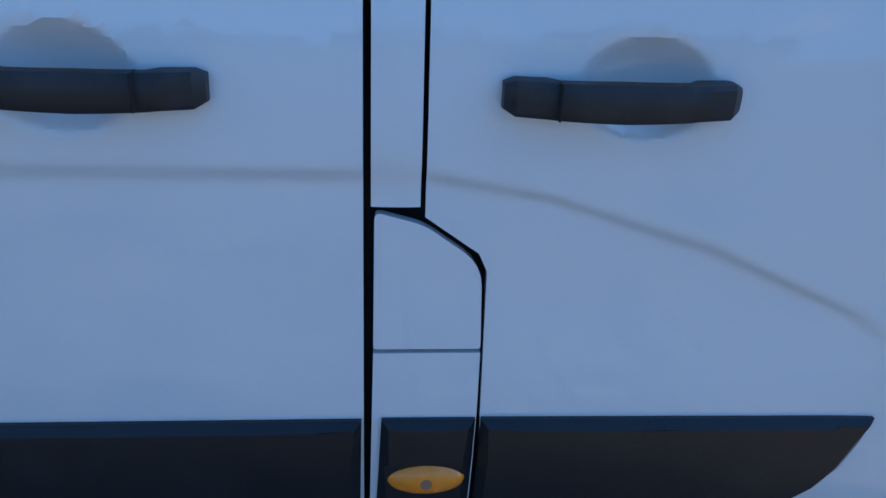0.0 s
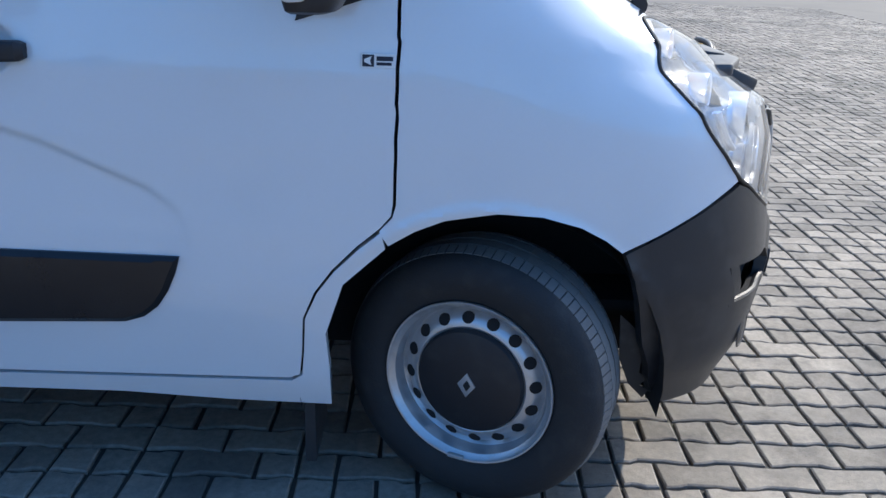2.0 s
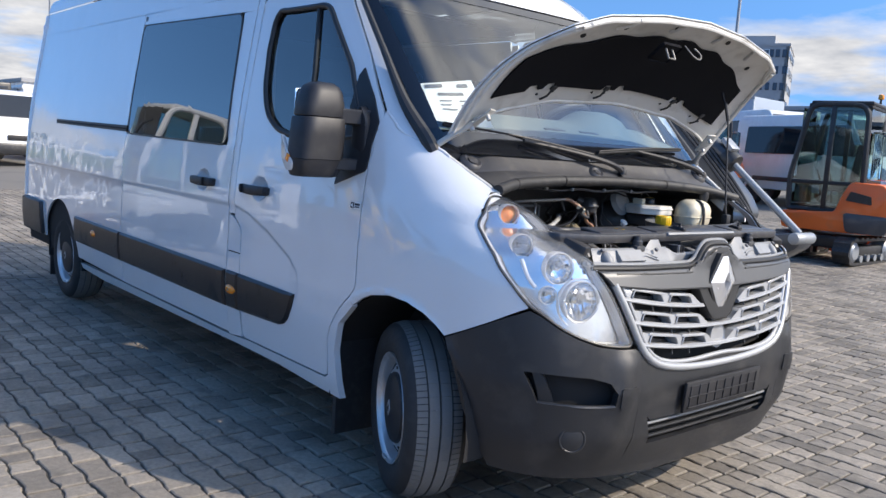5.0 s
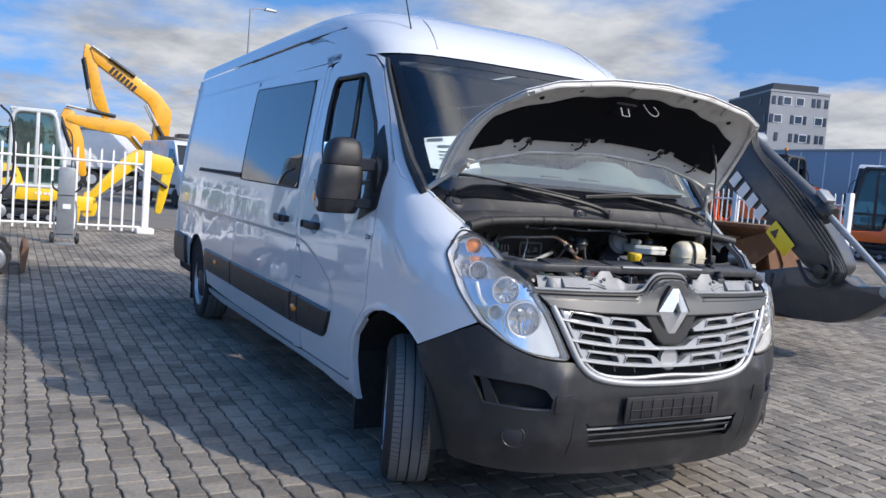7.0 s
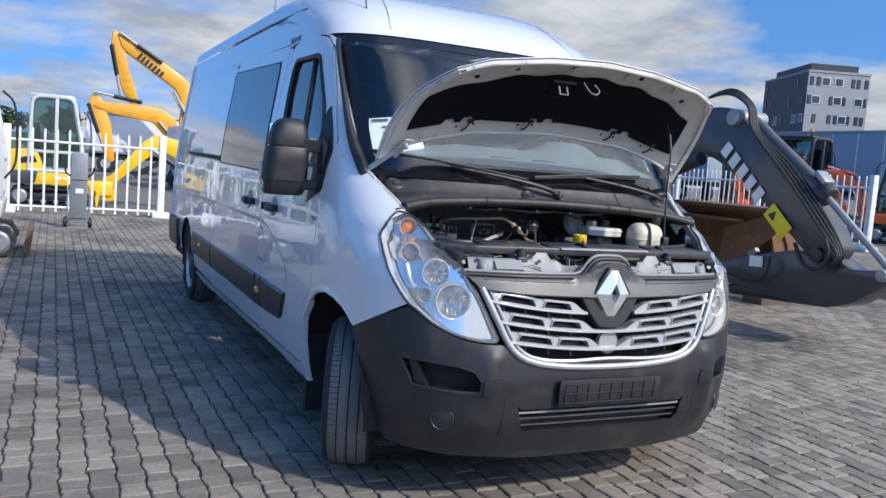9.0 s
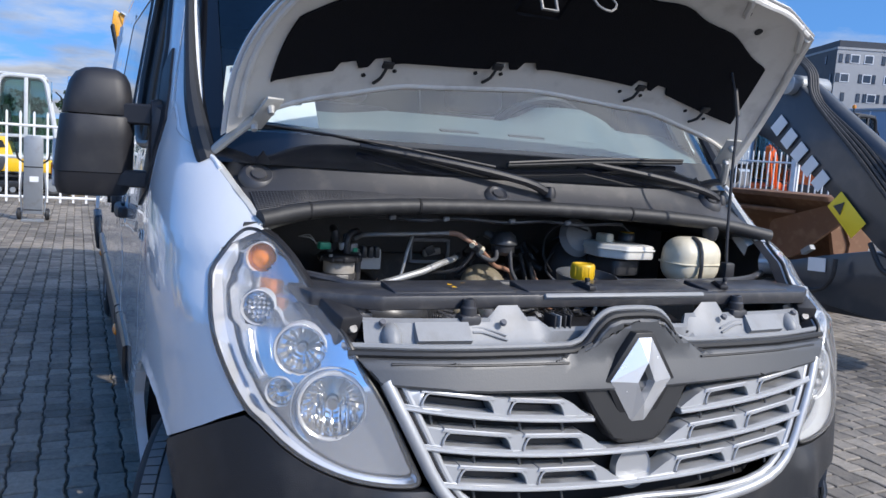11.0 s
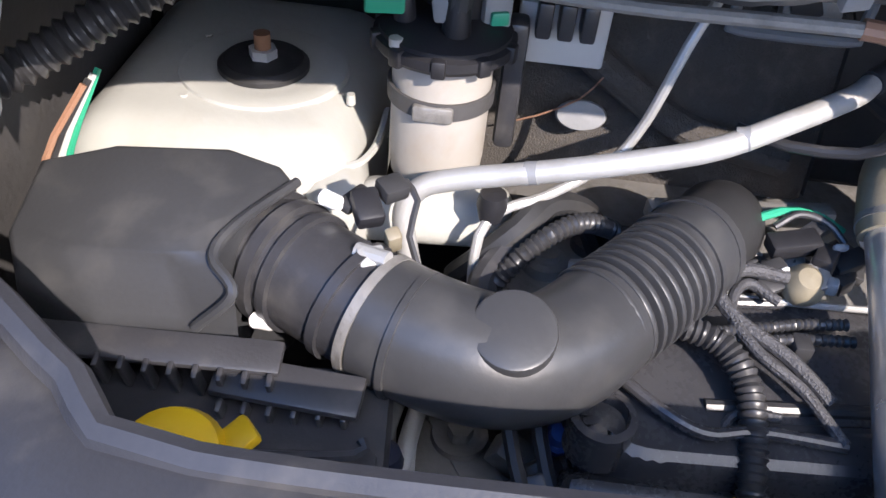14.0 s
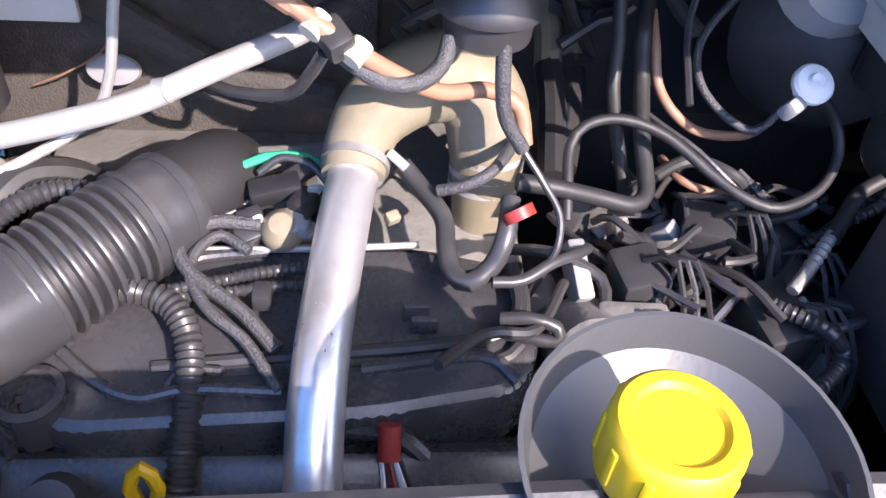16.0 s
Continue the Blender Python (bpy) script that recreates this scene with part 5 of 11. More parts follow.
def felt_edge(u, t):
    lo = 0.185 + 0.010 * math.sin(u * 7) + (0.045 if any(abs(u - c) < 0.075 and abs(abs(u - c) - 0.0) > 0.018 for c in (-0.62, -0.12, 0.42)) else 0.0)
    hi = 0.765 - 0.30 * abs(u) ** 2.5 + 0.015 * math.sin(u * 23)
    return lo + (hi - lo) * t


part("insulation_mat", bonnet_sheet(-0.87, 0.82, 0, 1, -0.010, 120, 10, 0.008, felt_edge), M["insul"], hood, "black felt insulation mat")
for u in (-0.56, -0.20, 0.36, 0.66):
    p0, p1 = bonnet(u + 0.012, 0.20, -0.016), bonnet(u - 0.01, 0.085, -0.006)
    part("felt_strap", tube([p0, (p0 + p1) / 2 + Vector((0.006, 0, -0.008)), p1], 0.0045, 6), M["rubber"], hood)
    part("strap_clip", box(bonnet(u + 0.012, 0.205, -0.018), (0.022, 0.03, 0.008), (0, -37, 0), 0.002), M["rubber"], hood)
    # near-black discs on the solid frame, painted as shaded holes
    for du in (-0.045, 0.045):
        p = bonnet(u + du, 0.135, -0.001)
        part("frame_hole", cyl(p, p + Vector((0.002, 0, -0.0027)), 0.006, seg=10), M["dark"], hood)
for u, v in ((-0.55, 0.86), (-0.2, 0.90), (0.3, 0.90), (0.6, 0.86), (0.75, 0.55), (-0.78, 0.55), (-0.72, 0.75), (0.70, 0.78)):
    p = bonnet(u, v, -0.001)
    part("frame_hole", cyl(p, p + Vector((0.002, 0, -0.0027)), 0.012, seg=12), M["dark"], hood)
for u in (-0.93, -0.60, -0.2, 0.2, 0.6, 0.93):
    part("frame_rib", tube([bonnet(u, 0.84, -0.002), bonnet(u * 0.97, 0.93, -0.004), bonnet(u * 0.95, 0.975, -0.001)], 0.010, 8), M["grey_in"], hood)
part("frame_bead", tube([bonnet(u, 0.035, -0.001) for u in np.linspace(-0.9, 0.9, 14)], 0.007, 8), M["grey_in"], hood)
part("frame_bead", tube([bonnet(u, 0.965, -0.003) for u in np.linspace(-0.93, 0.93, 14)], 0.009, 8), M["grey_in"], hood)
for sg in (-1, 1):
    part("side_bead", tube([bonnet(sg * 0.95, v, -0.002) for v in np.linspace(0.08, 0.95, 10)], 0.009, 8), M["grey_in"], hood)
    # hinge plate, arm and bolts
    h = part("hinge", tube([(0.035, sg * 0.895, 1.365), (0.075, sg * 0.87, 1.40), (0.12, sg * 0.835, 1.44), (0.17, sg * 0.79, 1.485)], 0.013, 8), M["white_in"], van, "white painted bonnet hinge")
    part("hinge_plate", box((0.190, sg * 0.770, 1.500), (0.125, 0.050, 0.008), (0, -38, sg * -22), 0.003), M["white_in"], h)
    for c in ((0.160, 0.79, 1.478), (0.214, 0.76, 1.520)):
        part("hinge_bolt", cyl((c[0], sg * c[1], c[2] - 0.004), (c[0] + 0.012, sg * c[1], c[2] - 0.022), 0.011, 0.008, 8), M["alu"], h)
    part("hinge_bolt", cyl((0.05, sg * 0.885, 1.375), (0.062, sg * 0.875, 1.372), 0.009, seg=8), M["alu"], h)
# latch striker and safety hook
lt = part("latch_striker", tube([(0.600, -0.235, 1.83), (0.625, -0.235, 1.775), (0.625, -0.195, 1.775), (0.600, -0.195, 1.83)], 0.0042, 8, 0.02, smooth=False), M["iron"], hood)
part("safety_hook", tube([(0.60, -0.10, 1.84), (0.635, -0.09, 1.80), (0.645, -0.06, 1.79), (0.635, -0.04, 1.81), (0.61, -0.05, 1.835)], 0.003, 6), M["iron"], hood)
part("latch_dark", box((0.588, -0.21, 1.80), (0.09, 0.12, 0.006), (0, -38, 0), 0.01), M["insul"], hood)
# prop rod
rod = part("bonnet_prop", tube([(0.475, 0.545, 1.155), (0.462, 0.548, 1.25), (0.435, 0.565, 1.45), (0.41, 0.585, 1.60), (0.365, 0.59, 1.725), (0.36, 0.59, 1.765)], 0.0045, 8), M["blk"], van)
part("prop_grip", tube([(0.41, 0.585, 1.60), (0.385, 0.59, 1.68)], 0.008, 8), M["rubber"], rod)
part("prop_clip", box((0.362, 0.59, 1.765), (0.02, 0.05, 0.03), (0, -40, 20), 0.006), M["yellow"], rod)

M["lens"] = mat("milky_clear_lens_plastic", (0.72, 0.70, 0.66), 0.15, vary=0.05, coat=0.5)


# ---- mirrors ----
M["lampwhite"] = mat("milky_repeater_plastic", (0.62, 0.60, 0.58), 0.18, vary=0.05, coat=0.5)


def mirror(sd):
    """A tall door mirror: lower case, upper cap, two flat arms to the black door corner, glass and repeater."""
    c = Vector((-0.36, sd * 1.15, 1.425))

    def shell(prof, e=0.42):
        bm = bmesh.new()
        rings = []
        for dz, ry, rx in prof:
            ring = []
            for k in range(36):
                t = 2 * math.pi * k / 36
                cx = math.copysign(abs(math.cos(t)) ** (0.75 if math.cos(t) > 0 else 0.3), math.cos(t)); sy = math.copysign(abs(math.sin(t)) ** e, math.sin(t))
                x = cx * rx * (1.0 if cx > 0 else 0.42)
                lean = -0.020 * (dz / 0.19) * (1 if sy * sd > 0 else 0)
                ring.append(bm.verts.new((c.x + x, c.y + sy * ry + lean * sd, c.z + dz)))
            rings.append(ring)
        for a, b in zip(rings, rings[1:]):
            for k in range(36):
                bm.faces.new((a[k], a[(k + 1) % 36], b[(k + 1) % 36], b[k]))
        bm.faces.new(rings[0][::-1]); bm.faces.new(rings[-1])
        bmesh.ops.recalc_face_normals(bm, faces=bm.faces)
        return bm
    mr = part("door_mirror", shell([(-0.190, 0.070, 0.045), (-0.185, 0.084, 0.062), (-0.165, 0.094, 0.074), (-0.12, 0.100, 0.082), (-0.118, 0.103, 0.086), (-0.02, 0.105, 0.090), (0.040, 0.105, 0.092), (0.046, 0.101, 0.088)]), M["blk"], van, "large black two-arm door mirror", smooth=40)
    part("mirror_cap", shell([(0.050, 0.099, 0.085), (0.053, 0.100, 0.086), (0.10, 0.098, 0.084), (0.145, 0.090, 0.076), (0.168, 0.078, 0.064), (0.182, 0.055, 0.045), (0.186, 0.03, 0.02)]), M["blk"], mr, smooth=50)
    for z0, h in ((1.482, 0.062), (1.292, 0.050)):
        bm = bmesh.new()
        rings = []
        for x, y, w, hh in ((-0.335, 1.10, 0.094, h), (-0.320, 1.06, 0.088, h), (-0.300, 1.02, 0.080, h * 0.98), (-0.285, 0.985, 0.085, h * 1.05), (-0.275, 0.955, 0.10, h * 1.2)):
            rings.append([bm.verts.new((x + dx * w / 2, sd * y, z0 + dz * hh / 2)) for dx, dz in ((-1, -0.8), (-0.85, -1), (0.85, -1), (1, -0.8), (1, 0.8), (0.85, 1), (-0.85, 1), (-1, 0.8))])
        for a, b in zip(rings, rings[1:]):
            for k in range(8):
                bm.faces.new((a[k], a[(k + 1) % 8], b[(k + 1) % 8], b[k]))
        bm.faces.new(rings[0][::-1]); bm.faces.new(rings[-1])
        bmesh.ops.recalc_face_normals(bm, faces=bm.faces)
        part("mirror_arm", bm, M["blk"], mr, smooth=30)
    part("mirror_foot", prism(rounded([(-0.33, 1.255), (-0.235, 1.27), (-0.22, 1.30), (-0.225, 1.47), (-0.26, 1.53), (-0.32, 1.525)], 0.02), 0.045, plane_xz(sd * 0.965 if sd < 0 else sd * 1.01), 0.012), M["blk"], mr)
    part("mirror_glass", box((c.x - 0.041, c.y, c.z + 0.03), (0.004, 0.16, 0.25), (0, 0, 0), 0.003), M["reflector"], mr, "mirror glass")
    part("mirror_indicator", prism(rounded([(-0.060, -0.02), (-0.052, -0.115), (-0.01, -0.165), (0.030, -0.162), (0.034, -0.13), (-0.02, -0.075)], 0.012), 0.016, Matrix.Translation((c.x - 0.012, c.y + sd * 0.102, c.z - 0.005)) @ plane_xz(0, 1 if sd < 0 else -1), 0.003), M["lampwhite"], mr, "clear and amber repeater lens")
    part("repeater_bulb", box((c.x - 0.012, c.y + sd * 0.119, c.z - 0.118), (0.022, 0.006, 0.030), (0, 30, 0), 0.002), M["amber"], mr)


mirror(-1)
mirror(1)


# ---- cowl, windscreen base and wipers ----
SEAL = [(-0.80, 0.343, 1.243), (-0.67, 0.302, 1.266), (-0.5, 0.275, 1.278), (-0.3, 0.262, 1.286), (0.0, 0.258, 1.290), (0.3, 0.262, 1.286), (0.5, 0.275, 1.278), (0.67, 0.302, 1.266), (0.83, 0.352, 1.238)]


def seal_at(y):
    ys = [q[0] for q in SEAL]
    return float(np.interp(y, ys, [q[1] for q in SEAL])), float(np.interp(y, ys, [q[2] for q in SEAL]))


part("bonnet_seal", tube([(x, y, z) for y, x, z in SEAL], 0.0215, 14, 0.02), M["rubber"], van, "thick black rubber bonnet seal")
for y in (-0.67, -0.36, 0.34):
    x, z = seal_at(y)
    part("seal_joint", tube([(x, y - 0.003, z), (x, y + 0.003, z)], 0.0228, 14), M["dark"], van)


def cowl_point(y, t, off=0.0):
    x0, z0 = seal_at(y)
    p1 = ws_point(max(-0.87, min(0.87, y)), 1.372)
    x1, z1 = p1.x - 0.005, 1.368
    if abs(y) > 0.70:
        k = (abs(y) - 0.70) / 0.15
        x1 -= 0.10 * k
    p = Vector((x0 - 0.012 + (x1 - x0) * t, y, z0 + 0.004 + (z1 - z0) * t ** 0.9 - 0.012 * math.sin(math.pi * t)))
    return p + Vector((0.5, 0, 0.86)) * off


bm = bmesh.new()
g = [[bm.verts.new(cowl_point(y, t)) for t in np.linspace(0, 1, 9)] for y in np.linspace(-0.86, 0.86, 49)]
for a, b in zip(g, g[1:]):
    for k in range(8):
        bm.faces.new((a[k], b[k], b[k + 1], a[k + 1]))
bmesh.ops.recalc_face_normals(bm, faces=bm.faces)
for v in bm.verts:      # keep it under the wings
    lim = abs(skin(s_of(v.co.z, x=v.co.x), v.co.z, 1).y) - 0.02
    if abs(v.co.y) > lim:
        v.co.y = math.copysign(lim, v.co.y)
cowl = part("cowl_panel", bm, M["cowl"], van, "weathered black plastic cowl under the windscreen")
# intake mesh: crossed bars over a near-black sheet that paints the opening's shade
msh = bmesh.new()
for i in range(88):
    y = -0.80 + i * 0.00765
    tmax = 0.46 if y < -0.55 else max(0.08, 0.46 - (y + 0.55) * 0.78)
    add_tube(msh, [cowl_point(y, 0.03, 0.004), cowl_point(y, tmax, 0.004)], 0.0016, 4, 0.05)
for t in np.linspace(0.03, 0.46, 13):
    ye = -0.13 if t < 0.1 else -0.55 + (0.46 - t) / 0.78
    add_tube(msh, [cowl_point(y, t, 0.0045) for y in np.linspace(-0.80, ye, 16)], 0.0016, 4, 0.04)
part("intake_mesh", msh, M["cowl"], cowl, "moulded air intake mesh")
msh = bmesh.new()
g = []
for i in range(40):
    y = -0.805 + i * 0.0173
    tmax = 0.47 if y < -0.55 else max(0.09, 0.47 - (y + 0.55) * 0.78)
    g.append([msh.verts.new(cowl_point(y, t, 0.0012)) for t in (0.02, tmax * 0.5, tmax)])
for a, b in zip(g, g[1:]):
    for k in range(2):
        msh.faces.new((a[k], b[k], b[k + 1], a[k + 1]))
part("mesh_backing", msh, M["dark"], cowl)
# round access bosses and the corner cover
for y, t, r in ((-0.772, 0.74, 0.034), (-0.10, 0.42, 0.027), (0.70, 0.7, 0.03)):
    c = cowl_point(y, t, 0.0); fm = Matrix.Translation(c) @ frame_along((0.62, 0, 0.78))
    b_ = part("cowl_boss", lathe([(r * 1.5, -0.004), (r * 1.35, 0.008), (r * 1.0, 0.016), (r * 0.9, 0.013), (r * 0.62, 0.010), (r * 0.58, 0.016), (0, 0.017)], fm, 24), M["cowl"], cowl)
for sg in (-1, 1):
    part("corner_cover", lathe([(0.0, 0.05), (0.028, 0.045), (0.045, 0.02), (0.05, -0.03)], Matrix.Translation((0.075, sg * 0.80, 1.355)) @ Matrix.Rotation(radians(50), 4, "Y"), 20), M["cowl"], cowl)
    part("pillar_seal", tube([(0.065, sg * 0.885, 1.365), (0.03, sg * 0.90, 1.42), (-0.10, sg * 0.912, 1.55), (-0.27, sg * 0.905, 1.76), (-0.45, sg * 0.885, 1.96), (-0.55, sg * 0.86, 2.05)], 0.02, 10, 0.04, [0.030, 0.026, 0.018, 0.014, 0.013, 0.013]), M["seal"], van)


def wiper(name, piv, tip, blade_a, blade_b):
    """Arm from its pivot to the blade, and the blade along the glass."""
    arm_pts = [piv, Vector(piv).lerp(Vector(tip), 0.15) + Vector((0.012, 0, 0.016)), Vector(piv).lerp(Vector(tip), 0.5) + Vector((0.012, 0, 0.016)), tip]
    w = part(name, tube(arm_pts, 0.009, 8, 0.02, [0.013, 0.011, 0.009, 0.007]), M["blk"], van, "black wiper arm")
    part("wiper_pivot", lathe([(0.0, 0.022), (0.012, 0.02), (0.019, 0.006), (0.019, -0.012)], Matrix.Translation(piv), 16), M["blk"], w)
    bl = part("wiper_blade", tube([blade_a, Vector(blade_a).lerp(Vector(blade_b), 0.5) + Vector((0.006, 0, 0.004)), blade_b], 0.008, 8), M["rubber"], w)
    part("blade_spine", tube([Vector(blade_a) + Vector((0.008, 0, 0.007)), Vector(blade_a).lerp(Vector(blade_b), 0.5) + Vector((0.017, 0, 0.014)), Vector(blade_b) + Vector((0.008, 0, 0.007))], 0.004, 6), M["blk"], bl)


def on_glass(y, z, off=0.016):
    return ws_point(y, z, off)


wiper("wiper", cowl_point(0.07, 0.40, 0.02), on_glass(-0.50, 1.435), on_glass(-0.83, 1.475), on_glass(-0.10, 1.395))
wiper("wiper", cowl_point(0.74, 0.60, 0.02), on_glass(0.22, 1.435), on_glass(0.62, 1.455), on_glass(-0.05, 1.41))

# ---- cab interior ----
dash = part("dashboard", nose_panel([(-0.80, 1.29), (0.80, 1.29), (0.80, 1.34), (-0.80, 1.34)], -0.72, 0.1, 0.2, 0), M["dash"], van, "grey moulded dashboard")
bm = bmesh.new()
prof = [(0.115, 1.38), (0.09, 1.445), (0.06, 1.474), (-0.03, 1.502), (-0.10, 1.532), (-0.16, 1.552), (-0.25, 1.556), (-0.31, 1.535), (-0.34, 1.42), (-0.36, 1.05)]
ys = np.linspace(-0.86, 0.86, 25)
g = []
for y in ys:
    bump = 0.065 * math.exp(-((y - 0.38) / 0.16) ** 4) - 0.02 * math.exp(-((y + 0.50) / 0.16) ** 4)
    g.append([bm.verts.new((x - 0.10 * (y / 0.86) ** 2, y, z + (bump if -0.33 < x < -0.05 else 0))) for x, z in prof])
for a, b in zip(g, g[1:]):
    for k in range(len(prof) - 1):
        bm.faces.new((a[k], b[k], b[k + 1], a[k + 1]))
bmesh.ops.recalc_face_normals(bm, faces=bm.faces)
part("dash_top", bm, M["dash"], dash)
for y in (-0.12, 0.12):
    part("dash_vent", box((-0.02 - 0.10 * (y / 0.86) ** 2, y, 1.500), (0.020, 0.13, 0.008), (0, 19, 0), 0.003), M["grille"], dash)
sw = part("steering_wheel", lathe([(0.205 + 0.016 * math.cos(t), 0.016 * math.sin(t)) for t in np.linspace(0, 2 * math.pi, 9)[:-1]], Matrix.Translation((-0.47, 0.40, 1.49)) @ Matrix.Rotation(radians(-52), 4, "Y"), 36, True), M["blk"], van, "black steering wheel")
part("wheel_boss", box((-0.46, 0.40, 1.485), (0.05, 0.16, 0.14), (0, 38, 0), 0.02), M["blk"], sw)


def seat(y, x, z=0.0):
    """Cab seat of cushion, backrest and headrest."""
    s = part("cab_seat", box((x + 0.05, y, 0.92 + z), (0.50, 0.48, 0.16), None, 0.05, 3), M["seat"], van, "dark cloth cab seat")
    part("backrest", box((x - 0.24, y, 1.28 + z), (0.14, 0.47, 0.66), (0, -12, 0), 0.05, 3), M["seat"], s)
    part("headrest", box((x - 0.33, y, 1.70 + z), (0.10, 0.27, 0.17), (0, -8, 0), 0.04, 3), M["seat"], s)


seat(0.42, -0.72); seat(-0.22, -0.72); seat(-0.62, -0.72)
part("cab_floor", box((-0.92, 0, 0.62), (0.94, 1.80, 0.04)), M["dark"], van)
part("partition", box((-2.9, 0, 1.25), (0.03, 1.8, 1.7)), M["dash"], van)
# sale sheet behind the glass
c0, c1, c2, c3 = (on_glass(y, z, -0.028) for y, z in ((-0.865, 1.49), (-0.60, 1.475), (-0.60, 1.67), (-0.835, 1.635)))
bm = bmesh.new()
vs = [bm.verts.new(p) for p in (c0, c1, c2, c3)]
f_ = bm.faces.new(vs)
r_ = bmesh.ops.extrude_face_region(bm, geom=[f_])
bmesh.ops.translate(bm, verts=[q for q in r_["geom"] if isinstance(q, bmesh.types.BMVert)], vec=(-0.002, 0, -0.001))
bmesh.ops.recalc_face_normals(bm, faces=bm.faces)
sheet = tagged(finish(bm, "price_sheet", M["paper"], smooth=0), "white printed sale sheet lying behind the windscreen", "paper sheet")


def on_sheet(u, v):
    return c0.lerp(c1, u).lerp(c3.lerp(c2, u), v) + Vector((0.004, 0, 0.002))


for u0, u1, v0, v1 in ((0.05, 0.38, 0.86, 0.95), (0.66, 0.86, 0.84, 0.92), (0.25, 0.72, 0.66, 0.73), (0.25, 0.46, 0.52, 0.55), (0.25, 0.43, 0.42, 0.45), (0.25, 0.50, 0.31, 0.34), (0.60, 0.82, 0.52, 0.55), (0.60, 0.80, 0.42, 0.45), (0.60, 0.85, 0.31, 0.34)):
    bm = bmesh.new()
    bm.faces.new([bm.verts.new(on_sheet(u, v)) for u, v in ((u0, v0), (u1, v0), (u1, v1), (u0, v1))])
    part("print_bar", bm, M["ink"], sheet, smooth=0)

# small dealer sticker on the door edge
st = part("door_sticker", skin_panel(X((-0.268, 1.085), (-0.198, 1.085), (-0.198, 1.113), (-0.268, 1.113)), -1, 0.0022, 0.0015, 0.03, 0), M["paper"], van, "small white and navy sticker")
st.location = (0, 0.0017, 0.033)
M["navy"] = mat("navy_print", (0.012, 0.016, 0.035), 0.5, vary=0.05)
part("sticker_square", skin_panel(X((-0.266, 1.087), (-0.242, 1.087), (-0.242, 1.111), (-0.266, 1.111)), -1, 0.0030, 0.001, 0.03, 0), M["navy"], st)
part("sticker_arrow", skin_panel(X((-0.262, 1.096), (-0.247, 1.090), (-0.250, 1.099), (-0.247, 1.108), (-0.262, 1.102)), -1, 0.0038, 0.001, 0.03, 0), M["paper"], st)
for z0, z1, x1 in ((1.099, 1.108, -0.203), (1.090, 1.096, -0.206)):
    part("sticker_bar", skin_panel(X((-0.237, z0), (x1, z0), (x1, z1), (-0.237, z1)), -1, 0.0030, 0.001, 0.03, 0), M["navy"], st)

# ---- engine bay ----
fw = box((-0.27, 0, 1.055), (0.04, 1.80, 0.49), None, 0.01)
add_box(fw, (-0.27, 0, 0.655), (0.04, 1.22, 0.32), None, 0.01)
part("firewall", fw, M["bay"], van)
bm = bmesh.new()
g = []
for y in np.linspace(-0.84, 0.84, 33):
    x, z = seal_at(y)
    g.append([bm.verts.new(p) for p in ((x + 0.004, y, z - 0.006), (x - 0.004, y, z - 0.014), (x - 0.030, y, z - 0.020 - 0.012 * max(0, -0.55 - y) / 0.2), (x - 0.14, y, z - 0.030), (-0.26, y, z - 0.05))])
for a, b in zip(g, g[1:]):
    for k in range(4):
        bm.faces.new((a[k], b[k], b[k + 1], a[k + 1]))
bmesh.ops.recalc_face_normals(bm, faces=bm.faces)
part("plenum_tray", bm, M["dust"], van, "black plenum tray under the seal")
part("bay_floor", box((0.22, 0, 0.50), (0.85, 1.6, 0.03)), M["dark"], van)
for sg in (-1, 1):
    part("inner_wing", prism(rounded([(-0.16, 0.81), (0.36, 0.81), (0.34, 1.10), (0.29, 1.19), (0.02, 1.30), (-0.16, 1.30)], 0.03), 0.02, plane_xz(sg * 0.893, -1)), M["bay"], van)
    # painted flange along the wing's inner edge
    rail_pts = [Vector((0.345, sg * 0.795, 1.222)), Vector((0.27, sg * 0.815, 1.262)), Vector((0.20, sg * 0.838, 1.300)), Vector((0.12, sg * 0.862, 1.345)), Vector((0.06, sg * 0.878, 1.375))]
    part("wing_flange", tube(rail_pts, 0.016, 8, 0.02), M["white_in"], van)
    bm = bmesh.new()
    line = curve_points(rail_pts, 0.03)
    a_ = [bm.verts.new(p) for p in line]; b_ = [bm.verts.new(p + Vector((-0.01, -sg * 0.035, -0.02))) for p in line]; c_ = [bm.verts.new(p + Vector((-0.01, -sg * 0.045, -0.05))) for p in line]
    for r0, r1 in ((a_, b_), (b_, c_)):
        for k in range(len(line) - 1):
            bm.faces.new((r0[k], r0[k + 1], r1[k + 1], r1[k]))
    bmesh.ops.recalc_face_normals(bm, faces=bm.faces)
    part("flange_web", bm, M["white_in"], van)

# lock carrier: black top panel with raised edges, label strip, buffers and struts
top = part("lock_carrier", prism([(0.40, -0.79), (0.47, -0.66), (0.505, -0.60), (0.50, -0.2), (0.495, 0.2), (0.50, 0.60), (0.47, 0.68), (0.40, 0.79), (0.60, 0.74), (0.665, 0.66), (0.665, 0.2), (0.665, -0.2), (0.665, -0.60), (0.60, -0.74)], 0.034, Matrix.Translation((0, 0, 1.083)), 0.008), M["dust"], van, "dusty black plastic lock carrier panel")
part("carrier_edge", tube([(0.40, -0.79, 1.135), (0.43, -0.72, 1.128), (0.478, -0.65, 1.120), (0.51, -0.58, 1.114), (0.505, -0.2, 1.114), (0.50, 0.0, 1.114)], 0.010, 8), M["dust"], top)
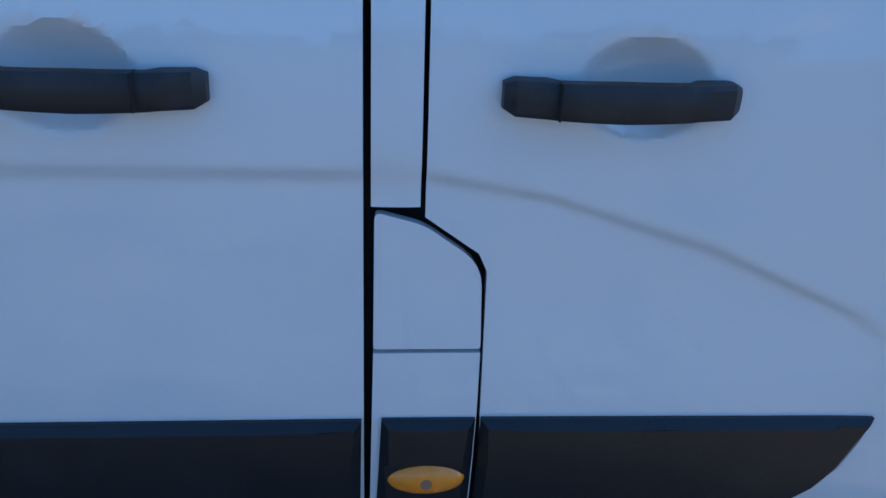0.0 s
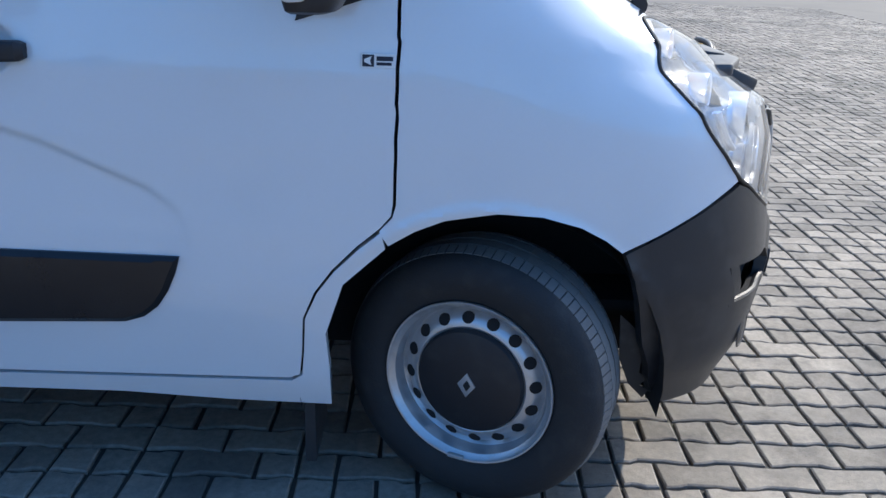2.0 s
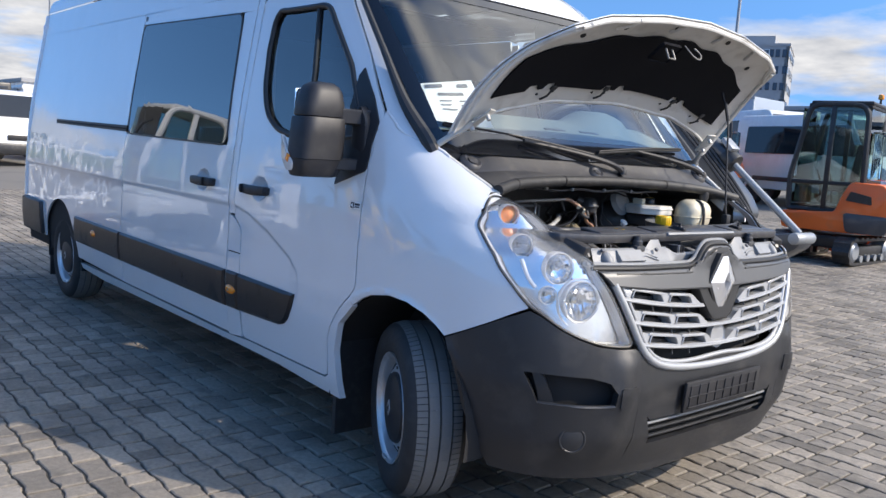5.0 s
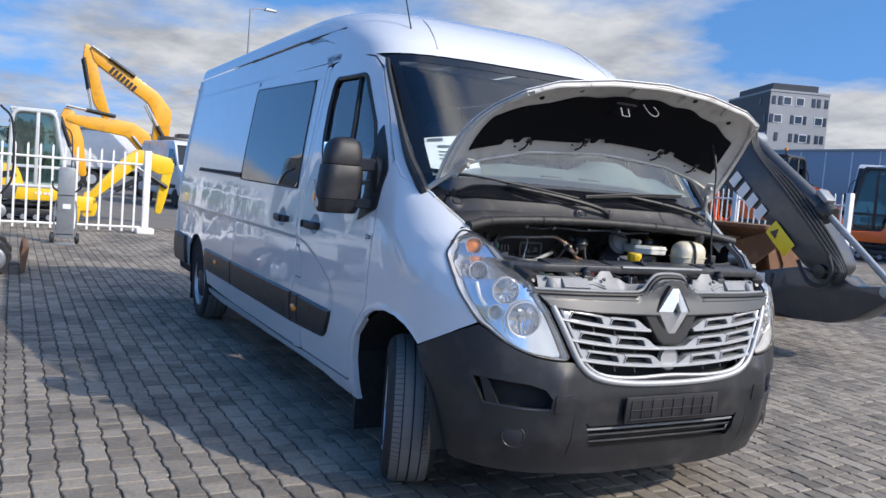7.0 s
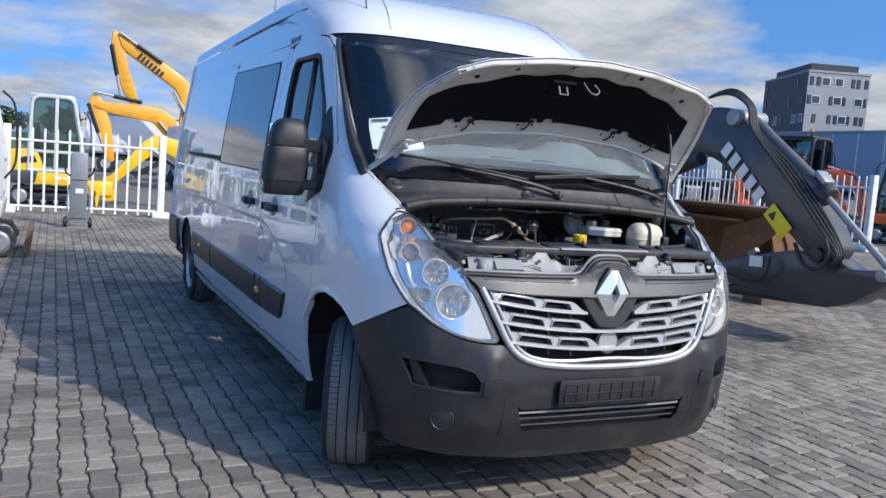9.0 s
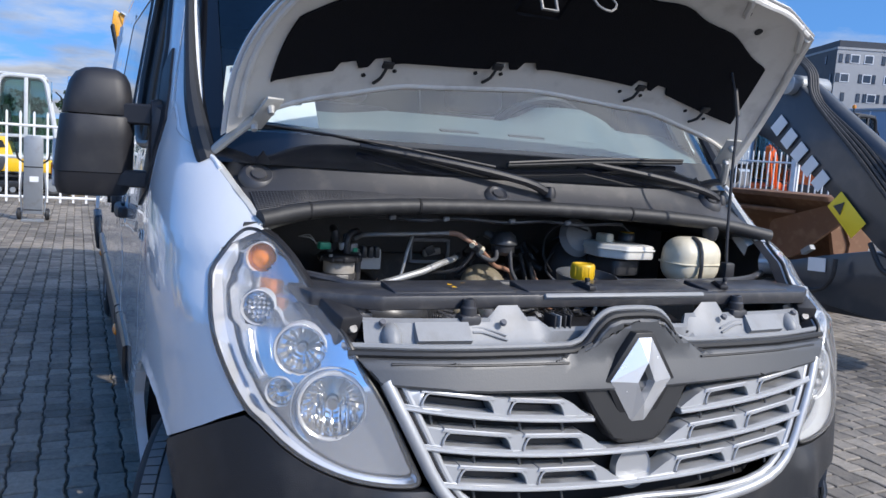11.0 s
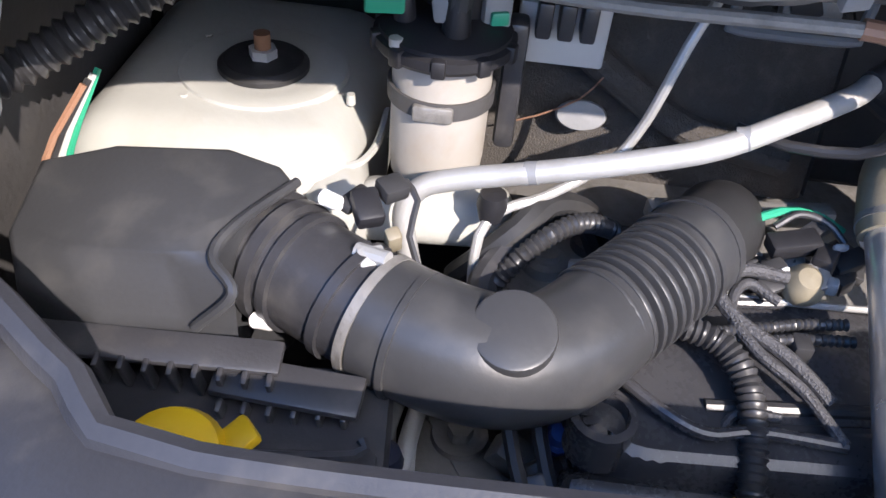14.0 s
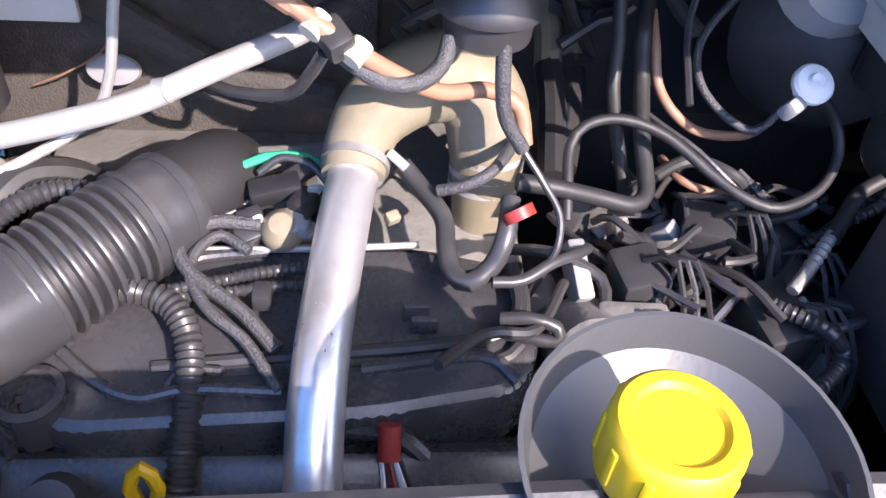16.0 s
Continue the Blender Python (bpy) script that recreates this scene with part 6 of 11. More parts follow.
part("carrier_edge", tube([(0.50, 0.12, 1.116), (0.505, 0.45, 1.118), (0.48, 0.62, 1.122), (0.42, 0.74, 1.13)], 0.010, 8), M["dust"], top)
for y0, y1 in ((-0.56, -0.25), (-0.22, 0.30), (0.33, 0.62)):
    part("carrier_pad", box((0.59, (y0 + y1) / 2, 1.118), (0.10, y1 - y0, 0.016), (0, 6, 0), 0.006), M["dust"], top)
part("label_strip", box((0.655, 0.05, 1.103), (0.012, 0.48, 0.042), (0, 52, 0), 0.003), M["slam"], top, "silvery label strip")
for k in range(8):
    part("strip_mark", box((0.6612, -0.12 + k * 0.05, 1.1055), (0.003, 0.016, 0.014), (0, 52, 0), 0.001), M["ink"] if k % 3 else M["paper"], top)
M["warn"] = mat("yellow_warning_print", (0.75, 0.42, 0.01), 0.5, vary=0.05)
for x, y in ((0.583, -0.404), (0.619, -0.408), (0.562, -0.360)):
    part("warning_mark", prism([(-0.006, -0.006), (0.006, -0.006), (0, 0.007)], 0.001, Matrix.Translation((x, y, 1.1275)) @ Matrix.Rotation(radians(90), 4, "Z")), M["warn"], top)
for y in (-0.46, -0.44, -0.30, -0.28, -0.20, -0.17):
    part("print_bar", box((0.54, y, 1.1275), (0.004, 0.016, 0.001)), M["slam"], top)
for y, a in ((-0.045, 8), (0.40, -20)):
    cl = part("carrier_latch", prism(rounded([(-0.045, 0.0), (0.045, 0.0), (0.045, 0.012), (0.0, 0.018)], 0.003, 2), 0.022, pose(0.60, y, 1.120, 0, 0, a) @ plane_xz(0.011), 0.002), M["blk"], top)
    part("latch_stud", lathe([(0.0, 0.016), (0.006, 0.015), (0.007, 0.010), (0.005, 0.006), (0.009, 0.0)], Matrix.Translation((0.625, y, 1.134)), 12), M["blk"], cl)
part("prop_socket", box((0.475, 0.548, 1.145), (0.03, 0.035, 0.05), None, 0.006), M["blk"], top)
# dark trough between carrier and slam panel, with rubber buffers
part("carrier_trough", box((0.655, 0, 1.005), (0.13, 1.30, 0.03), (0, 10, 0), 0.004), M["blk"], van)
for x_, y in ((0.622, -0.634), (0.680, -0.395), (0.680, 0.395), (0.622, 0.634)):
    bf = part("buffer", lathe([(0.020, -0.04), (0.019, 0.004), (0.015, 0.008), (0.014, 0.022), (0.008, 0.024), (0.008, 0.018), (0.0, 0.018)], Matrix.Translation((x_, y, 1.088)), 16), M["dust"], van)
    part("buffer_stem", box((x_, y, 1.055), (0.042, 0.052, 0.044), None, 0.008), M["dust"], bf)
# latch well in the middle
lw = part("latch_well", box((0.665, 0.02, 1.035), (0.10, 0.42, 0.012), (0, 14, 0), 0.003), M["blk"], van)
part("latch_plate", box((0.672, 0.03, 1.046), (0.06, 0.14, 0.008), (0, 14, 6), 0.003), M["iron"], lw)
for dy in (-0.03, 0.0, 0.035):
    part("latch_piece", box((0.672, 0.03 + dy, 1.056), (0.03, 0.014, 0.014), (0, 14, 20), 0.003), M["blk"], lw)
for k in range(4):
    part("latch_rib", box((0.69, -0.185 + k * 0.014, 1.05), (0.05, 0.004, 0.05), (0, 0, 0), 0.001), M["slam"] if k == 1 else M["blk"], lw)
# pale grey slam panel between the lamps
bm = bmesh.new()
g = []
for y in np.linspace(-0.645, 0.645, 53):
    f0 = nose_point(y, 1.006, -0.02)
    rise = 0.028 if 0.27 < abs(y) < 0.345 else 0.0
    back = 0.060 - 0.02 * abs(y)
    dipv = 0.0
    if abs(y) < 0.20:
        back = 0.030; dipv = 0.02
    g.append([bm.verts.new(p) for p in (f0, f0 + Vector((-0.012, 0, 0.004)), f0 + Vector((-0.030, 0, 0.020 - dipv)), f0 + Vector((-back * 0.9, 0, 0.055 - dipv)), f0 + Vector((-back - 0.01, 0, 0.062 + rise - dipv)), f0 + Vector((-back - 0.02, 0, 0.050 + rise - dipv)))])
for a, b in zip(g, g[1:]):
    for k in range(5):
        bm.faces.new((a[k], b[k], b[k + 1], a[k + 1]))
bmesh.ops.recalc_face_normals(bm, faces=bm.faces)
slam = part("slam_panel", bm, M["slam"], van, "pale grey plastic slam panel", smooth=30)
for sg in (-1, 1):
    for y in (0.615, 0.325):
        f0 = nose_point(sg * y, 1.006, -0.055)
        part("panel_screw", cyl(f0 + Vector((0.001, 0, 0.055)), f0 + Vector((0.006, 0, 0.0605)), 0.0085, 0.007, 12), M["ink"], slam)
    # raised flat pad, rounded bulge and twin ridges pressed into the panel
    def on_panel(y, t, up=0.0):
        f0 = nose_point(sg * y, 1.006, -0.02)
        return f0 + Vector((-0.012 - 0.042 * t, 0, 0.004 + 0.050 * t)) + Vector((0.74, 0, 0.67)) * up
    bm = bmesh.new()
    ring = [(0.535, 0.18), (0.405, 0.18), (0.405, 0.92), (0.535, 0.92)]
    lo, hi = [bm.verts.new(on_panel(y, t, -0.004)) for y, t in ring], [bm.verts.new(on_panel(0.47 + (y - 0.47) * 0.97, 0.55 + (t - 0.55) * 0.96, 0.013)) for y, t in ring]
    bm.faces.new(hi)
    for k in range(4):
        bm.faces.new((lo[k], lo[(k + 1) % 4], hi[(k + 1) % 4], hi[k]))
    bmesh.ops.recalc_face_normals(bm, faces=bm.faces)
    part("panel_pad", bm, M["slam"], slam)
    part("panel_bulge", lathe([(0.0, 0.020), (0.012, 0.0185), (0.022, 0.013), (0.029, 0.004), (0.031, -0.006)], Matrix.Translation(on_panel(0.585, 0.45)) @ frame_along(Vector((0.74, 0, 0.67))) @ Matrix.Diagonal((0.75, 1.25, 1, 1)), 28), M["slam"], slam, "", 60)
    for t in (0.62, 0.44):
        part("panel_ridge", tube([on_panel(0.395, t + 0.16, 0.001), on_panel(0.37, t + 0.14, 0.001), on_panel(0.315, t - 0.16, 0.001)], 0.0028, 8), M["slam"], slam)
    part("lamp_bracket", box((0.62, sg * 0.685, 1.045), (0.10, 0.06, 0.10), (0, 20, sg * -20), 0.01), M["blk"], slam)
    part("bracket_bolt", cyl((0.665, sg * 0.665, 1.045), (0.675, sg * 0.662, 1.05), 0.010, seg=8), M["iron"], slam)

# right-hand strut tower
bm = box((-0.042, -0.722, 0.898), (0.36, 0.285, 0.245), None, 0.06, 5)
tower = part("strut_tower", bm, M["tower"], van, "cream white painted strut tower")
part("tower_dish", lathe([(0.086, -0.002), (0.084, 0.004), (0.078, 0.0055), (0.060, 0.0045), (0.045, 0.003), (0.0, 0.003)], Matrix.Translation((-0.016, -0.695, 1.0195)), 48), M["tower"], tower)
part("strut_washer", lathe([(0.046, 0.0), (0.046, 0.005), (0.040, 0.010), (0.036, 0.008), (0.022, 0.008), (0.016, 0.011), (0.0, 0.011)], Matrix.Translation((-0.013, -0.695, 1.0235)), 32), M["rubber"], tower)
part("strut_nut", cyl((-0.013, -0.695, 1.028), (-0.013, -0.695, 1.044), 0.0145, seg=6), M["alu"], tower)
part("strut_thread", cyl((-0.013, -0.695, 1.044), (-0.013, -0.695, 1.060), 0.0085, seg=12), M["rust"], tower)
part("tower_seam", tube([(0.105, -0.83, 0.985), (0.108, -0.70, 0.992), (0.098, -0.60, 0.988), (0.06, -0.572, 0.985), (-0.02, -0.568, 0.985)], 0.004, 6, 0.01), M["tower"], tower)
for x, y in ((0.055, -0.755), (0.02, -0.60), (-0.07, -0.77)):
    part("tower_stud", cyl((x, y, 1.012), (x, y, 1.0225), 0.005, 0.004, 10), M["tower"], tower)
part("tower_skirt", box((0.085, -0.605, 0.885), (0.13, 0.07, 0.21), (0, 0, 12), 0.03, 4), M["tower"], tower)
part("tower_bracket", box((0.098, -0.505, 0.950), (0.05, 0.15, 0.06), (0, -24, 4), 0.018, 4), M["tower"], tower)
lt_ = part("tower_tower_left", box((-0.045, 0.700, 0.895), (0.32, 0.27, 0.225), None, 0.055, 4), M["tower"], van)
# corrugated loom conduit and tape by the wing
part("conduit", tube([(0.20, -0.852, 1.098), (0.175, -0.835, 1.102), (0.155, -0.805, 1.118), (0.135, -0.770, 1.138), (0.11, -0.735, 1.155), (0.08, -0.70, 1.17)], 0.0155, 14, 0.002, ribs=0.0022, rib_len=0.0105), M["wire"], van, "black corrugated conduit")
part("conduit_bracket", prism([(0.15, 1.14), (0.22, 1.145), (0.215, 1.128), (0.20, 1.06), (0.185, 1.07), (0.17, 1.12)], 0.004, plane_xz(-0.85)), M["white_in"], van)
for k, m_ in enumerate(("green", "white_in", "wire", "copper")):
    part("loom_wire", tube([(0.09 + 0.01 * k, -0.815, 1.06), (0.13 + 0.008 * k, -0.835 - 0.004 * k, 1.00), (0.15 + 0.006 * k, -0.845, 0.94)], 0.0035, 6), M[m_], van)

# fuel filter
flt = part("fuel_filter", lathe([(0.0, -0.150), (0.036, -0.148), (0.043, -0.135), (0.045, -0.115), (0.0455, 0.0)], Matrix.Translation((0.058, -0.510, 1.112)), 40), M["filter"], van, "off-white fuel filter can with black head")
head = part("filter_head", lathe([(0.046, -0.010), (0.060, -0.008), (0.063, -0.004), (0.063, 0.004), (0.058, 0.006), (0.058, 0.010), (0.052, 0.013), (0.030, 0.018), (0.0, 0.019)], Matrix.Translation((0.058, -0.510, 1.114)), 40), M["blk"], flt, "oily black filter head")
for k in range(10):
    t = 2 * math.pi * k / 10
    part("head_lug", box((0.058 + 0.061 * math.cos(t), -0.510 + 0.061 * math.sin(t), 1.113), (0.010, 0.012, 0.016), (0, 0, math.degrees(t)), 0.002), M["blk"], head)
part("head_screw", cyl((0.100, -0.548, 1.120), (0.100, -0.548, 1.127), 0.006, seg=12), M["alu"], head)
part("grey_connector", box((0.050, -0.470, 1.140), (0.022, 0.026, 0.030), (0, 0, 20), 0.004), M["slam"], head)
part("grey_connector", box((0.082, -0.508, 1.150), (0.020, 0.024, 0.022), (10, 0, -10), 0.004), M["slam"], head)
part("connector_seal", box((0.062, -0.465, 1.136), (0.006, 0.016, 0.012), (0, 0, 20), 0.002), M["green"], head)
part("filter_strap", lathe([(0.0462, -0.008), (0.0490, -0.008), (0.0490, 0.008), (0.0462, 0.008)], Matrix.Translation((0.058, -0.510, 1.064)), 40, True), M["bay"], flt)
part("strap_buckle", box((0.105, -0.513, 1.062), (0.008, 0.036, 0.016), None, 0.003), M["iron"], flt)
for p0, p1, r in (((0.07, -0.545, 1.13), (0.07, -0.545, 1.155), 0.010), ((0.085, -0.50, 1.125), (0.085, -0.50, 1.165), 0.013), ((0.05, -0.49, 1.125), (0.05, -0.49, 1.18), 0.012), ((0.03, -0.52, 1.125), (0.03, -0.52, 1.17), 0.013)):
    part("filter_union", cyl(p0, p1, r, r * 0.8, 14, 0.002), M["blk"], flt)
part("filter_elbow", tube([(0.085, -0.50, 1.15), (0.085, -0.495, 1.178), (0.07, -0.475, 1.188), (0.04, -0.455, 1.186)], 0.011, 10), M["hosegrey"], flt)
part("filter_elbow", tube([(0.05, -0.52, 1.16), (0.052, -0.525, 1.185), (0.03, -0.525, 1.195)], 0.012, 10), M["hosegrey"], flt)
part("filter_bracket", box((0.03, -0.447, 1.06), (0.03, 0.02, 0.13), None, 0.006), M["dust"], flt)
part("green_connector", box((0.075, -0.562, 1.149), (0.022, 0.034, 0.020), (0, 0, 10), 0.003), M["green"], flt)
for k in range(4):
    part("plug_wire", tube([(0.072, -0.578 - 0.002 * k, 1.152), (0.06, -0.60, 1.165 + 0.004 * k), (0.05, -0.63, 1.17)], 0.0016, 5), M["white_in"] if k % 2 else M["wire"], flt)
for y in (-0.425, -0.405, -0.385):
    part("plug_block", box((0.02, y, 1.125), (0.03, 0.014, 0.034), None, 0.003), M["wire"], van)
part("plug_bracket", box((0.0, -0.405, 1.10), (0.01, 0.085, 0.06), None, 0.003), M["white_in"], van)

# air box with its snorkel body
# the filter box stands close under the bonnet
lid_edge = [(0.146, -0.862, 0.995), (0.121, -0.800, 1.004), (0.109, -0.700, 1.006), (0.119, -0.650, 1.000), (0.137, -0.632, 0.994), (0.214, -0.664, 1.002), (0.250, -0.672, 0.996), (0.276, -0.650, 0.985), (0.282, -0.682, 0.948), (0.288, -0.760, 0.946), (0.262, -0.838, 0.952), (0.225, -0.858, 0.975)]
crease = [(0.246, -0.800, 0.984), (0.249, -0.708, 0.988)]
bm = bmesh.new()
e_ = [bm.verts.new(p) for p in lid_edge]
c_ = [bm.verts.new(p) for p in crease]
u_ = [bm.verts.new((x, y, 0.80)) for x, y, z in lid_edge]
bm.faces.new(e_[:7] + [c_[1], c_[0], e_[11]])
bm.faces.new((c_[0], c_[1], e_[8], e_[9]))
bm.faces.new((c_[1], e_[6], e_[7], e_[8]))
bm.faces.new((e_[11], c_[0], e_[9], e_[10]))
for k in range(12):
    bm.faces.new((e_[k], e_[(k + 1) % 12], u_[(k + 1) % 12], u_[k]))
bmesh.ops.recalc_face_normals(bm, faces=bm.faces)
bmesh.ops.bevel(bm, geom=[e for e in bm.edges if min(v.co.z for v in e.verts) > 0.9], offset=0.008, segments=3, profile=0.5, affect="EDGES")
airbox = part("air_box", bm, M["hosegrey"], van, "grey-black air filter box", smooth=50)
airbox.scale, airbox.location = (0.868, 0.868, 0.868), (0.0924, -0.0594, 0.1888)
part("lid_rim", tube([Vector(p) + Vector((0.004, 0.002, 0.003)) for p in lid_edge[4:9]], 0.0048, 8, 0.006), M["hosegrey"], airbox)
part("box_front", box((0.345, -0.665, 0.815), (0.16, 0.30, 0.17), (0, 6, 4), 0.012), M["dust"], airbox)
part("box_lip", box((0.300, -0.715, 0.938), (0.030, 0.215, 0.008), (0, 14, 2), 0.003), M["dust"], airbox)
part("box_lip", box((0.312, -0.600, 0.925), (0.036, 0.120, 0.010), (0, 14, -4), 0.003), M["dust"], airbox)
for k in range(11):
    part("box_fin", box((0.312, -0.808 + k * 0.0195, 0.914), (0.012, 0.005, 0.052), (0, 16, 3), 0.0015), M["dust"], airbox)
for k in range(6):
    part("box_fin", box((0.326 - 0.001 * k, -0.650 + k * 0.0195, 0.896), (0.012, 0.005, 0.046), (0, 16, -3), 0.0015), M["dust"], airbox)
part("box_shelf", box((0.385, -0.640, 0.893), (0.060, 0.24, 0.010), (0, 8, 5), 0.004), M["dust"], airbox)
part("shelf_edge", tube([(0.362, -0.755, 0.905), (0.366, -0.64, 0.905), (0.356, -0.540, 0.908), (0.344, -0.536, 0.912)], 0.0045, 6, 0.01), M["dust"], airbox)
# intake pipe: meter housing, clamp, elbow, ribbed hose and rubber end
intake = part("intake_pipe", tube([(0.235, -0.640, 1.005), (0.255, -0.606, 1.006), (0.278, -0.565, 1.004), (0.296, -0.530, 1.002)], 0.0455, 28, 0.01), M["dust"], van, "black air intake pipe")
for p0, p1, r in (((0.240, -0.632, 1.005), (0.245, -0.624, 1.005), 0.0525), ((0.2525, -0.611, 1.006), (0.2575, -0.602, 1.006), 0.0515), ((0.262, -0.594, 1.006), (0.266, -0.587, 1.006), 0.0495), ((0.284, -0.553, 1.004), (0.288, -0.546, 1.003), 0.049)):
    part("pipe_rib", cyl(p0, p1, r, seg=32), M["dust"], intake)
for c in ((0.301, -0.617, 0.985), (0.237, -0.577, 1.057)):
    part("meter_screw", cyl(Vector(c) + Vector((-0.006, 0.006, -0.006)), Vector(c) + Vector((0.004, -0.002, 0.006)), 0.0062, seg=12), M["paper"], intake)
part("meter_plug", box((0.236, -0.548, 1.054), (0.030, 0.022, 0.016), (0, 20, 25), 0.004), M["blk"], intake)
part("meter_plug", box((0.216, -0.532, 1.060), (0.020, 0.022, 0.014), (0, 10, 40), 0.003), M["wire"], intake)
part("meter_plug", box((0.222, -0.560, 1.050), (0.014, 0.030, 0.010), (0, 10, 60), 0.003), M["wire"], intake)
part("plug_wire", tube([(0.206, -0.524, 1.062), (0.215, -0.512, 1.05), (0.235, -0.515, 1.03), (0.25, -0.50, 1.0)], 0.003, 6), M["wire"], intake)
part("plug_tape", box((0.255, -0.525, 1.042), (0.012, 0.012, 0.022), (10, 20, 30), 0.003), M["beige"], intake)
part("hose_clamp", cyl((0.2950, -0.533, 1.002), (0.2984, -0.5262, 1.0014), 0.0497, seg=40), M["iron"], intake, "bright worm-drive hose clamp")
part("clamp_screw", cyl((0.278, -0.548, 1.047), (0.288, -0.524, 1.050), 0.0068, seg=10), M["alu"], intake)
part("clamp_housing", box((0.284, -0.537, 1.046), (0.016, 0.020, 0.012), (0, 20, 25), 0.002), M["alu"], intake)
part("elbow_bead", cyl((0.309, -0.504, 1.0), (0.311, -0.499, 1.0), 0.0502, seg=36), M["hosegrey"], intake)
el = part("intake_elbow", tube([(0.298, -0.527, 1.002), (0.310, -0.498, 1.000), (0.319, -0.462, 0.997), (0.317, -0.428, 0.993), (0.300, -0.396, 0.990), (0.272, -0.370, 0.988), (0.255, -0.357, 0.988)], 0.0485, 28, 0.01, [0.0485, 0.049, 0.049, 0.0475, 0.047, 0.0465]), M["hosegrey"], intake, "grey rubber intake elbow")
part("elbow_pad", cyl((0.320, -0.432, 1.012), (0.3325, -0.432, 1.0430), 0.0320, 0.0300, 40, 0.003), M["hosegrey"], el)
rh = part("ribbed_hose", tube([(0.262, -0.364, 0.988), (0.238, -0.341, 0.989), (0.215, -0.321, 0.990), (0.186, -0.297, 0.990)], 0.0390, 28, 0.006), M["blk"], intake, "ribbed grey rubber hose")
line = curve_points([Vector((0.262, -0.364, 0.988)), Vector((0.238, -0.341, 0.989)), Vector((0.215, -0.321, 0.990)), Vector((0.188, -0.298, 0.990))], 0.0011)
step = len(line) // 9
for k in range(9):
    a, b = line[k * step], line[min(k * step + int(step * 0.56), len(line) - 1)]
    part("hose_rib", cyl(a, b, 0.0478, 0.0478, 36, 0.0018), M["hosegrey"], rh)
part("hose_cuff", tube([(0.192, -0.302, 0.990), (0.172, -0.286, 0.989), (0.150, -0.270, 0.987)], 0.0445, 28, 0.006, [0.0465, 0.0450, 0.0470, 0.0450]), M["hosegrey"], intake)
part("hose_clamp", cyl((0.160, -0.278, 0.988), (0.153, -0.272, 0.987), 0.0478, seg=36), M["hosegrey"], intake)
part("cuff_bead", cyl((0.184, -0.296, 0.990), (0.180, -0.2925, 0.990), 0.0482, seg=36), M["hosegrey"], intake)
part("rubber_elbow", tube([(0.152, -0.272, 0.987), (0.122, -0.250, 0.984), (0.092, -0.238, 0.970), (0.072, -0.236, 0.940), (0.066, -0.240, 0.89), (0.066, -0.245, 0.82)], 0.0425, 26, 0.008), M["rubber"], intake, "black rubber elbow")

# aluminium pipes
ac = part("aluminium_pipe", tube([(0.070, -0.148, 1.118), (0.088, -0.165, 1.115), (0.128, -0.225, 1.106), (0.155, -0.285, 1.090), (0.163, -0.35, 1.073), (0.162, -0.424, 1.052), (0.158, -0.485, 1.034), (0.160, -0.515, 1.022), (0.168, -0.527, 1.00), (0.176, -0.520, 0.96), (0.184, -0.505, 0.90), (0.19, -0.50, 0.80)], 0.0098, 16, 0.008), M["alu"], van, "dull aluminium air conditioning pipe")
for y, x, z in ((-0.262, 0.146, 1.097), (-0.424, 0.162, 1.052)):
    part("pipe_band", tube([(x - 0.001, y - 0.005, z - 0.0015), (x + 0.001, y + 0.005, z + 0.0015)], 0.0101, 16), M["slam"], ac)
part("pipe_end_block", tube([(0.068, -0.146, 1.118), (0.052, -0.128, 1.122)], 0.0115, 12), M["dust"], ac)
part("thin_pipe", tube([(0.02, -0.27, 1.180), (0.055, -0.288, 1.172), (0.072, -0.305, 1.140), (0.075, -0.325, 1.06), (0.085, -0.35, 1.02), (0.12, -0.405, 1.0), (0.135, -0.435, 0.995), (0.15, -0.455, 0.985), (0.165, -0.462, 0.96), (0.175, -0.458, 0.88)], 0.0048, 10, 0.01), M["alu"], van, "thin aluminium pipe")
part("pipe_cap", lathe([(0.0, 0.014), (0.012, 0.012), (0.014, 0.0), (0.010, -0.016)], Matrix.Translation((0.142, -0.452, 1.0)), 14), M["blk"], van)
part("heater_pipe", tube([(0.090, -0.475, 1.172), (0.110, -0.462, 1.184), (0.130, -0.43, 1.190), (0.145, -0.36, 1.194), (0.152, -0.28, 1.198), (0.160, -0.21, 1.202), (0.163, -0.186, 1.200)], 0.0060, 10, 0.015), M["iron"], van, "long steel pipe along the plenum")
part("heater_sleeve", tube([(0.158, -0.215, 1.202), (0.163, -0.188, 1.200), (0.170, -0.158, 1.184)], 0.0078, 10, 0.01), M["copper"], van)
pw = part("panel_window", tube([(-0.10, -0.215, 1.150), (-0.10, -0.105, 1.150), (-0.10, -0.095, 1.140), (-0.10, -0.095, 1.090), (-0.10, -0.105, 1.080), (-0.10, -0.215, 1.080), (-0.10, -0.225, 1.090), (-0.10, -0.225, 1.140), (-0.10, -0.215, 1.150)], 0.006, 8, 0.02), M["slam"], van)
part("window_latch", box((-0.095, -0.155, 1.112), (0.02, 0.06, 0.022), (10, 0, 0), 0.004), M["iron"], pw)
part("window_latch", box((-0.085, -0.165, 1.120), (0.012, 0.03, 0.03), (25, 0, 0), 0.003), M["wire"], pw)
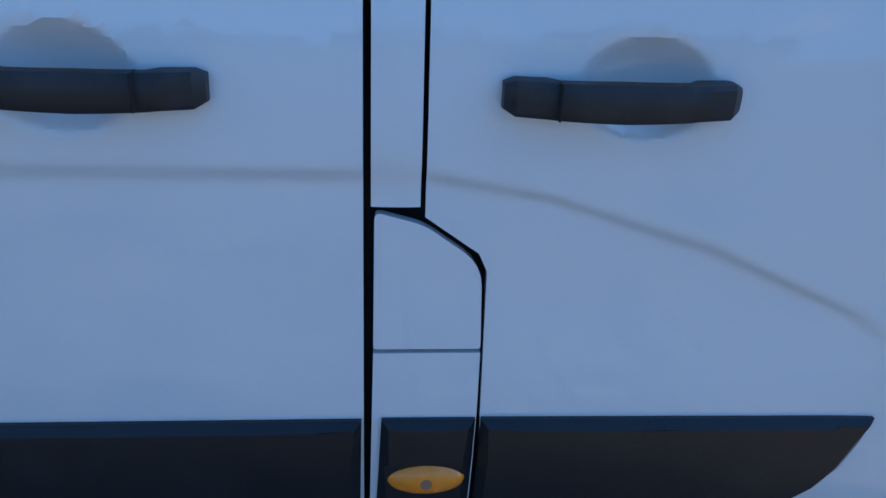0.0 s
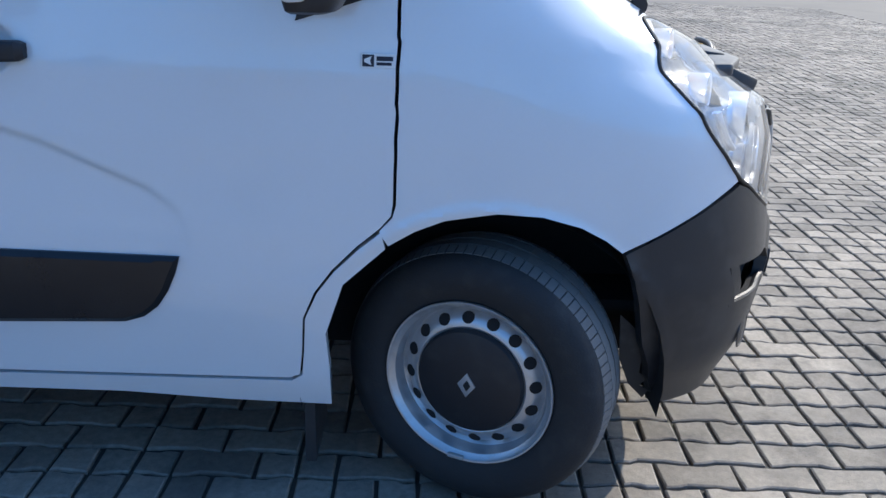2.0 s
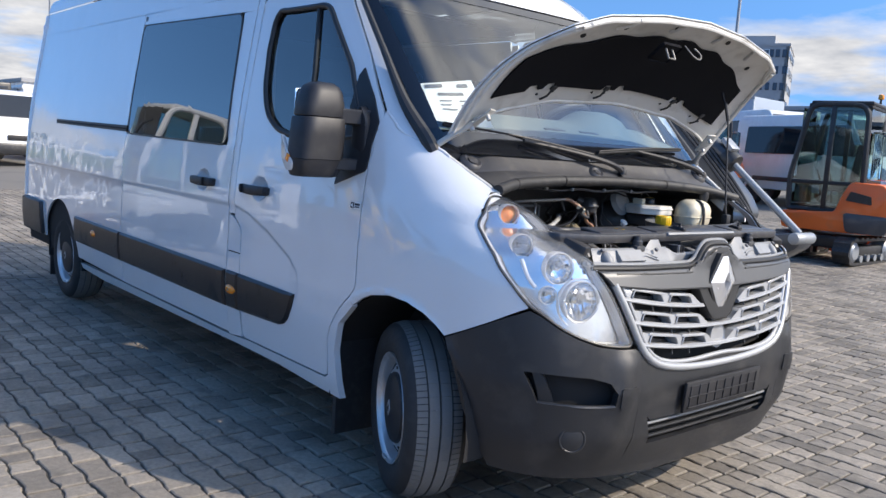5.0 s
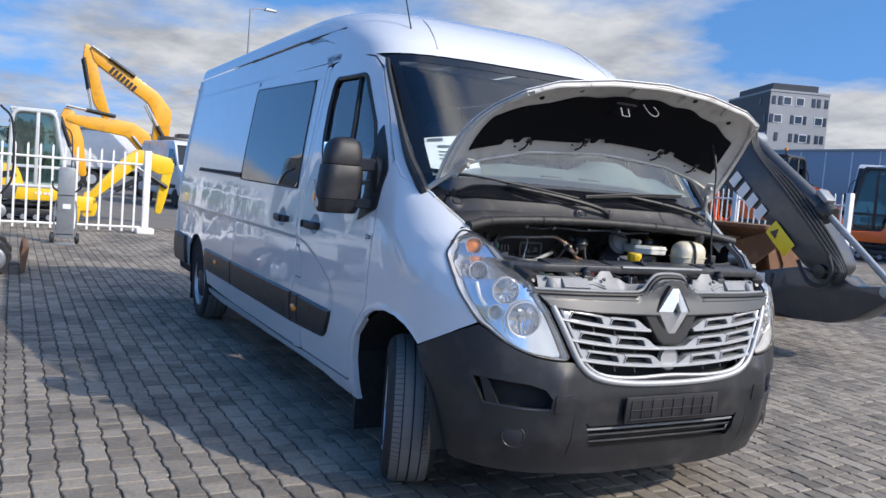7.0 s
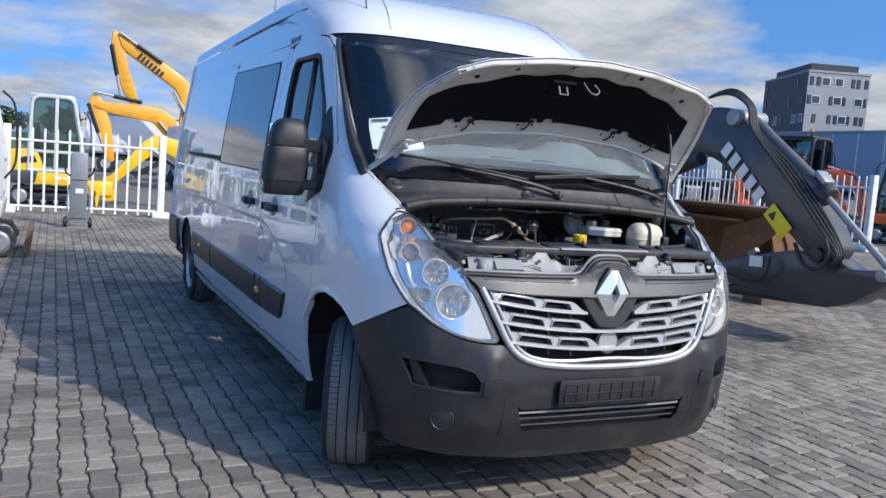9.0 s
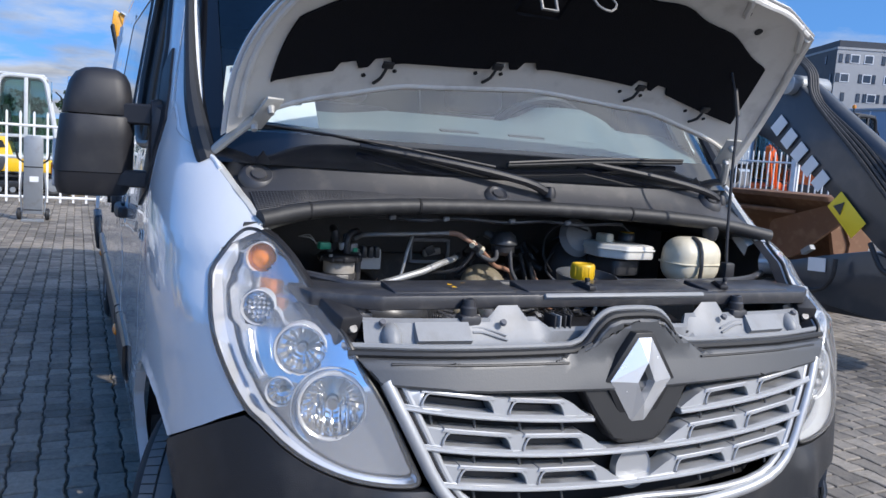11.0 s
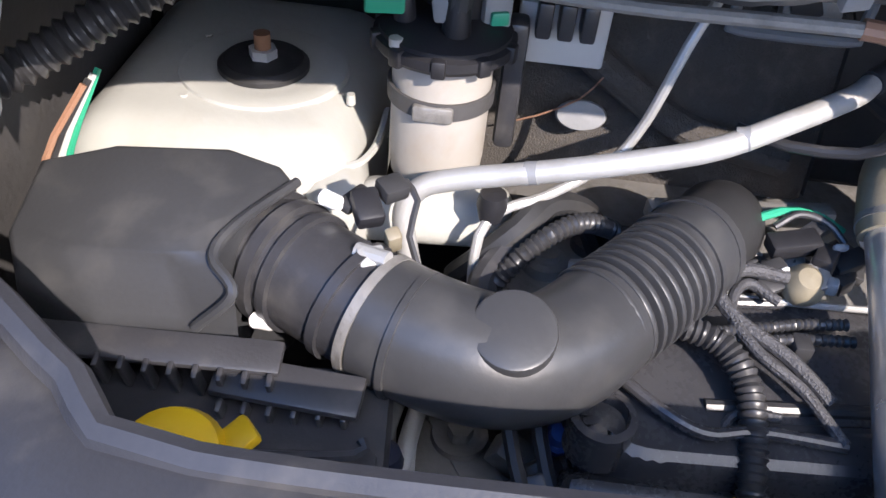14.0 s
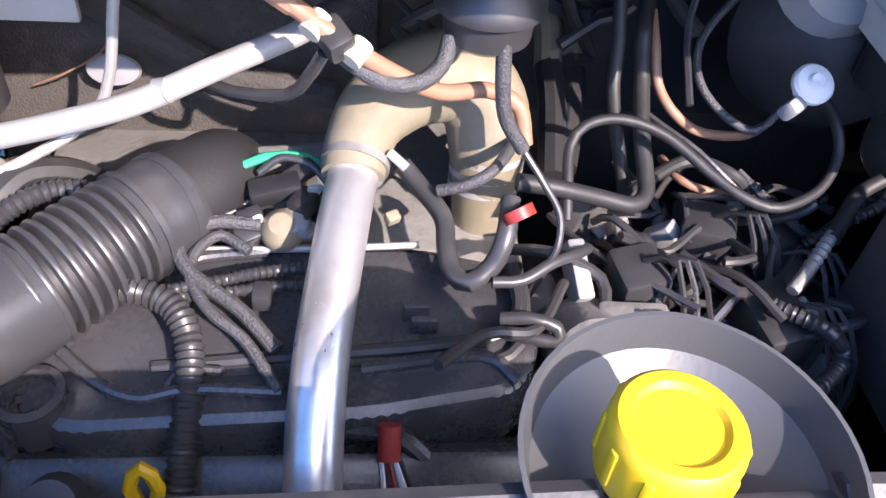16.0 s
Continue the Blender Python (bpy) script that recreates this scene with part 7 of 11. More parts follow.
# taped loom hung under the seal
part("plenum_loom", tube([(0.225 + 0.006 * math.sin(k * 2.1), -0.54 + k * 0.055, 1.247 + 0.004 * math.sin(k * 1.3)) for k in range(17)], 0.0055, 8, 0.01, ribs=0.0008, rib_len=0.017), M["wire"], van, "taped wiring loom")
for y in (-0.42, -0.26, -0.05, 0.14):
    part("loom_clip", box((0.232, y, 1.250), (0.010, 0.018, 0.012), (10, 20, 12), 0.002), M["slam"], van)
part("bulkhead_shield", box((-0.10, -0.30, 0.97), (0.03, 0.42, 0.28), (0, -14, 0), 0.02), M["shield"], van, "dusty felt-faced heat shield")
part("shield_rib", tube([(-0.06, -0.50, 1.05), (-0.065, -0.40, 1.07), (-0.07, -0.34, 1.03), (-0.06, -0.25, 0.98), (-0.05, -0.14, 0.96)], 0.018, 10), M["shield"], van)
part("shield_boss", lathe([(0.028, 0.0), (0.026, 0.004), (0.0, 0.006)], Matrix.Translation((-0.055, -0.364, 0.985)) @ Matrix.Rotation(radians(70), 4, "Y") @ Matrix.Diagonal((0.6, 1, 1, 1)), 20), M["slam"], van)
part("stray_wire", tube([(-0.06, -0.45, 0.96), (-0.045, -0.41, 0.985), (-0.045, -0.37, 1.01), (-0.05, -0.35, 1.035)], 0.0011, 5), M["copper"], van)

# engine cover and rails
cov = prism(rounded([(0.165, -0.345), (0.160, -0.06), (0.185, 0.03), (0.262, 0.040), (0.315, 0.02), (0.335, -0.10), (0.345, -0.33), (0.320, -0.372), (0.235, -0.366)], 0.022), 0.075, Matrix.Translation((0, 0, 0.868)), 0.010)
for v in cov.verts:
    if v.co.z > 0.90:
        v.co.z += 0.006 - 0.16 * max(0, v.co.x - 0.25)
cover = part("engine_cover", cov, M["cover"], van, "dusty black plastic engine cover", smooth=25)
part("cover_front", box((0.357, -0.165, 0.843), (0.10, 0.42, 0.10), (0, 38, 0), 0.012), M["cover"], cover)
part("cover_step", prism(rounded([(0.275, -0.34), (0.285, -0.20), (0.262, -0.165), (0.262, 0.02), (0.310, 0.015), (0.335, -0.10), (0.34, -0.33)], 0.012), 0.012, Matrix.Translation((0, 0, 0.928)) @ Matrix.Rotation(radians(9), 4, "Y"), 0.004), M["cover"], cover)
for off in (0.0, 0.016):
    part("cover_pipe", tube([(0.200, 0.018 + off * 0.3, 0.962), (0.245, 0.020 + off * 0.3, 0.958), (0.266 + off, 0.002 + off * 0.5, 0.950 - off * 0.4), (0.275 + off, -0.06, 0.946 - off * 0.4), (0.282 + off, -0.16, 0.944 - off * 0.4), (0.290 + off, -0.27, 0.940 - off * 0.4)], 0.0058, 8, 0.01), M["wire"], cover)
part("cover_collar", lathe([(0.026, -0.03), (0.026, 0.008), (0.020, 0.010), (0.018, -0.01)], Matrix.Translation((0.318, -0.352, 0.94)), 20), M["cover"], cover)
for x, y in ((0.252, -0.066), (0.266, -0.060)):
    part("cover_clip", box((x, y, 0.962), (0.006, 0.022, 0.022), (0, 10, 0), 0.002), M["cover"], cover)
part("cover_clip", box((0.235, -0.19, 0.962), (0.020, 0.016, 0.018), None, 0.003), M["wire"], cover)
for k in range(7):
    part("cover_rib", box((0.383, -0.31 + k * 0.05, 0.85), (0.05, 0.005, 0.05), (0, 38, 0), 0.001), M["cover"], cover)
part("alloy_rail", tube([(0.135, -0.37, 0.93), (0.150, -0.30, 0.952), (0.152, -0.22, 0.955), (0.15, -0.15, 0.955)], 0.010, 8), M["alu"], cover)
part("alloy_lug", box((0.09, -0.22, 0.985), (0.02, 0.18, 0.02), (0, 0, 8), 0.005), M["iron"], van)
# thick corrugated loom over the cover
part("engine_loom", tube([(0.225, -0.345, 0.975), (0.238, -0.30, 0.976), (0.250, -0.262, 0.972), (0.275, -0.243, 0.963), (0.31, -0.238, 0.948), (0.35, -0.240, 0.925), (0.40, -0.242, 0.89), (0.45, -0.245, 0.85)], 0.0105, 12, 0.002, ribs=0.0014, rib_len=0.0065), M["wire"], van, "corrugated wiring loom")
part("engine_loom", tube([(0.240, -0.262, 0.974), (0.228, -0.225, 0.972), (0.218, -0.19, 0.972), (0.212, -0.15, 0.972)], 0.0048, 10, 0.0018, ribs=0.0008, rib_len=0.0052), M["wire"], van)
part("braided_hose", tube([(0.175, -0.195, 0.985), (0.178, -0.235, 0.990), (0.200, -0.258, 0.985), (0.225, -0.245, 0.977), (0.255, -0.205, 0.968), (0.285, -0.175, 0.955)], 0.0062, 10, 0.006), M["braid"], van, "thin braided hose")
part("braided_hose", tube([(0.30, -0.215, 0.948), (0.297, -0.245, 0.945), (0.31, -0.258, 0.935), (0.335, -0.250, 0.92)], 0.004, 8, 0.006), M["braid"], van)
part("sensor_cap", lathe([(0.0, 0.018), (0.010, 0.017), (0.017, 0.010), (0.019, 0.0), (0.015, -0.012)], Matrix.Translation((0.172, -0.178, 0.975)) @ Matrix.Rotation(radians(25), 4, "Y"), 20), M["beige"], van, "tan foam sensor cap")
part("green_hose", tube([(0.150, -0.232, 0.975), (0.128, -0.225, 0.998), (0.112, -0.195, 1.008), (0.108, -0.16, 1.005), (0.115, -0.135, 0.995)], 0.0042, 8), M["green"], van, "bright green hose")
part("green_cap", lathe([(0.0, 0.012), (0.013, 0.008), (0.015, -0.01)], Matrix.Translation((0.136, -0.216, 0.965)), 16), M["green"], van)
rng = random.Random(4)
for k in range(16):
    c = Vector((0.125 + rng.random() * 0.05, -0.225 + rng.random() * 0.10, 0.965 + rng.random() * 0.02))
    part("injector_block", box(c, (0.012 + rng.random() * 0.018, 0.010 + rng.random() * 0.022, 0.010 + rng.random() * 0.012), (rng.random() * 30, rng.random() * 30, rng.random() * 90), 0.002), M["wire"] if k % 4 else M["iron"], van)

# charge pipe, tan elbow and what hangs on them
cp = part("charge_pipe", tube([(0.145, -0.116, 1.028), (0.185, -0.122, 1.020), (0.24, -0.130, 1.005), (0.30, -0.138, 0.984), (0.35, -0.142, 0.962), (0.395, -0.143, 0.935), (0.43, -0.143, 0.895), (0.45, -0.143, 0.84)], 0.0212, 26, 0.01), M["bigpipe"], van, "scuffed bright steel charge pipe")
part("pipe_cuff", tube([(0.405, -0.143, 0.927), (0.425, -0.143, 0.905)], 0.0232, 24), M["alu"], cp)
part("pipe_lip", tube([(0.150, -0.1165, 1.027), (0.156, -0.1175, 1.0262)], 0.0250, 26), M["bigpipe"], cp)
te = part("tan_elbow", tube([(0.158, -0.118, 1.025), (0.132, -0.114, 1.036), (0.098, -0.100, 1.048), (0.060, -0.066, 1.054), (0.038, -0.024, 1.048), (0.046, 0.004, 1.022), (0.060, 0.010, 0.985), (0.066, 0.012, 0.93), (0.066, 0.012, 0.86)], 0.028, 26, 0.008, [0.0265, 0.030, 0.037, 0.0425, 0.043, 0.040, 0.034, 0.031, 0.030]), M["beige"], van, "tan rubber turbo elbow")
part("hose_clamp", tube([(0.149, -0.1164, 1.028), (0.142, -0.115, 1.031)], 0.0292, 26), M["iron"], te)
part("clamp_screw", cyl((0.150, -0.088, 1.045), (0.160, -0.074, 1.037), 0.0042, seg=10), M["alu"], te)
for zc_ in (0.985, 0.968, 0.950):
    part("hose_clamp", tube([(0.0615, 0.0105, zc_), (0.0625, 0.0108, zc_ - 0.007)], 0.0365, 26), M["alu"], te)
part("orange_plug", box((0.185, -0.085, 1.004), (0.010, 0.012, 0.010), (0, 20, 30), 0.002), M["beige"], van)
can = part("vacuum_canister", lathe([(0.0, 0.034), (0.022, 0.032), (0.036, 0.020), (0.041, 0.004), (0.043, 0.0), (0.043, -0.006), (0.036, -0.010), (0.034, -0.03), (0.020, -0.04)], Matrix.Translation((0.128, -0.016, 1.176)), 28), M["wire"], van, "round black vacuum canister")
part("canister_union", cyl((0.115, -0.046, 1.19), (0.10, -0.066, 1.20), 0.014, seg=12), M["wire"], can)
part("braided_hose", tube([(0.170, -0.128, 1.150), (0.176, -0.100, 1.132), (0.170, -0.072, 1.125), (0.155, -0.052, 1.132), (0.142, -0.045, 1.150)], 0.0068, 12, 0.006), M["braid"], van, "braided vacuum hose")
part("braided_hose", tube([(0.154, -0.007, 1.160), (0.160, -0.004, 1.120), (0.161, 0.002, 1.090), (0.162, 0.020, 1.060)], 0.0062, 12, 0.006), M["braid"], van)
part("thin_hose", tube([(0.162, 0.020, 1.060), (0.177, 0.037, 1.040), (0.197, 0.052, 1.020), (0.216, 0.050, 1.000), (0.224, 0.040, 0.985)], 0.0032, 10, 0.006), M["wire"], van)
part("braided_hose", tube([(0.097, 0.029, 1.020), (0.141, 0.002, 1.020), (0.149, -0.021, 1.010), (0.145, -0.044, 1.000)], 0.0055, 12, 0.006), M["braid"], van)
part("copper_hose", tube([(0.163, -0.186, 1.200), (0.170, -0.155, 1.182), (0.179, -0.127, 1.165), (0.170, -0.090, 1.135), (0.150, -0.050, 1.105), (0.130, -0.010, 1.095), (0.130, 0.018, 1.080), (0.142, 0.026, 1.05)], 0.0068, 12, 0.008), M["copper"], van, "pinkish brown vacuum hose")
part("hose_valve", box((0.176, -0.130, 1.164), (0.028, 0.022, 0.022), (20, 20, 35), 0.005), M["wire"], van)
for c in ((0.174, -0.143, 1.173), (0.180, -0.115, 1.156)):
    part("valve_sleeve", cyl(Vector(c) - Vector((0.006, -0.005, -0.004)), Vector(c) + Vector((0.006, -0.005, -0.004)), 0.0085, seg=12), M["cream"], van)
part("valve_stem", tube([(0.172, -0.138, 1.150), (0.160, -0.152, 1.120), (0.145, -0.170, 1.095), (0.120, -0.215, 1.080), (0.09, -0.25, 1.075)], 0.0050, 10), M["wire"], van)
# hoses right of the engine cover
hoses = [("rubber", 0.0080, [(-0.040, 0.165, 1.110), (0.013, 0.152, 1.085), (0.026, 0.156, 1.050), (0.076, 0.151, 1.020), (0.110, 0.151, 1.000), (0.134, 0.148, 0.990), (0.149, 0.132, 0.990), (0.151, 0.099, 1.000), (0.156, 0.055, 1.015), (0.155, 0.022, 1.020)]),
         ("hosegrey", 0.0086, [(0.184, 0.012, 1.026), (0.213, 0.006, 1.010), (0.226, -0.004, 0.990), (0.236, -0.022, 0.980), (0.224, -0.035, 0.978), (0.196, -0.039, 0.980), (0.163, -0.040, 0.985), (0.127, -0.059, 0.990), (0.110, -0.074, 1.000)]),
         ("rubber", 0.0050, [(0.170, 0.068, 0.990), (0.148, 0.069, 1.010), (0.117, 0.073, 1.030), (0.105, 0.087, 1.045), (0.102, 0.119, 1.050), (0.112, 0.160, 1.040), (0.141, 0.200, 1.020), (0.161, 0.228, 1.010), (0.167, 0.259, 1.005), (0.146, 0.303, 1.010), (0.117, 0.325, 1.030), (0.102, 0.313, 1.060), (0.106, 0.286, 1.085)]),
         ("rubber", 0.0068, [(-0.017, 0.129, 1.120), (0.009, 0.132, 1.070), (0.031, 0.129, 1.040), (0.049, 0.137, 1.000), (0.075, 0.150, 0.950), (0.079, 0.164, 0.900)]),
         ("copper", 0.0050, [(-0.022, 0.168, 1.090), (0.007, 0.169, 1.070), (0.029, 0.174, 1.040), (0.049, 0.191, 1.020), (0.050, 0.223, 1.000), (0.040, 0.272, 0.990), (-0.004, 0.318, 0.970)]),
         ("copper", 0.0046, [(0.015, 0.208, 0.940), (0.058, 0.210, 0.950), (0.072, 0.233, 0.945), (0.071, 0.271, 0.940), (0.036, 0.315, 0.920)]),
         ("braid", 0.0040, [(-0.007, 0.249, 1.130), (0.014, 0.215, 1.100), (0.032, 0.201, 1.080), (0.058, 0.202, 1.060), (0.078, 0.225, 1.040), (0.087, 0.255, 1.030), (0.086, 0.271, 1.050)]),
         ("rubber", 0.0062, [(0.136, 0.134, 0.930), (0.149, 0.145, 0.950), (0.160, 0.156, 0.950), (0.181, 0.159, 0.930), (0.189, 0.156, 0.900)]),
         ("hosegrey", 0.0050, [(0.240, -0.005, 0.985), (0.238, 0.020, 0.985), (0.222, 0.048, 0.990), (0.207, 0.071, 0.985), (0.185, 0.088, 0.970)]),
         ("wire", 0.0058, [(0.262, 0.002, 0.965), (0.266, 0.026, 0.970), (0.271, 0.047, 0.965), (0.277, 0.047, 0.955), (0.274, 0.027, 0.955), (0.264, 0.006, 0.950)]),
         ("rubber", 0.0075, [(0.132, 0.369, 1.010), (0.141, 0.347, 1.000), (0.166, 0.325, 0.990), (0.184, 0.310, 0.983)])]
for m_, r, pts in hoses:
    part("coolant_hose", tube(pts, r, 12, 0.008), M[m_], van)
part("hose_band", tube([(0.200, 0.014, 1.029), (0.206, 0.018, 1.023)], 0.0138, 16), M["red"], van)
part("alu_coupling", tube([(0.175, 0.316, 0.986), (0.208, 0.285, 0.978), (0.235, 0.258, 0.970)], 0.0060, 12, 0.004, ribs=0.0010, rib_len=0.008), M["iron"], van)
brk = part("booster_valve", lathe([(0.0, 0.008), (0.006, 0.010), (0.008, 0.006), (0.016, 0.005), (0.0185, 0.002), (0.0185, -0.003), (0.010, -0.006), (0.009, -0.018), (0.0, -0.018)], Matrix.Translation((0.107, 0.277, 1.095)) @ Matrix.Rotation(radians(35), 4, "Y"), 24), M["paper"], van, "white one-way valve")
part("valve_body", box((0.122, 0.258, 1.080), (0.014, 0.022, 0.018), (0, 30, 40), 0.004), M["slam"], brk)
# connectors and bracketry in the right half of the bay
for k in range(46):
    x, y = 0.05 + rng.random() * 0.22, 0.045 + rng.random() * 0.30
    c = Vector((x, y, 0.86 + rng.random() * 0.07))
    part("bay_connector", box(c, (0.015 + rng.random() * 0.035, 0.012 + rng.random() * 0.03, 0.012 + rng.random() * 0.03), (rng.random() * 40, rng.random() * 40, rng.random() * 180), 0.003), M[("wire", "bay", "iron", "wire", "dust", "slam", "wire")[k % 7]], van)
for k in range(26):
    y0 = 0.03 + rng.random() * 0.28; x0 = 0.04 + rng.random() * 0.20
    pts = [(x0, y0, 0.93 + rng.random() * 0.05)]
    for _ in range(3):
        q = pts[-1]
        pts.append((q[0] + rng.uniform(-0.05, 0.06), q[1] + rng.uniform(-0.05, 0.06), q[2] + rng.uniform(-0.035, 0.025)))
    part("bay_wire", tube(pts, 0.002 + rng.random() * 0.0035, 7, 0.012), M[("wire", "braid", "wire", "rubber", "hosegrey", "wire", "dust")[k % 7]], van)
for k in range(20):
    y0 = -0.10 + rng.random() * 0.75
    pts = [(-0.12, y0, 1.10 + rng.random() * 0.08)]
    for _ in range(4):
        q = pts[-1]
        pts.append((q[0] + rng.uniform(-0.01, 0.05), q[1] + rng.uniform(-0.06, 0.06), q[2] + rng.uniform(-0.07, 0.03)))
    part("bay_wire", tube(pts, 0.003 + rng.random() * 0.006, 8, 0.02), M[("wire", "rubber", "bay")[k % 3]], van)
part("throttle_body", lathe([(0.030, -0.05), (0.038, -0.04), (0.038, 0.02), (0.030, 0.03), (0.0, 0.03)], Matrix.Translation((0.265, 0.085, 0.925)) @ Matrix.Rotation(radians(60), 4, "Y"), 24), M["iron"], van, "grey alloy throttle body")
part("white_connector", box((0.200, 0.078, 0.955), (0.055, 0.016, 0.030), (0, 28, 8), 0.003), M["slam"], van)
# alloy bracket, pipes and bolts below the elbow
br = part("engine_mount", prism(rounded([(0.22, -0.50), (0.30, -0.50), (0.36, -0.45), (0.37, -0.40), (0.31, -0.385), (0.25, -0.42)], 0.02), 0.05, Matrix.Translation((0, 0, 0.765)), 0.012), M["iron"], van, "grey cast alloy engine mount")
part("mount_dish", lathe([(0.028, -0.004), (0.026, 0.006), (0.018, 0.002), (0.0, 0.002)], Matrix.Translation((0.255, -0.455, 0.815)), 24), M["iron"], br)
part("mount_bolt", cyl((0.255, -0.455, 0.815), (0.255, -0.455, 0.83), 0.012, seg=6), M["iron"], br)
part("mount_bolt", cyl((0.305, -0.425, 0.815), (0.305, -0.425, 0.828), 0.010, seg=6), M["iron"], br)
for k, (y, r) in enumerate(((-0.545, 0.010), (-0.525, 0.016), (-0.497, 0.008))):
    part("down_pipe", tube([(0.22, y + 0.01, 0.86), (0.30, y, 0.88), (0.38, y - 0.008, 0.86), (0.44, y - 0.012, 0.80)], r, 12), M["alu"], van)
part("pipe_plug", lathe([(0.0, 0.014), (0.012, 0.011), (0.015, 0.0), (0.012, -0.012)], Matrix.Translation((0.36, -0.512, 0.915)), 14), M["navy"], van)
part("blue_bolt", lathe([(0.0, 0.016), (0.008, 0.014), (0.009, 0.0), (0.013, -0.002), (0.013, -0.012)], Matrix.Translation((0.292, -0.375, 0.880)) @ Matrix.Rotation(radians(20), 4, "Y"), 12), M["blue"], van)
for k in range(22):
    c = Vector((0.28 + rng.random() * 0.16, -0.42 + rng.random() * 0.07, 0.78 + rng.random() * 0.09))
    part("bay_connector", box(c, (0.015 + rng.random() * 0.035, 0.012 + rng.random() * 0.03, 0.012 + rng.random() * 0.03), (rng.random() * 40, rng.random() * 40, rng.random() * 180), 0.003), M[("wire", "bay", "iron", "wire", "dust")[k % 5]], van)
for y0 in (-0.41, -0.385, -0.36):
    part("bay_wire", tube([(0.22, y0, 0.93), (0.28, y0 - 0.01, 0.90), (0.34, y0 + 0.01, 0.86), (0.42, y0 + 0.05, 0.83), (0.47, y0 + 0.09, 0.84)], 0.007, 8), M["wire"], van)
part("coil_plug", lathe([(0.0, 0.02), (0.020, 0.018), (0.024, 0.0), (0.014, -0.006), (0.012, -0.06)], Matrix.Translation((0.385, -0.325, 0.905)) @ Matrix.Rotation(radians(35), 4, "Y"), 18), M["wire"], van)
# caps, dipstick and fluid tanks
oc = part("oil_filler_cap", lathe([(0.0, 0.020), (0.020, 0.019), (0.029, 0.015), (0.033, 0.006), (0.033, -0.012)], Matrix.Translation((0.452, -0.625, 1.020)) @ Matrix.Rotation(radians(15), 4, "Y"), 28), M["yellow"], van, "round yellow filler cap")
part("cap_tab", box((0.436, -0.590, 1.030), (0.024, 0.022, 0.008), (20, -10, 40), 0.003), M["yellow"], oc)
part("filler_neck", cyl((0.444, -0.628, 0.94), (0.452, -0.625, 1.010), 0.026, seg=20), M["blk"], oc)
part("dipstick", tube([(0.402, -0.262, 0.85), (0.392, -0.262, 0.895), (0.382, -0.272, 0.922), (0.377, -0.262, 0.940), (0.382, -0.252, 0.922), (0.392, -0.260, 0.895)], 0.0055, 8), M["yellow"], van, "yellow dipstick ring")
wt = part("washer_funnel", lathe([(0.022, -0.05), (0.030, -0.03), (0.050, -0.018), (0.070, -0.004), (0.076, 0.018), (0.0785, 0.018), (0.073, -0.008), (0.052, -0.023), (0.033, -0.035), (0.025, -0.055)], Matrix.Translation((0.490, 0.045, 1.118)) @ Matrix.Rotation(radians(6), 4, "Y") @ Matrix.Diagonal((1.06, 1.06, 1.0, 1)), 44, True), M["grille"], van, "grey filler funnel with a yellow cap")
wc = part("filler_cap", lathe([(0.0, 0.033), (0.020, 0.033), (0.0225, 0.036), (0.028, 0.036), (0.031, 0.033), (0.032, 0.028), (0.032, 0.0), (0.026, -0.01)], Matrix.Translation((0.492, 0.030, 1.130)), 44), M["yellow"], wt, "yellow washer filler cap")
for k in range(10):
    t = 2 * math.pi * k / 10
    part("cap_grip", box((0.492 + 0.0315 * math.cos(t), 0.030 + 0.0315 * math.sin(t), 1.146), (0.004, 0.006, 0.026), (0, 0, math.degrees(t)), 0.002), M["yellow"], wc)
M["reserv"] = mat("off_white_reservoir_plastic", (0.70, 0.67, 0.60), 0.4, vary=0.06, scale=14, dirt=(0.45, 0.38, 0.26), dirt_amount=0.4)
mcr = part("brake_reservoir", prism(rounded([(0.21, 0.185), (0.23, 0.33), (0.33, 0.345), (0.385, 0.335), (0.392, 0.235), (0.33, 0.18)], 0.010), 0.040, Matrix.Translation((0, 0, 1.172)), 0.005), M["reserv"], van, "cream brake fluid reservoir")
part("reservoir_foot", prism(rounded([(0.23, 0.20), (0.24, 0.315), (0.35, 0.32), (0.36, 0.22)], 0.02), 0.05, Matrix.Translation((0, 0, 1.118)), 0.01), M["wire"], mcr)
part("reservoir_flange", prism(rounded([(0.206, 0.181), (0.226, 0.334), (0.33, 0.349), (0.389, 0.339), (0.396, 0.233), (0.332, 0.176)], 0.010), 0.005, Matrix.Translation((0, 0, 1.196)), 0.001), M["reserv"], mcr)
part("reservoir_neck", box((0.275, 0.235, 1.222), (0.05, 0.03, 0.03), (0, 0, 10), 0.006), M["cream"], mcr)
part("reservoir_cap", lathe([(0.0, 0.016), (0.022, 0.015), (0.026, 0.008), (0.026, -0.008)], Matrix.Translation((0.275, 0.315, 1.224)), 24), M["wire"], mcr)
part("cap_ring", lathe([(0.0, 0.0), (0.021, 0.0), (0.021, 0.001), (0.0, 0.001)], Matrix.Translation((0.275, 0.315, 1.2405)), 24), M["warn"], mcr)
part("brake_servo", lathe([(0.0, 0.10), (0.05, 0.09), (0.10, 0.04), (0.115, 0.0), (0.10, -0.04)], Matrix.Translation((0.0, 0.25, 1.10)) @ Matrix.Rotation(radians(90), 4, "Y"), 32), M["bay"], van)
part("servo_cover", lathe([(0.0, 0.012), (0.05, 0.01), (0.065, -0.01)], Matrix.Translation((0.10, 0.17, 1.21)) @ Matrix.Rotation(radians(70), 4, "Y"), 24), M["slam"], van)
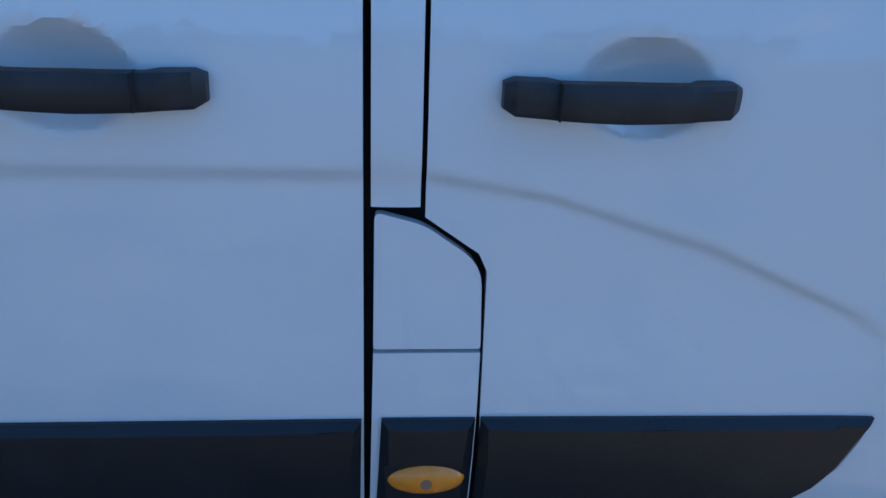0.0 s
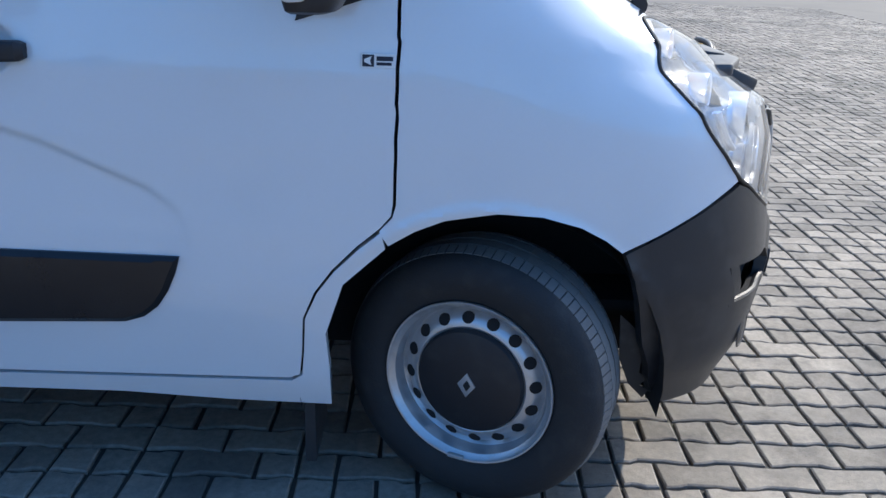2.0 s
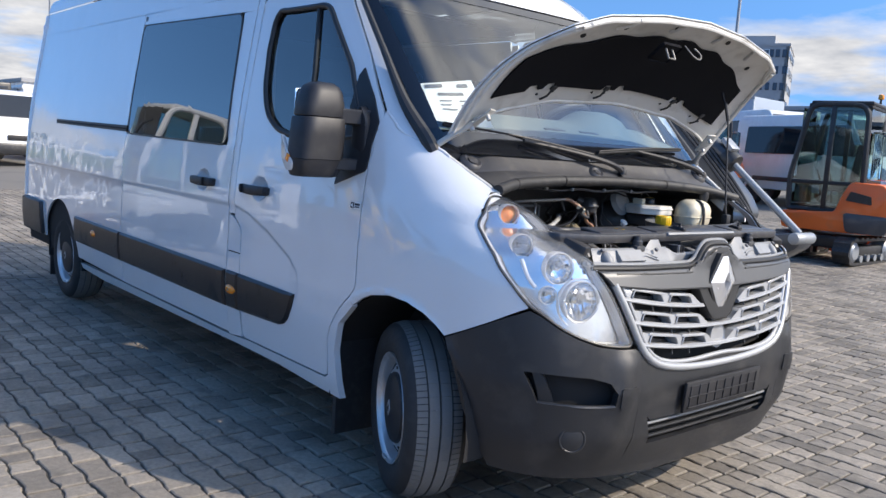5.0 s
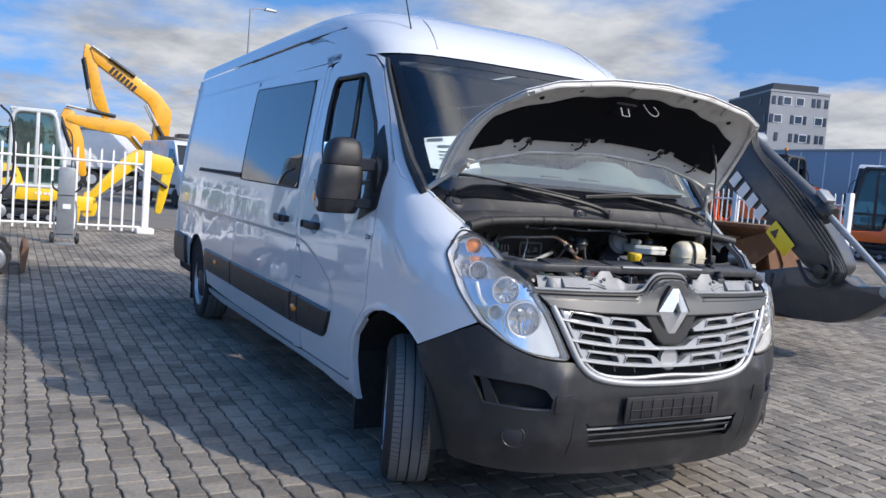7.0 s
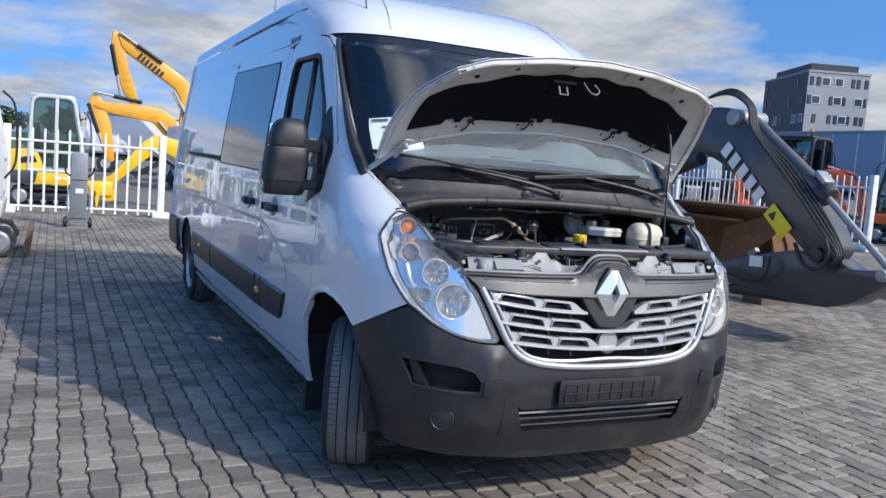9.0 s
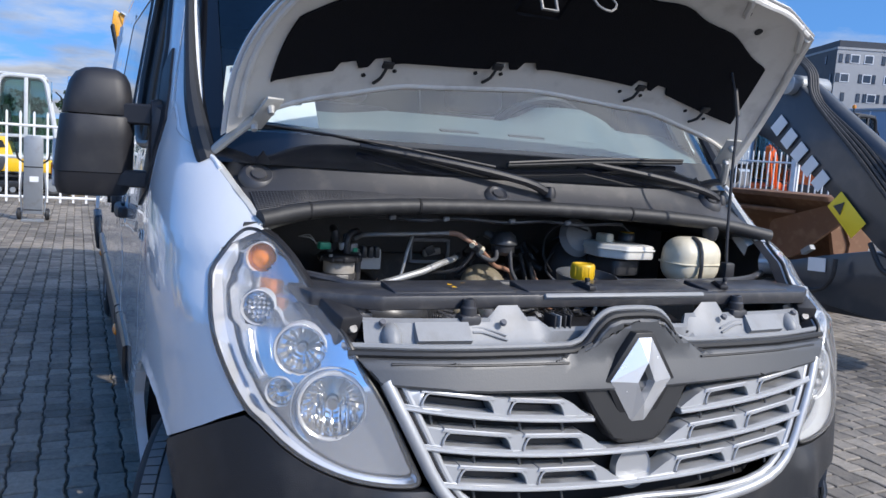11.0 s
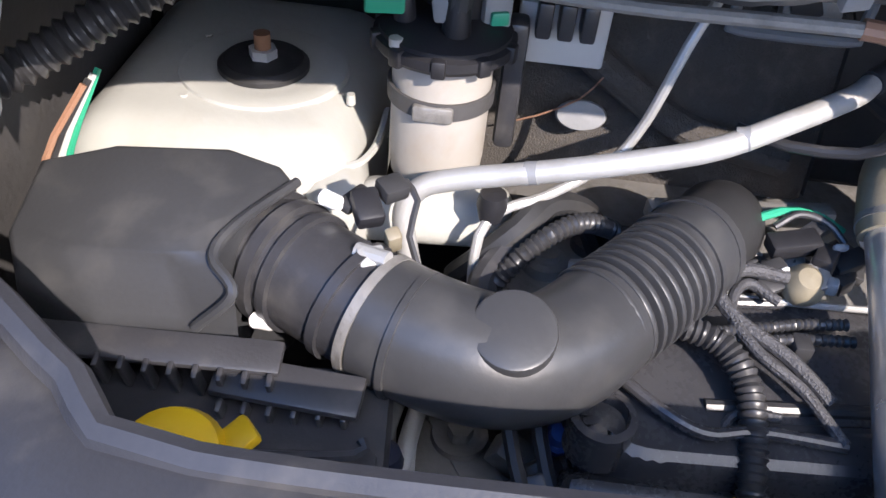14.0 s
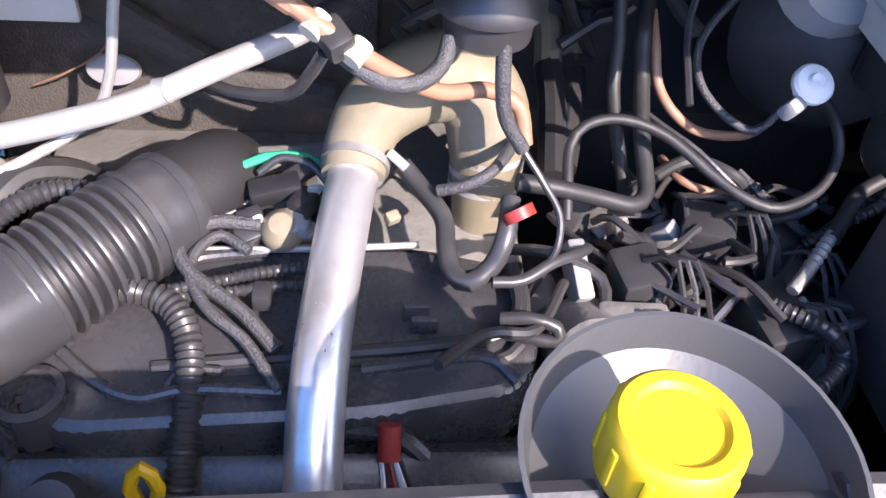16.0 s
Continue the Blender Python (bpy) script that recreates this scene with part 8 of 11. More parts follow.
part("tank_wire", tube([(0.25, 0.19, 1.24), (0.22, 0.12, 1.255), (0.20, 0.08, 1.22), (0.22, 0.06, 1.16), (0.28, 0.055, 1.12)], 0.003, 6), M["wire"], van)
part("tank_wire", tube([(0.28, 0.245, 1.24), (0.26, 0.27, 1.262), (0.25, 0.31, 1.262), (0.26, 0.335, 1.24)], 0.0025, 6), M["wire"], van)
ct = part("coolant_tank", box((0.275, 0.585, 1.148), (0.13, 0.19, 0.148), (0, 4, 0), 0.058, 7), M["cream"], van, "cream coolant expansion tank")
part("tank_seam", prism(rounded([(0.207, 0.487), (0.343, 0.487), (0.343, 0.683), (0.207, 0.683)], 0.058, 8), 0.004, Matrix.Translation((0, 0, 1.138)), 0.001), M["cream"], ct)
part("tank_strap", tube([(0.345, 0.565, 1.06), (0.350, 0.565, 1.15), (0.335, 0.565, 1.205), (0.30, 0.565, 1.222)], 0.0065, 8), M["dust"], ct)
part("tank_cap", lathe([(0.0, 0.030), (0.020, 0.029), (0.026, 0.022), (0.026, 0.0), (0.020, -0.02)], Matrix.Translation((0.29, 0.64, 1.235)), 24), M["wire"], ct)
for ob_ in [mcr] + [o for o in van.children if o.name.startswith("tank_wire")]:
    ob_.location, ob_.scale = (-0.174, 0.104, -0.125), (1.08, 1.08, 1.08)
for ob_ in [o for o in van.children if o.name.startswith(("brake_servo", "servo_cover"))]:
    ob_.location = (-0.03, 0.12, -0.02)
part("battery_cover", box((0.30, 0.42, 0.98), (0.20, 0.20, 0.16), None, 0.02), M["bay"], van)
part("fuse_box", box((0.34, 0.66, 0.98), (0.20, 0.22, 0.14), None, 0.02), M["bay"], van)


# more hoses, lines and plugs on the left of the engine
def run(name, pts, r, m_, label="", seg=10, ribs=0.0):
    return part(name, tube(pts, r * 0.88, seg, 0.006 if not ribs else 0.002, ribs=ribs, rib_len=0.006), M[m_], van, label)


run("cable_loop", [(0.197, -0.203, 0.975), (0.183, -0.228, 0.98), (0.204, -0.245, 0.98), (0.229, -0.246, 0.976), (0.259, -0.227, 0.97), (0.281, -0.199, 0.962), (0.319, -0.171, 0.948)], 0.0055, "braid", "braided cable over the engine cover")
for a, b in (([(-0.14, 0.082, 1.03), (-0.107, 0.09, 1.02), (-0.060, 0.087, 1.0)], [(-0.060, 0.087, 1.0), (-0.006, 0.086, 0.985), (0.079, 0.076, 0.96)]), ([(-0.15, 0.119, 1.03), (-0.12, 0.124, 1.02), (-0.068, 0.112, 1.0)], [(-0.068, 0.112, 1.0), (-0.017, 0.106, 0.985), (0.061, 0.087, 0.96)])):
    run("heater_hose", a, 0.0185, "beige", "tan heater hose end")
    run("heater_hose", b, 0.0185, "rubber", "black heater hose")
rp = part("injector_plug", cyl((0.340, -0.088, 0.934), (0.358, -0.088, 0.914), 0.009, seg=14), M["red"], van, "red wiring plug")
for k in range(6):
    part("plug_wire", tube([(0.356, -0.094 + k * 0.0025, 0.916), (0.372, -0.092 + k * 0.004, 0.898), (0.388, -0.090 + k * 0.006, 0.866)], 0.0022, 5), M[("paper", "wire", "red", "slam")[k % 4]], rp)
run("cover_ridge", [(0.284, -0.336, 0.952), (0.312, -0.303, 0.950), (0.322, -0.273, 0.946), (0.316, -0.235, 0.948), (0.318, -0.169, 0.946)], 0.006, "cover")
run("cover_ridge", [(0.25, -0.332, 0.957), (0.194, -0.262, 0.958), (0.178, -0.19, 0.957)], 0.006, "cover")
run("cover_ridge", [(0.296, -0.11, 0.945), (0.285, -0.015, 0.945), (0.305, 0.014, 0.94)], 0.007, "cover")
run("cover_hose", [(0.33, -0.119, 0.915), (0.338, -0.082, 0.915), (0.353, -0.056, 0.895), (0.366, -0.052, 0.87)], 0.010, "cover")
for (x, y, z), (sx, sy, sz), r in (((0.20, 0.135, 0.935), (0.05, 0.045, 0.07), 10), ((0.13, 0.225, 0.93), (0.05, 0.05, 0.06), -20), ((0.165, 0.285, 0.92), (0.06, 0.045, 0.05), 30), ((0.235, 0.255, 0.925), (0.07, 0.05, 0.05), 12), ((0.255, 0.12, 0.93), (0.04, 0.06, 0.06), -8)):
    bk = part("wiring_block", box((x, y, z), (sx, sy, sz), (6, 4, r), 0.006), M["iron"] if sx < 0.045 else M["wire"], van)
    for k in range(3):
        part("block_wire", tube([(x, y + 0.006 * k, z + sz / 2), (x + 0.02, y + 0.02 + 0.008 * k, z + sz / 2 + 0.02), (x + 0.05, y + 0.03 + 0.012 * k, z + 0.01), (x + 0.07, y + 0.05, z - 0.04)], 0.0026, 5), M[("wire", "braid", "wire", "rubber", "wire")[(k + int(x * 100)) % 5]], bk)
# extra lines under the elbow and over the engine cover
run("grey_pipe", [(0.15, -0.43, 0.965), (0.19, -0.452, 0.945), (0.22, -0.44, 0.93), (0.235, -0.425, 0.91)], 0.016, "dust")
run("steel_line", [(0.246, -0.520, 0.875), (0.29, -0.520, 0.868), (0.335, -0.515, 0.855), (0.39, -0.51, 0.82)], 0.011, "alu", "dull steel line")
run("steel_line", [(0.246, -0.497, 0.870), (0.29, -0.497, 0.864), (0.335, -0.495, 0.850), (0.39, -0.49, 0.82)], 0.006, "alu")
run("engine_loom", [(0.242, -0.29, 0.968), (0.238, -0.24, 0.966), (0.228, -0.18, 0.966), (0.225, -0.145, 0.966)], 0.0055, "wire", ribs=0.0009)
run("cover_seam", [(0.175, -0.31, 0.958), (0.180, -0.25, 0.960), (0.178, -0.15, 0.960), (0.172, -0.06, 0.960)], 0.0035, "alu", seg=8)
for x, y, z, sx, sy, sz, r, m_ in ((0.140, -0.185, 0.995, 0.022, 0.045, 0.016, 12, "blk"), (0.155, -0.160, 0.992, 0.026, 0.018, 0.020, -30, "blk"), (0.125, -0.165, 1.0, 0.016, 0.034, 0.012, 40, "wire"), (0.165, -0.205, 0.985, 0.014, 0.022, 0.012, 25, "wire"), (0.150, -0.150, 1.004, 0.006, 0.014, 0.008, 10, "slam"), (0.172, -0.198, 0.988, 0.005, 0.010, 0.010, 30, "paper"), (0.180, -0.158, 0.985, 0.012, 0.010, 0.014, -20, "slam")):
    part("sensor_block", box((x, y, z), (sx, sy, sz), (8, 6, r), 0.003), M[m_], van)
run("sensor_wire", [(0.125, -0.20, 1.0), (0.118, -0.18, 1.012), (0.122, -0.155, 1.008), (0.135, -0.14, 0.998)], 0.004, "wire")
run("sensor_wire", [(0.158, -0.218, 0.985), (0.170, -0.235, 0.984), (0.188, -0.240, 0.980)], 0.003, "wire")
# castings and lines low in the bay
part("engine_block", prism(rounded([(-0.12, -0.44), (0.15, -0.44), (0.17, -0.30), (0.16, 0.05), (-0.12, 0.05)], 0.03), 0.16, Matrix.Translation((0, 0, 0.74)), 0.012), M["iron"], van, "dusty grey engine block")
for k, (x_, y_) in enumerate(((0.02, -0.40), (0.06, -0.34), (0.10, -0.39), (0.05, -0.27), (0.11, -0.30), (0.02, -0.18))):
    part("block_boss", lathe([(0.024, 0.0), (0.022, 0.012), (0.014, 0.014), (0.012, 0.022), (0.0, 0.022)], Matrix.Translation((x_, y_, 0.898)), 18), M["bay"] if k % 2 else M["iron"], van)
run("bay_hose", [(0.13, -0.475, 0.90), (0.155, -0.455, 0.945), (0.145, -0.425, 0.975), (0.115, -0.40, 0.985), (0.09, -0.36, 0.96), (0.08, -0.33, 0.90)], 0.017, "rubber", "thick black hose behind the intake")
run("bay_hose", [(0.175, -0.455, 0.90), (0.185, -0.44, 0.95), (0.165, -0.405, 0.985), (0.14, -0.37, 0.99), (0.12, -0.335, 0.97)], 0.010, "wire", ribs=0.0012)
run("bay_hose", [(0.04, -0.46, 0.93), (0.08, -0.41, 0.96), (0.10, -0.33, 0.955), (0.09, -0.26, 0.96), (0.07, -0.18, 0.97)], 0.007, "wire")
part("gearbox_case", prism(rounded([(0.02, -0.46), (0.20, -0.47), (0.23, -0.36), (0.16, -0.30), (0.02, -0.32)], 0.03), 0.10, Matrix.Translation((0, 0, 0.74)), 0.012), M["iron"], van, "dusty alloy gearbox casting")
part("side_casting", prism(rounded([(0.03, 0.05), (0.26, 0.05), (0.30, 0.20), (0.24, 0.40), (0.02, 0.42)], 0.04), 0.08, Matrix.Translation((0, 0, 0.74)), 0.012), M["bay"], van)
rng = random.Random(17)
for k in range(14):
    a = Vector((rng.uniform(0.02, 0.28), rng.uniform(0.06, 0.40), rng.uniform(0.86, 0.98)))
    b = a + Vector((rng.uniform(-0.06, 0.06), rng.uniform(-0.08, 0.08), rng.uniform(-0.02, 0.03)))
    c = b + Vector((rng.uniform(-0.06, 0.06), rng.uniform(-0.08, 0.08), rng.uniform(-0.05, 0.02)))
    run("bay_hose", [a, (a + b) / 2 + Vector((0.01, 0.01, 0.015)), b, c], rng.uniform(0.004, 0.009), ("wire", "rubber", "wire")[k % 3], ribs=0.0008 if k % 3 == 0 else 0.0)


# ---- the yard ----
def ground_z(y):
    """The yard rises gently behind the van."""
    return 0.028 * min(max(y - 1.6, 0.0), 58.0)


def set_down(ob, at, heading=0.0, size=1.0):
    ob.location = at
    ob.rotation_euler = (0, 0, radians(heading))
    ob.scale = (size, size, size)
    return ob


M["yel"] = mat("yellow_machine_paint", (0.80, 0.50, 0.012), 0.36, vary=0.08, scale=3, fine=60, coat=0.3, dirt=(0.30, 0.22, 0.10), dirt_amount=0.4)
M["amb"] = mat("amber_yellow_machine_paint", (0.78, 0.36, 0.014), 0.4, vary=0.08, scale=2, fine=40, coat=0.3, dirt=(0.28, 0.18, 0.08), dirt_amount=0.5)
M["org"] = mat("orange_machine_paint", (0.80, 0.13, 0.014), 0.36, vary=0.08, scale=3, fine=60, coat=0.3, dirt=(0.30, 0.16, 0.10), dirt_amount=0.3)
M["grym"] = mat("charcoal_machine_paint", (0.042, 0.047, 0.056), 0.36, vary=0.1, scale=3, fine=60, coat=0.25, dirt=(0.13, 0.12, 0.11), dirt_amount=0.3)
M["ltgry"] = mat("light_grey_machine_paint", (0.52, 0.54, 0.55), 0.4, vary=0.06, scale=3, fine=60, coat=0.2, dirt=(0.28, 0.26, 0.23), dirt_amount=0.4)
M["cabblk"] = mat("black_cab_frame_paint", (0.018, 0.019, 0.021), 0.4, vary=0.2, scale=5, dirt=(0.09, 0.085, 0.08), dirt_amount=0.3)
M["cabglass"] = glass("cab_glass", (0.72, 0.86, 0.84), 0.15)
M["fence"] = mat("white_painted_fence_steel", (0.78, 0.78, 0.77), 0.45, vary=0.05, scale=4, fine=90, dirt=(0.42, 0.36, 0.28), dirt_amount=0.4)
M["galv"] = mat("galvanised_grey_steel", (0.30, 0.32, 0.34), 0.45, metal=0.5, vary=0.12, scale=6, fine=60, bump=0.1, dirt=(0.2, 0.18, 0.16), dirt_amount=0.4)
M["vanw"] = mat("white_parked_van_paint", (0.72, 0.73, 0.74), 0.28, vary=0.03, scale=1.5, coat=0.4, dirt=(0.45, 0.43, 0.4), dirt_amount=0.2)
M["dkglass"] = mat("dark_vehicle_glass", (0.012, 0.016, 0.022), 0.06, vary=0.2, scale=2, rough_vary=0.03)
M["clad_l"] = mat("pale_grey_facade_cladding", (0.33, 0.335, 0.34), 0.6, vary=0.1, scale=0.6, fine=4, bump=0.2, dirt=(0.24, 0.24, 0.25), dirt_amount=0.4)
M["clad_d"] = mat("dark_slate_facade_cladding", (0.028, 0.034, 0.046), 0.5, vary=0.15, scale=0.6, fine=4, bump=0.2)
M["win"] = mat("facade_window_glass", (0.05, 0.07, 0.10), 0.08, vary=0.3, scale=0.3, rough_vary=0.04)
M["wframe"] = mat("white_window_frame", (0.72, 0.73, 0.74), 0.4, vary=0.05)
M["slat"] = mat("grey_blue_profiled_sheet", (0.16, 0.19, 0.23), 0.45, metal=0.3, vary=0.1, scale=1, fine=10)
M["grass"] = mat("rough_grass_bank", (0.085, 0.115, 0.035), 0.9, vary=0.4, scale=0.2, fine=3, bump=0.5, dirt=(0.16, 0.14, 0.07), dirt_amount=0.4)
M["leaf"] = mat("dark_green_leaves", (0.045, 0.075, 0.026), 0.65, vary=0.4, scale=2, fine=14, island=0.45)
M["bark"] = mat("grey_brown_bark", (0.13, 0.10, 0.075), 0.9, vary=0.3, scale=6, fine=40, bump=0.8)
M["beacon"] = mat("amber_beacon_lens", (0.8, 0.28, 0.02), 0.2, vary=0.1, coat=0.5)
M["sticker"] = mat("yellow_warning_label", (0.80, 0.60, 0.02), 0.45, vary=0.04)
M["print"] = mat("white_print", (0.75, 0.76, 0.76), 0.5, vary=0.03)
M["curtain"] = mat("blue_grey_trailer_tarpaulin", (0.30, 0.36, 0.44), 0.5, vary=0.08, scale=1.2, fine=12)


def track_belt(y0, y1, half=0.78, r=0.2, lug=0.022):
    """A rubber or steel track: a belt round two wheels with lugs on it."""
    bm = bmesh.new()
    path = []
    n = 14
    for k in range(n + 1):
        a = math.pi / 2 - math.pi * k / n
        path.append((half + r * math.cos(a), r + r * math.sin(a)))
    for k in range(n + 1):
        a = -math.pi / 2 - math.pi * k / n
        path.append((-half + r * math.cos(a), r + r * math.sin(a)))
    fine = []
    for p, q in zip(path, path[1:] + path[:1]):
        d = math.hypot(q[0] - p[0], q[1] - p[1])
        m = max(1, int(d / 0.045))
        for k in range(m):
            fine.append((p[0] + (q[0] - p[0]) * k / m, p[1] + (q[1] - p[1]) * k / m))
    rings = []
    for i, (x, z) in enumerate(fine):
        o = lug * 0.5 if (i // 2) % 2 else -lug * 0.5
        cx, cz = max(min(x, half), -half), r
        dx, dz = x - cx, z - cz
        l = math.hypot(dx, dz) or 1
        ox, oz = x + dx / l * o, max(z + dz / l * o, 0.0)
        ix, iz = x - dx / l * 0.045, z - dz / l * 0.045
        rings.append([bm.verts.new(v) for v in ((ox, y0, oz), (ox, y1, oz), (ix, y1, iz), (ix, y0, iz))])
    for p, q in zip(rings, rings[1:] + rings[:1]):
        for k in range(4):
            bm.faces.new((p[k], p[(k + 1) % 4], q[(k + 1) % 4], q[k]))
    bmesh.ops.recalc_face_normals(bm, faces=bm.faces)
    return bm


def add_undercarriage(ob, belt, half=0.78, r=0.2, width=0.26, gauge=0.52, blade=None):
    for s in (-1, 1):
        y0, y1 = s * gauge - width / 2, s * gauge + width / 2
        tr = part("track", track_belt(y0, y1, half, r), belt, ob)
        bm = box((0, s * gauge, r), (half * 1.9, width * 0.7, r * 0.8), bevel=0.03)
        part("track_frame", bm, M["cabblk"], tr)
        for x in (-half, half):
            bm = lathe([(0.02, -width * 0.55), (r * 0.55, -width * 0.55), (r * 0.8, -width * 0.4), (r * 0.8, width * 0.4), (r * 0.55, width * 0.55), (0.02, width * 0.55)],
                       pose(x, s * gauge, r, 90), 18)
            part("track_wheel", bm, M["galv"], tr)
        for k in range(4):
            x = -half * 0.62 + k * half * 0.41
            part("roller", cyl((x, y0 - 0.01, 0.1), (x, y1 + 0.01, 0.1), 0.055, seg=12), M["galv"], tr)
    part("slew_base", box((0, 0, r * 1.5), (0.9, gauge * 2 - width, r * 1.0), bevel=0.04), M["cabblk"], ob)
    if blade:
        part("dozer_blade", prism(rounded([(half + 0.32, 0.04), (half + 0.36, 0.04), (half + 0.40, 0.36), (half + 0.33, 0.36), (half + 0.30, 0.2)], 0.015, 2), 1.3, plane_xz(0.65)), blade, ob)
        for s in (-1, 1):
            part("blade_arm", box((half * 0.75, s * 0.3, 0.2), (half * 0.95, 0.08, 0.1), bevel=0.015), blade, ob)


def add_cab(ob, x0, x1, y0, y1, z0, z1, frame_mat, slope=0.14, roof_mat=None, beacon=False, inside=True):
    """A glazed cab: rounded side frames, cross rails, panes, roof, seat and levers."""
    cab = part("cab_floor", box(((x0 + x1) / 2, (y0 + y1) / 2, z0 + 0.04), (x1 - x0, y1 - y0, 0.08), bevel=0.02), frame_mat, ob)
    side = rounded([(x0, z0), (x1 - 0.02, z0), (x1, z0 + 0.5), (x1 - slope, z1), (x0 + 0.05, z1)], [0.04, 0.04, 0.1, 0.16, 0.2], 4)
    mid = x0 + (x1 - x0) * 0.5
    for y in (y0, y1):
        loop = [(px, y, pz) for px, pz in side]
        part("side_frame", tube(loop + [loop[0]], 0.042, 8, smooth=False), frame_mat, cab)
        part("door_pillar", box((mid, y, (z0 + z1) / 2), (0.07, 0.06, z1 - z0 - 0.04), bevel=0.01), frame_mat, cab)
        part("waist_rail", box(((x0 + x1) / 2, y, z0 + 0.42), (x1 - x0 - 0.05, 0.05, 0.06), bevel=0.01), frame_mat, cab)
        inner = Matrix.Translation((0, 0.008, 0))
        part("side_pane", prism(side, 0.012, inner @ plane_xz(y)), M["cabglass"], cab).visible_shadow = False
    for (xa, za), r in (((x0 + 0.05, z1), 0.05), ((x1 - slope, z1), 0.05), ((x1, z0 + 0.5), 0.03), ((x0, z0 + 0.5), 0.03)):
        part("cross_rail", box((xa, (y0 + y1) / 2, za - 0.02), (r * 1.6, y1 - y0, r * 1.4), bevel=0.012), frame_mat, cab)
    part("front_pane", prism([(y0 + 0.04, z0 + 0.1), (y1 - 0.04, z0 + 0.1), (y1 - 0.04, z1 - 0.06), (y0 + 0.04, z1 - 0.06)], 0.01,
                             Matrix(((0, 0, 1, x1 - slope * 0.45), (1, 0, 0, 0), (0, 1, 0, 0), (0, 0, 0, 1)))), M["cabglass"], cab).visible_shadow = False
    part("rear_pane", prism([(y0 + 0.04, z0 + 0.3), (y1 - 0.04, z0 + 0.3), (y1 - 0.04, z1 - 0.06), (y0 + 0.04, z1 - 0.06)], 0.01,
                            Matrix(((0, 0, 1, x0 + 0.02), (1, 0, 0, 0), (0, 1, 0, 0), (0, 0, 0, 1)))), M["cabglass"], cab).visible_shadow = False
    part("cab_roof", box(((x0 + x1 - slope) / 2, (y0 + y1) / 2, z1 + 0.02), (x1 - x0 - slope + 0.02, y1 - y0 + 0.04, 0.07), bevel=0.03), roof_mat or frame_mat, cab)
    if inside:
        bm = box((x0 + 0.38, (y0 + y1) / 2, z0 + 0.36), (0.46, 0.46, 0.14), bevel=0.04)
        add_box(bm, (x0 + 0.18, (y0 + y1) / 2, z0 + 0.72), (0.14, 0.44, 0.62), rot=(0, -8, 0), bevel=0.04)
        part("seat", bm, M["seat"], cab)
        for y in (y0 + 0.16, y1 - 0.16):
            part("control_lever", tube([(x0 + 0.62, y, z0 + 0.1), (x0 + 0.66, y, z0 + 0.45), (x0 + 0.72, y, z0 + 0.62)], 0.018, 6), M["cabblk"], cab)
    if beacon:
        part("beacon_stalk", cyl((x0 + 0.1, y0 + 0.1, z1 + 0.05), (x0 + 0.1, y0 + 0.1, z1 + 0.15), 0.018, seg=8), M["cabblk"], cab)
        part("beacon", lathe([(0.04, 0), (0.045, 0.02), (0.04, 0.07), (0.012, 0.085)], pose(x0 + 0.1, y0 + 0.1, z1 + 0.15), 12), M["beacon"], cab, "amber warning beacon")
    return cab


def boom_parts(ob, outline_boom, outline_arm, y, wide, paint, cyls=(), pins=()):
    """A folded digging arm in the x-z plane: plates with rounded edges, rams and pins."""
    b = part("boom", prism(rounded(outline_boom, 0.08, 3), wide, plane_xz(y + wide / 2), bevel=0.02), paint, ob)
    part("arm", prism(rounded(outline_arm, 0.06, 3), wide * 0.86, plane_xz(y + wide * 0.43), bevel=0.02), paint, ob)
    for a, c, r in cyls:
        a, c = Vector((a[0], y, a[1])), Vector((c[0], y, c[1]))
        m = a.lerp(c, 0.58)
        ram = part("hydraulic_cylinder", cyl(a, m, r, seg=14), paint, ob)
        part("piston_rod", cyl(m, c, r * 0.55, seg=12), M["chrome"], ram)
    for x, z in pins:
        part("pin", cyl((x, y - wide * 0.62, z), (x, y + wide * 0.62, z), 0.05, seg=14), M["galv"], b)


def bucket_mesh(x, z, y, wide, size=0.4, turn=0.0):
    """A curved digging bucket, open at the front, its lip pointing along turn degrees."""
    o = [(math.cos(radians(a)) * size, math.sin(radians(a)) * size * 0.9) for a in range(70, 291, 20)]
    i = [(px * 0.9 + 0.01, pz * 0.9) for px, pz in reversed(o)]
    bm = prism(o + i, wide, Matrix.Translation((x, 0, z)) @ pose(0, 0, 0, 0, -turn, 0) @ plane_xz(y + wide / 2))
    for s in (-1, 1):
        add_prism(bm, o, 0.02, Matrix.Translation((x, 0, z)) @ pose(0, 0, 0, 0, -turn, 0) @ plane_xz(y + s * (wide / 2 - 0.01) + 0.01))
    for k in range(4):
        yy = y - wide / 2 + wide * (k + 0.5) / 4
        m = Matrix.Translation((x, 0, z)) @ pose(0, 0, 0, 0, -turn, 0)
        c = m @ Vector((o[-1][0] + 0.05, yy, o[-1][1]))
        add_box(bm, c, (0.16, 0.05, 0.03), rot=(0, -turn, 0))
    return bm


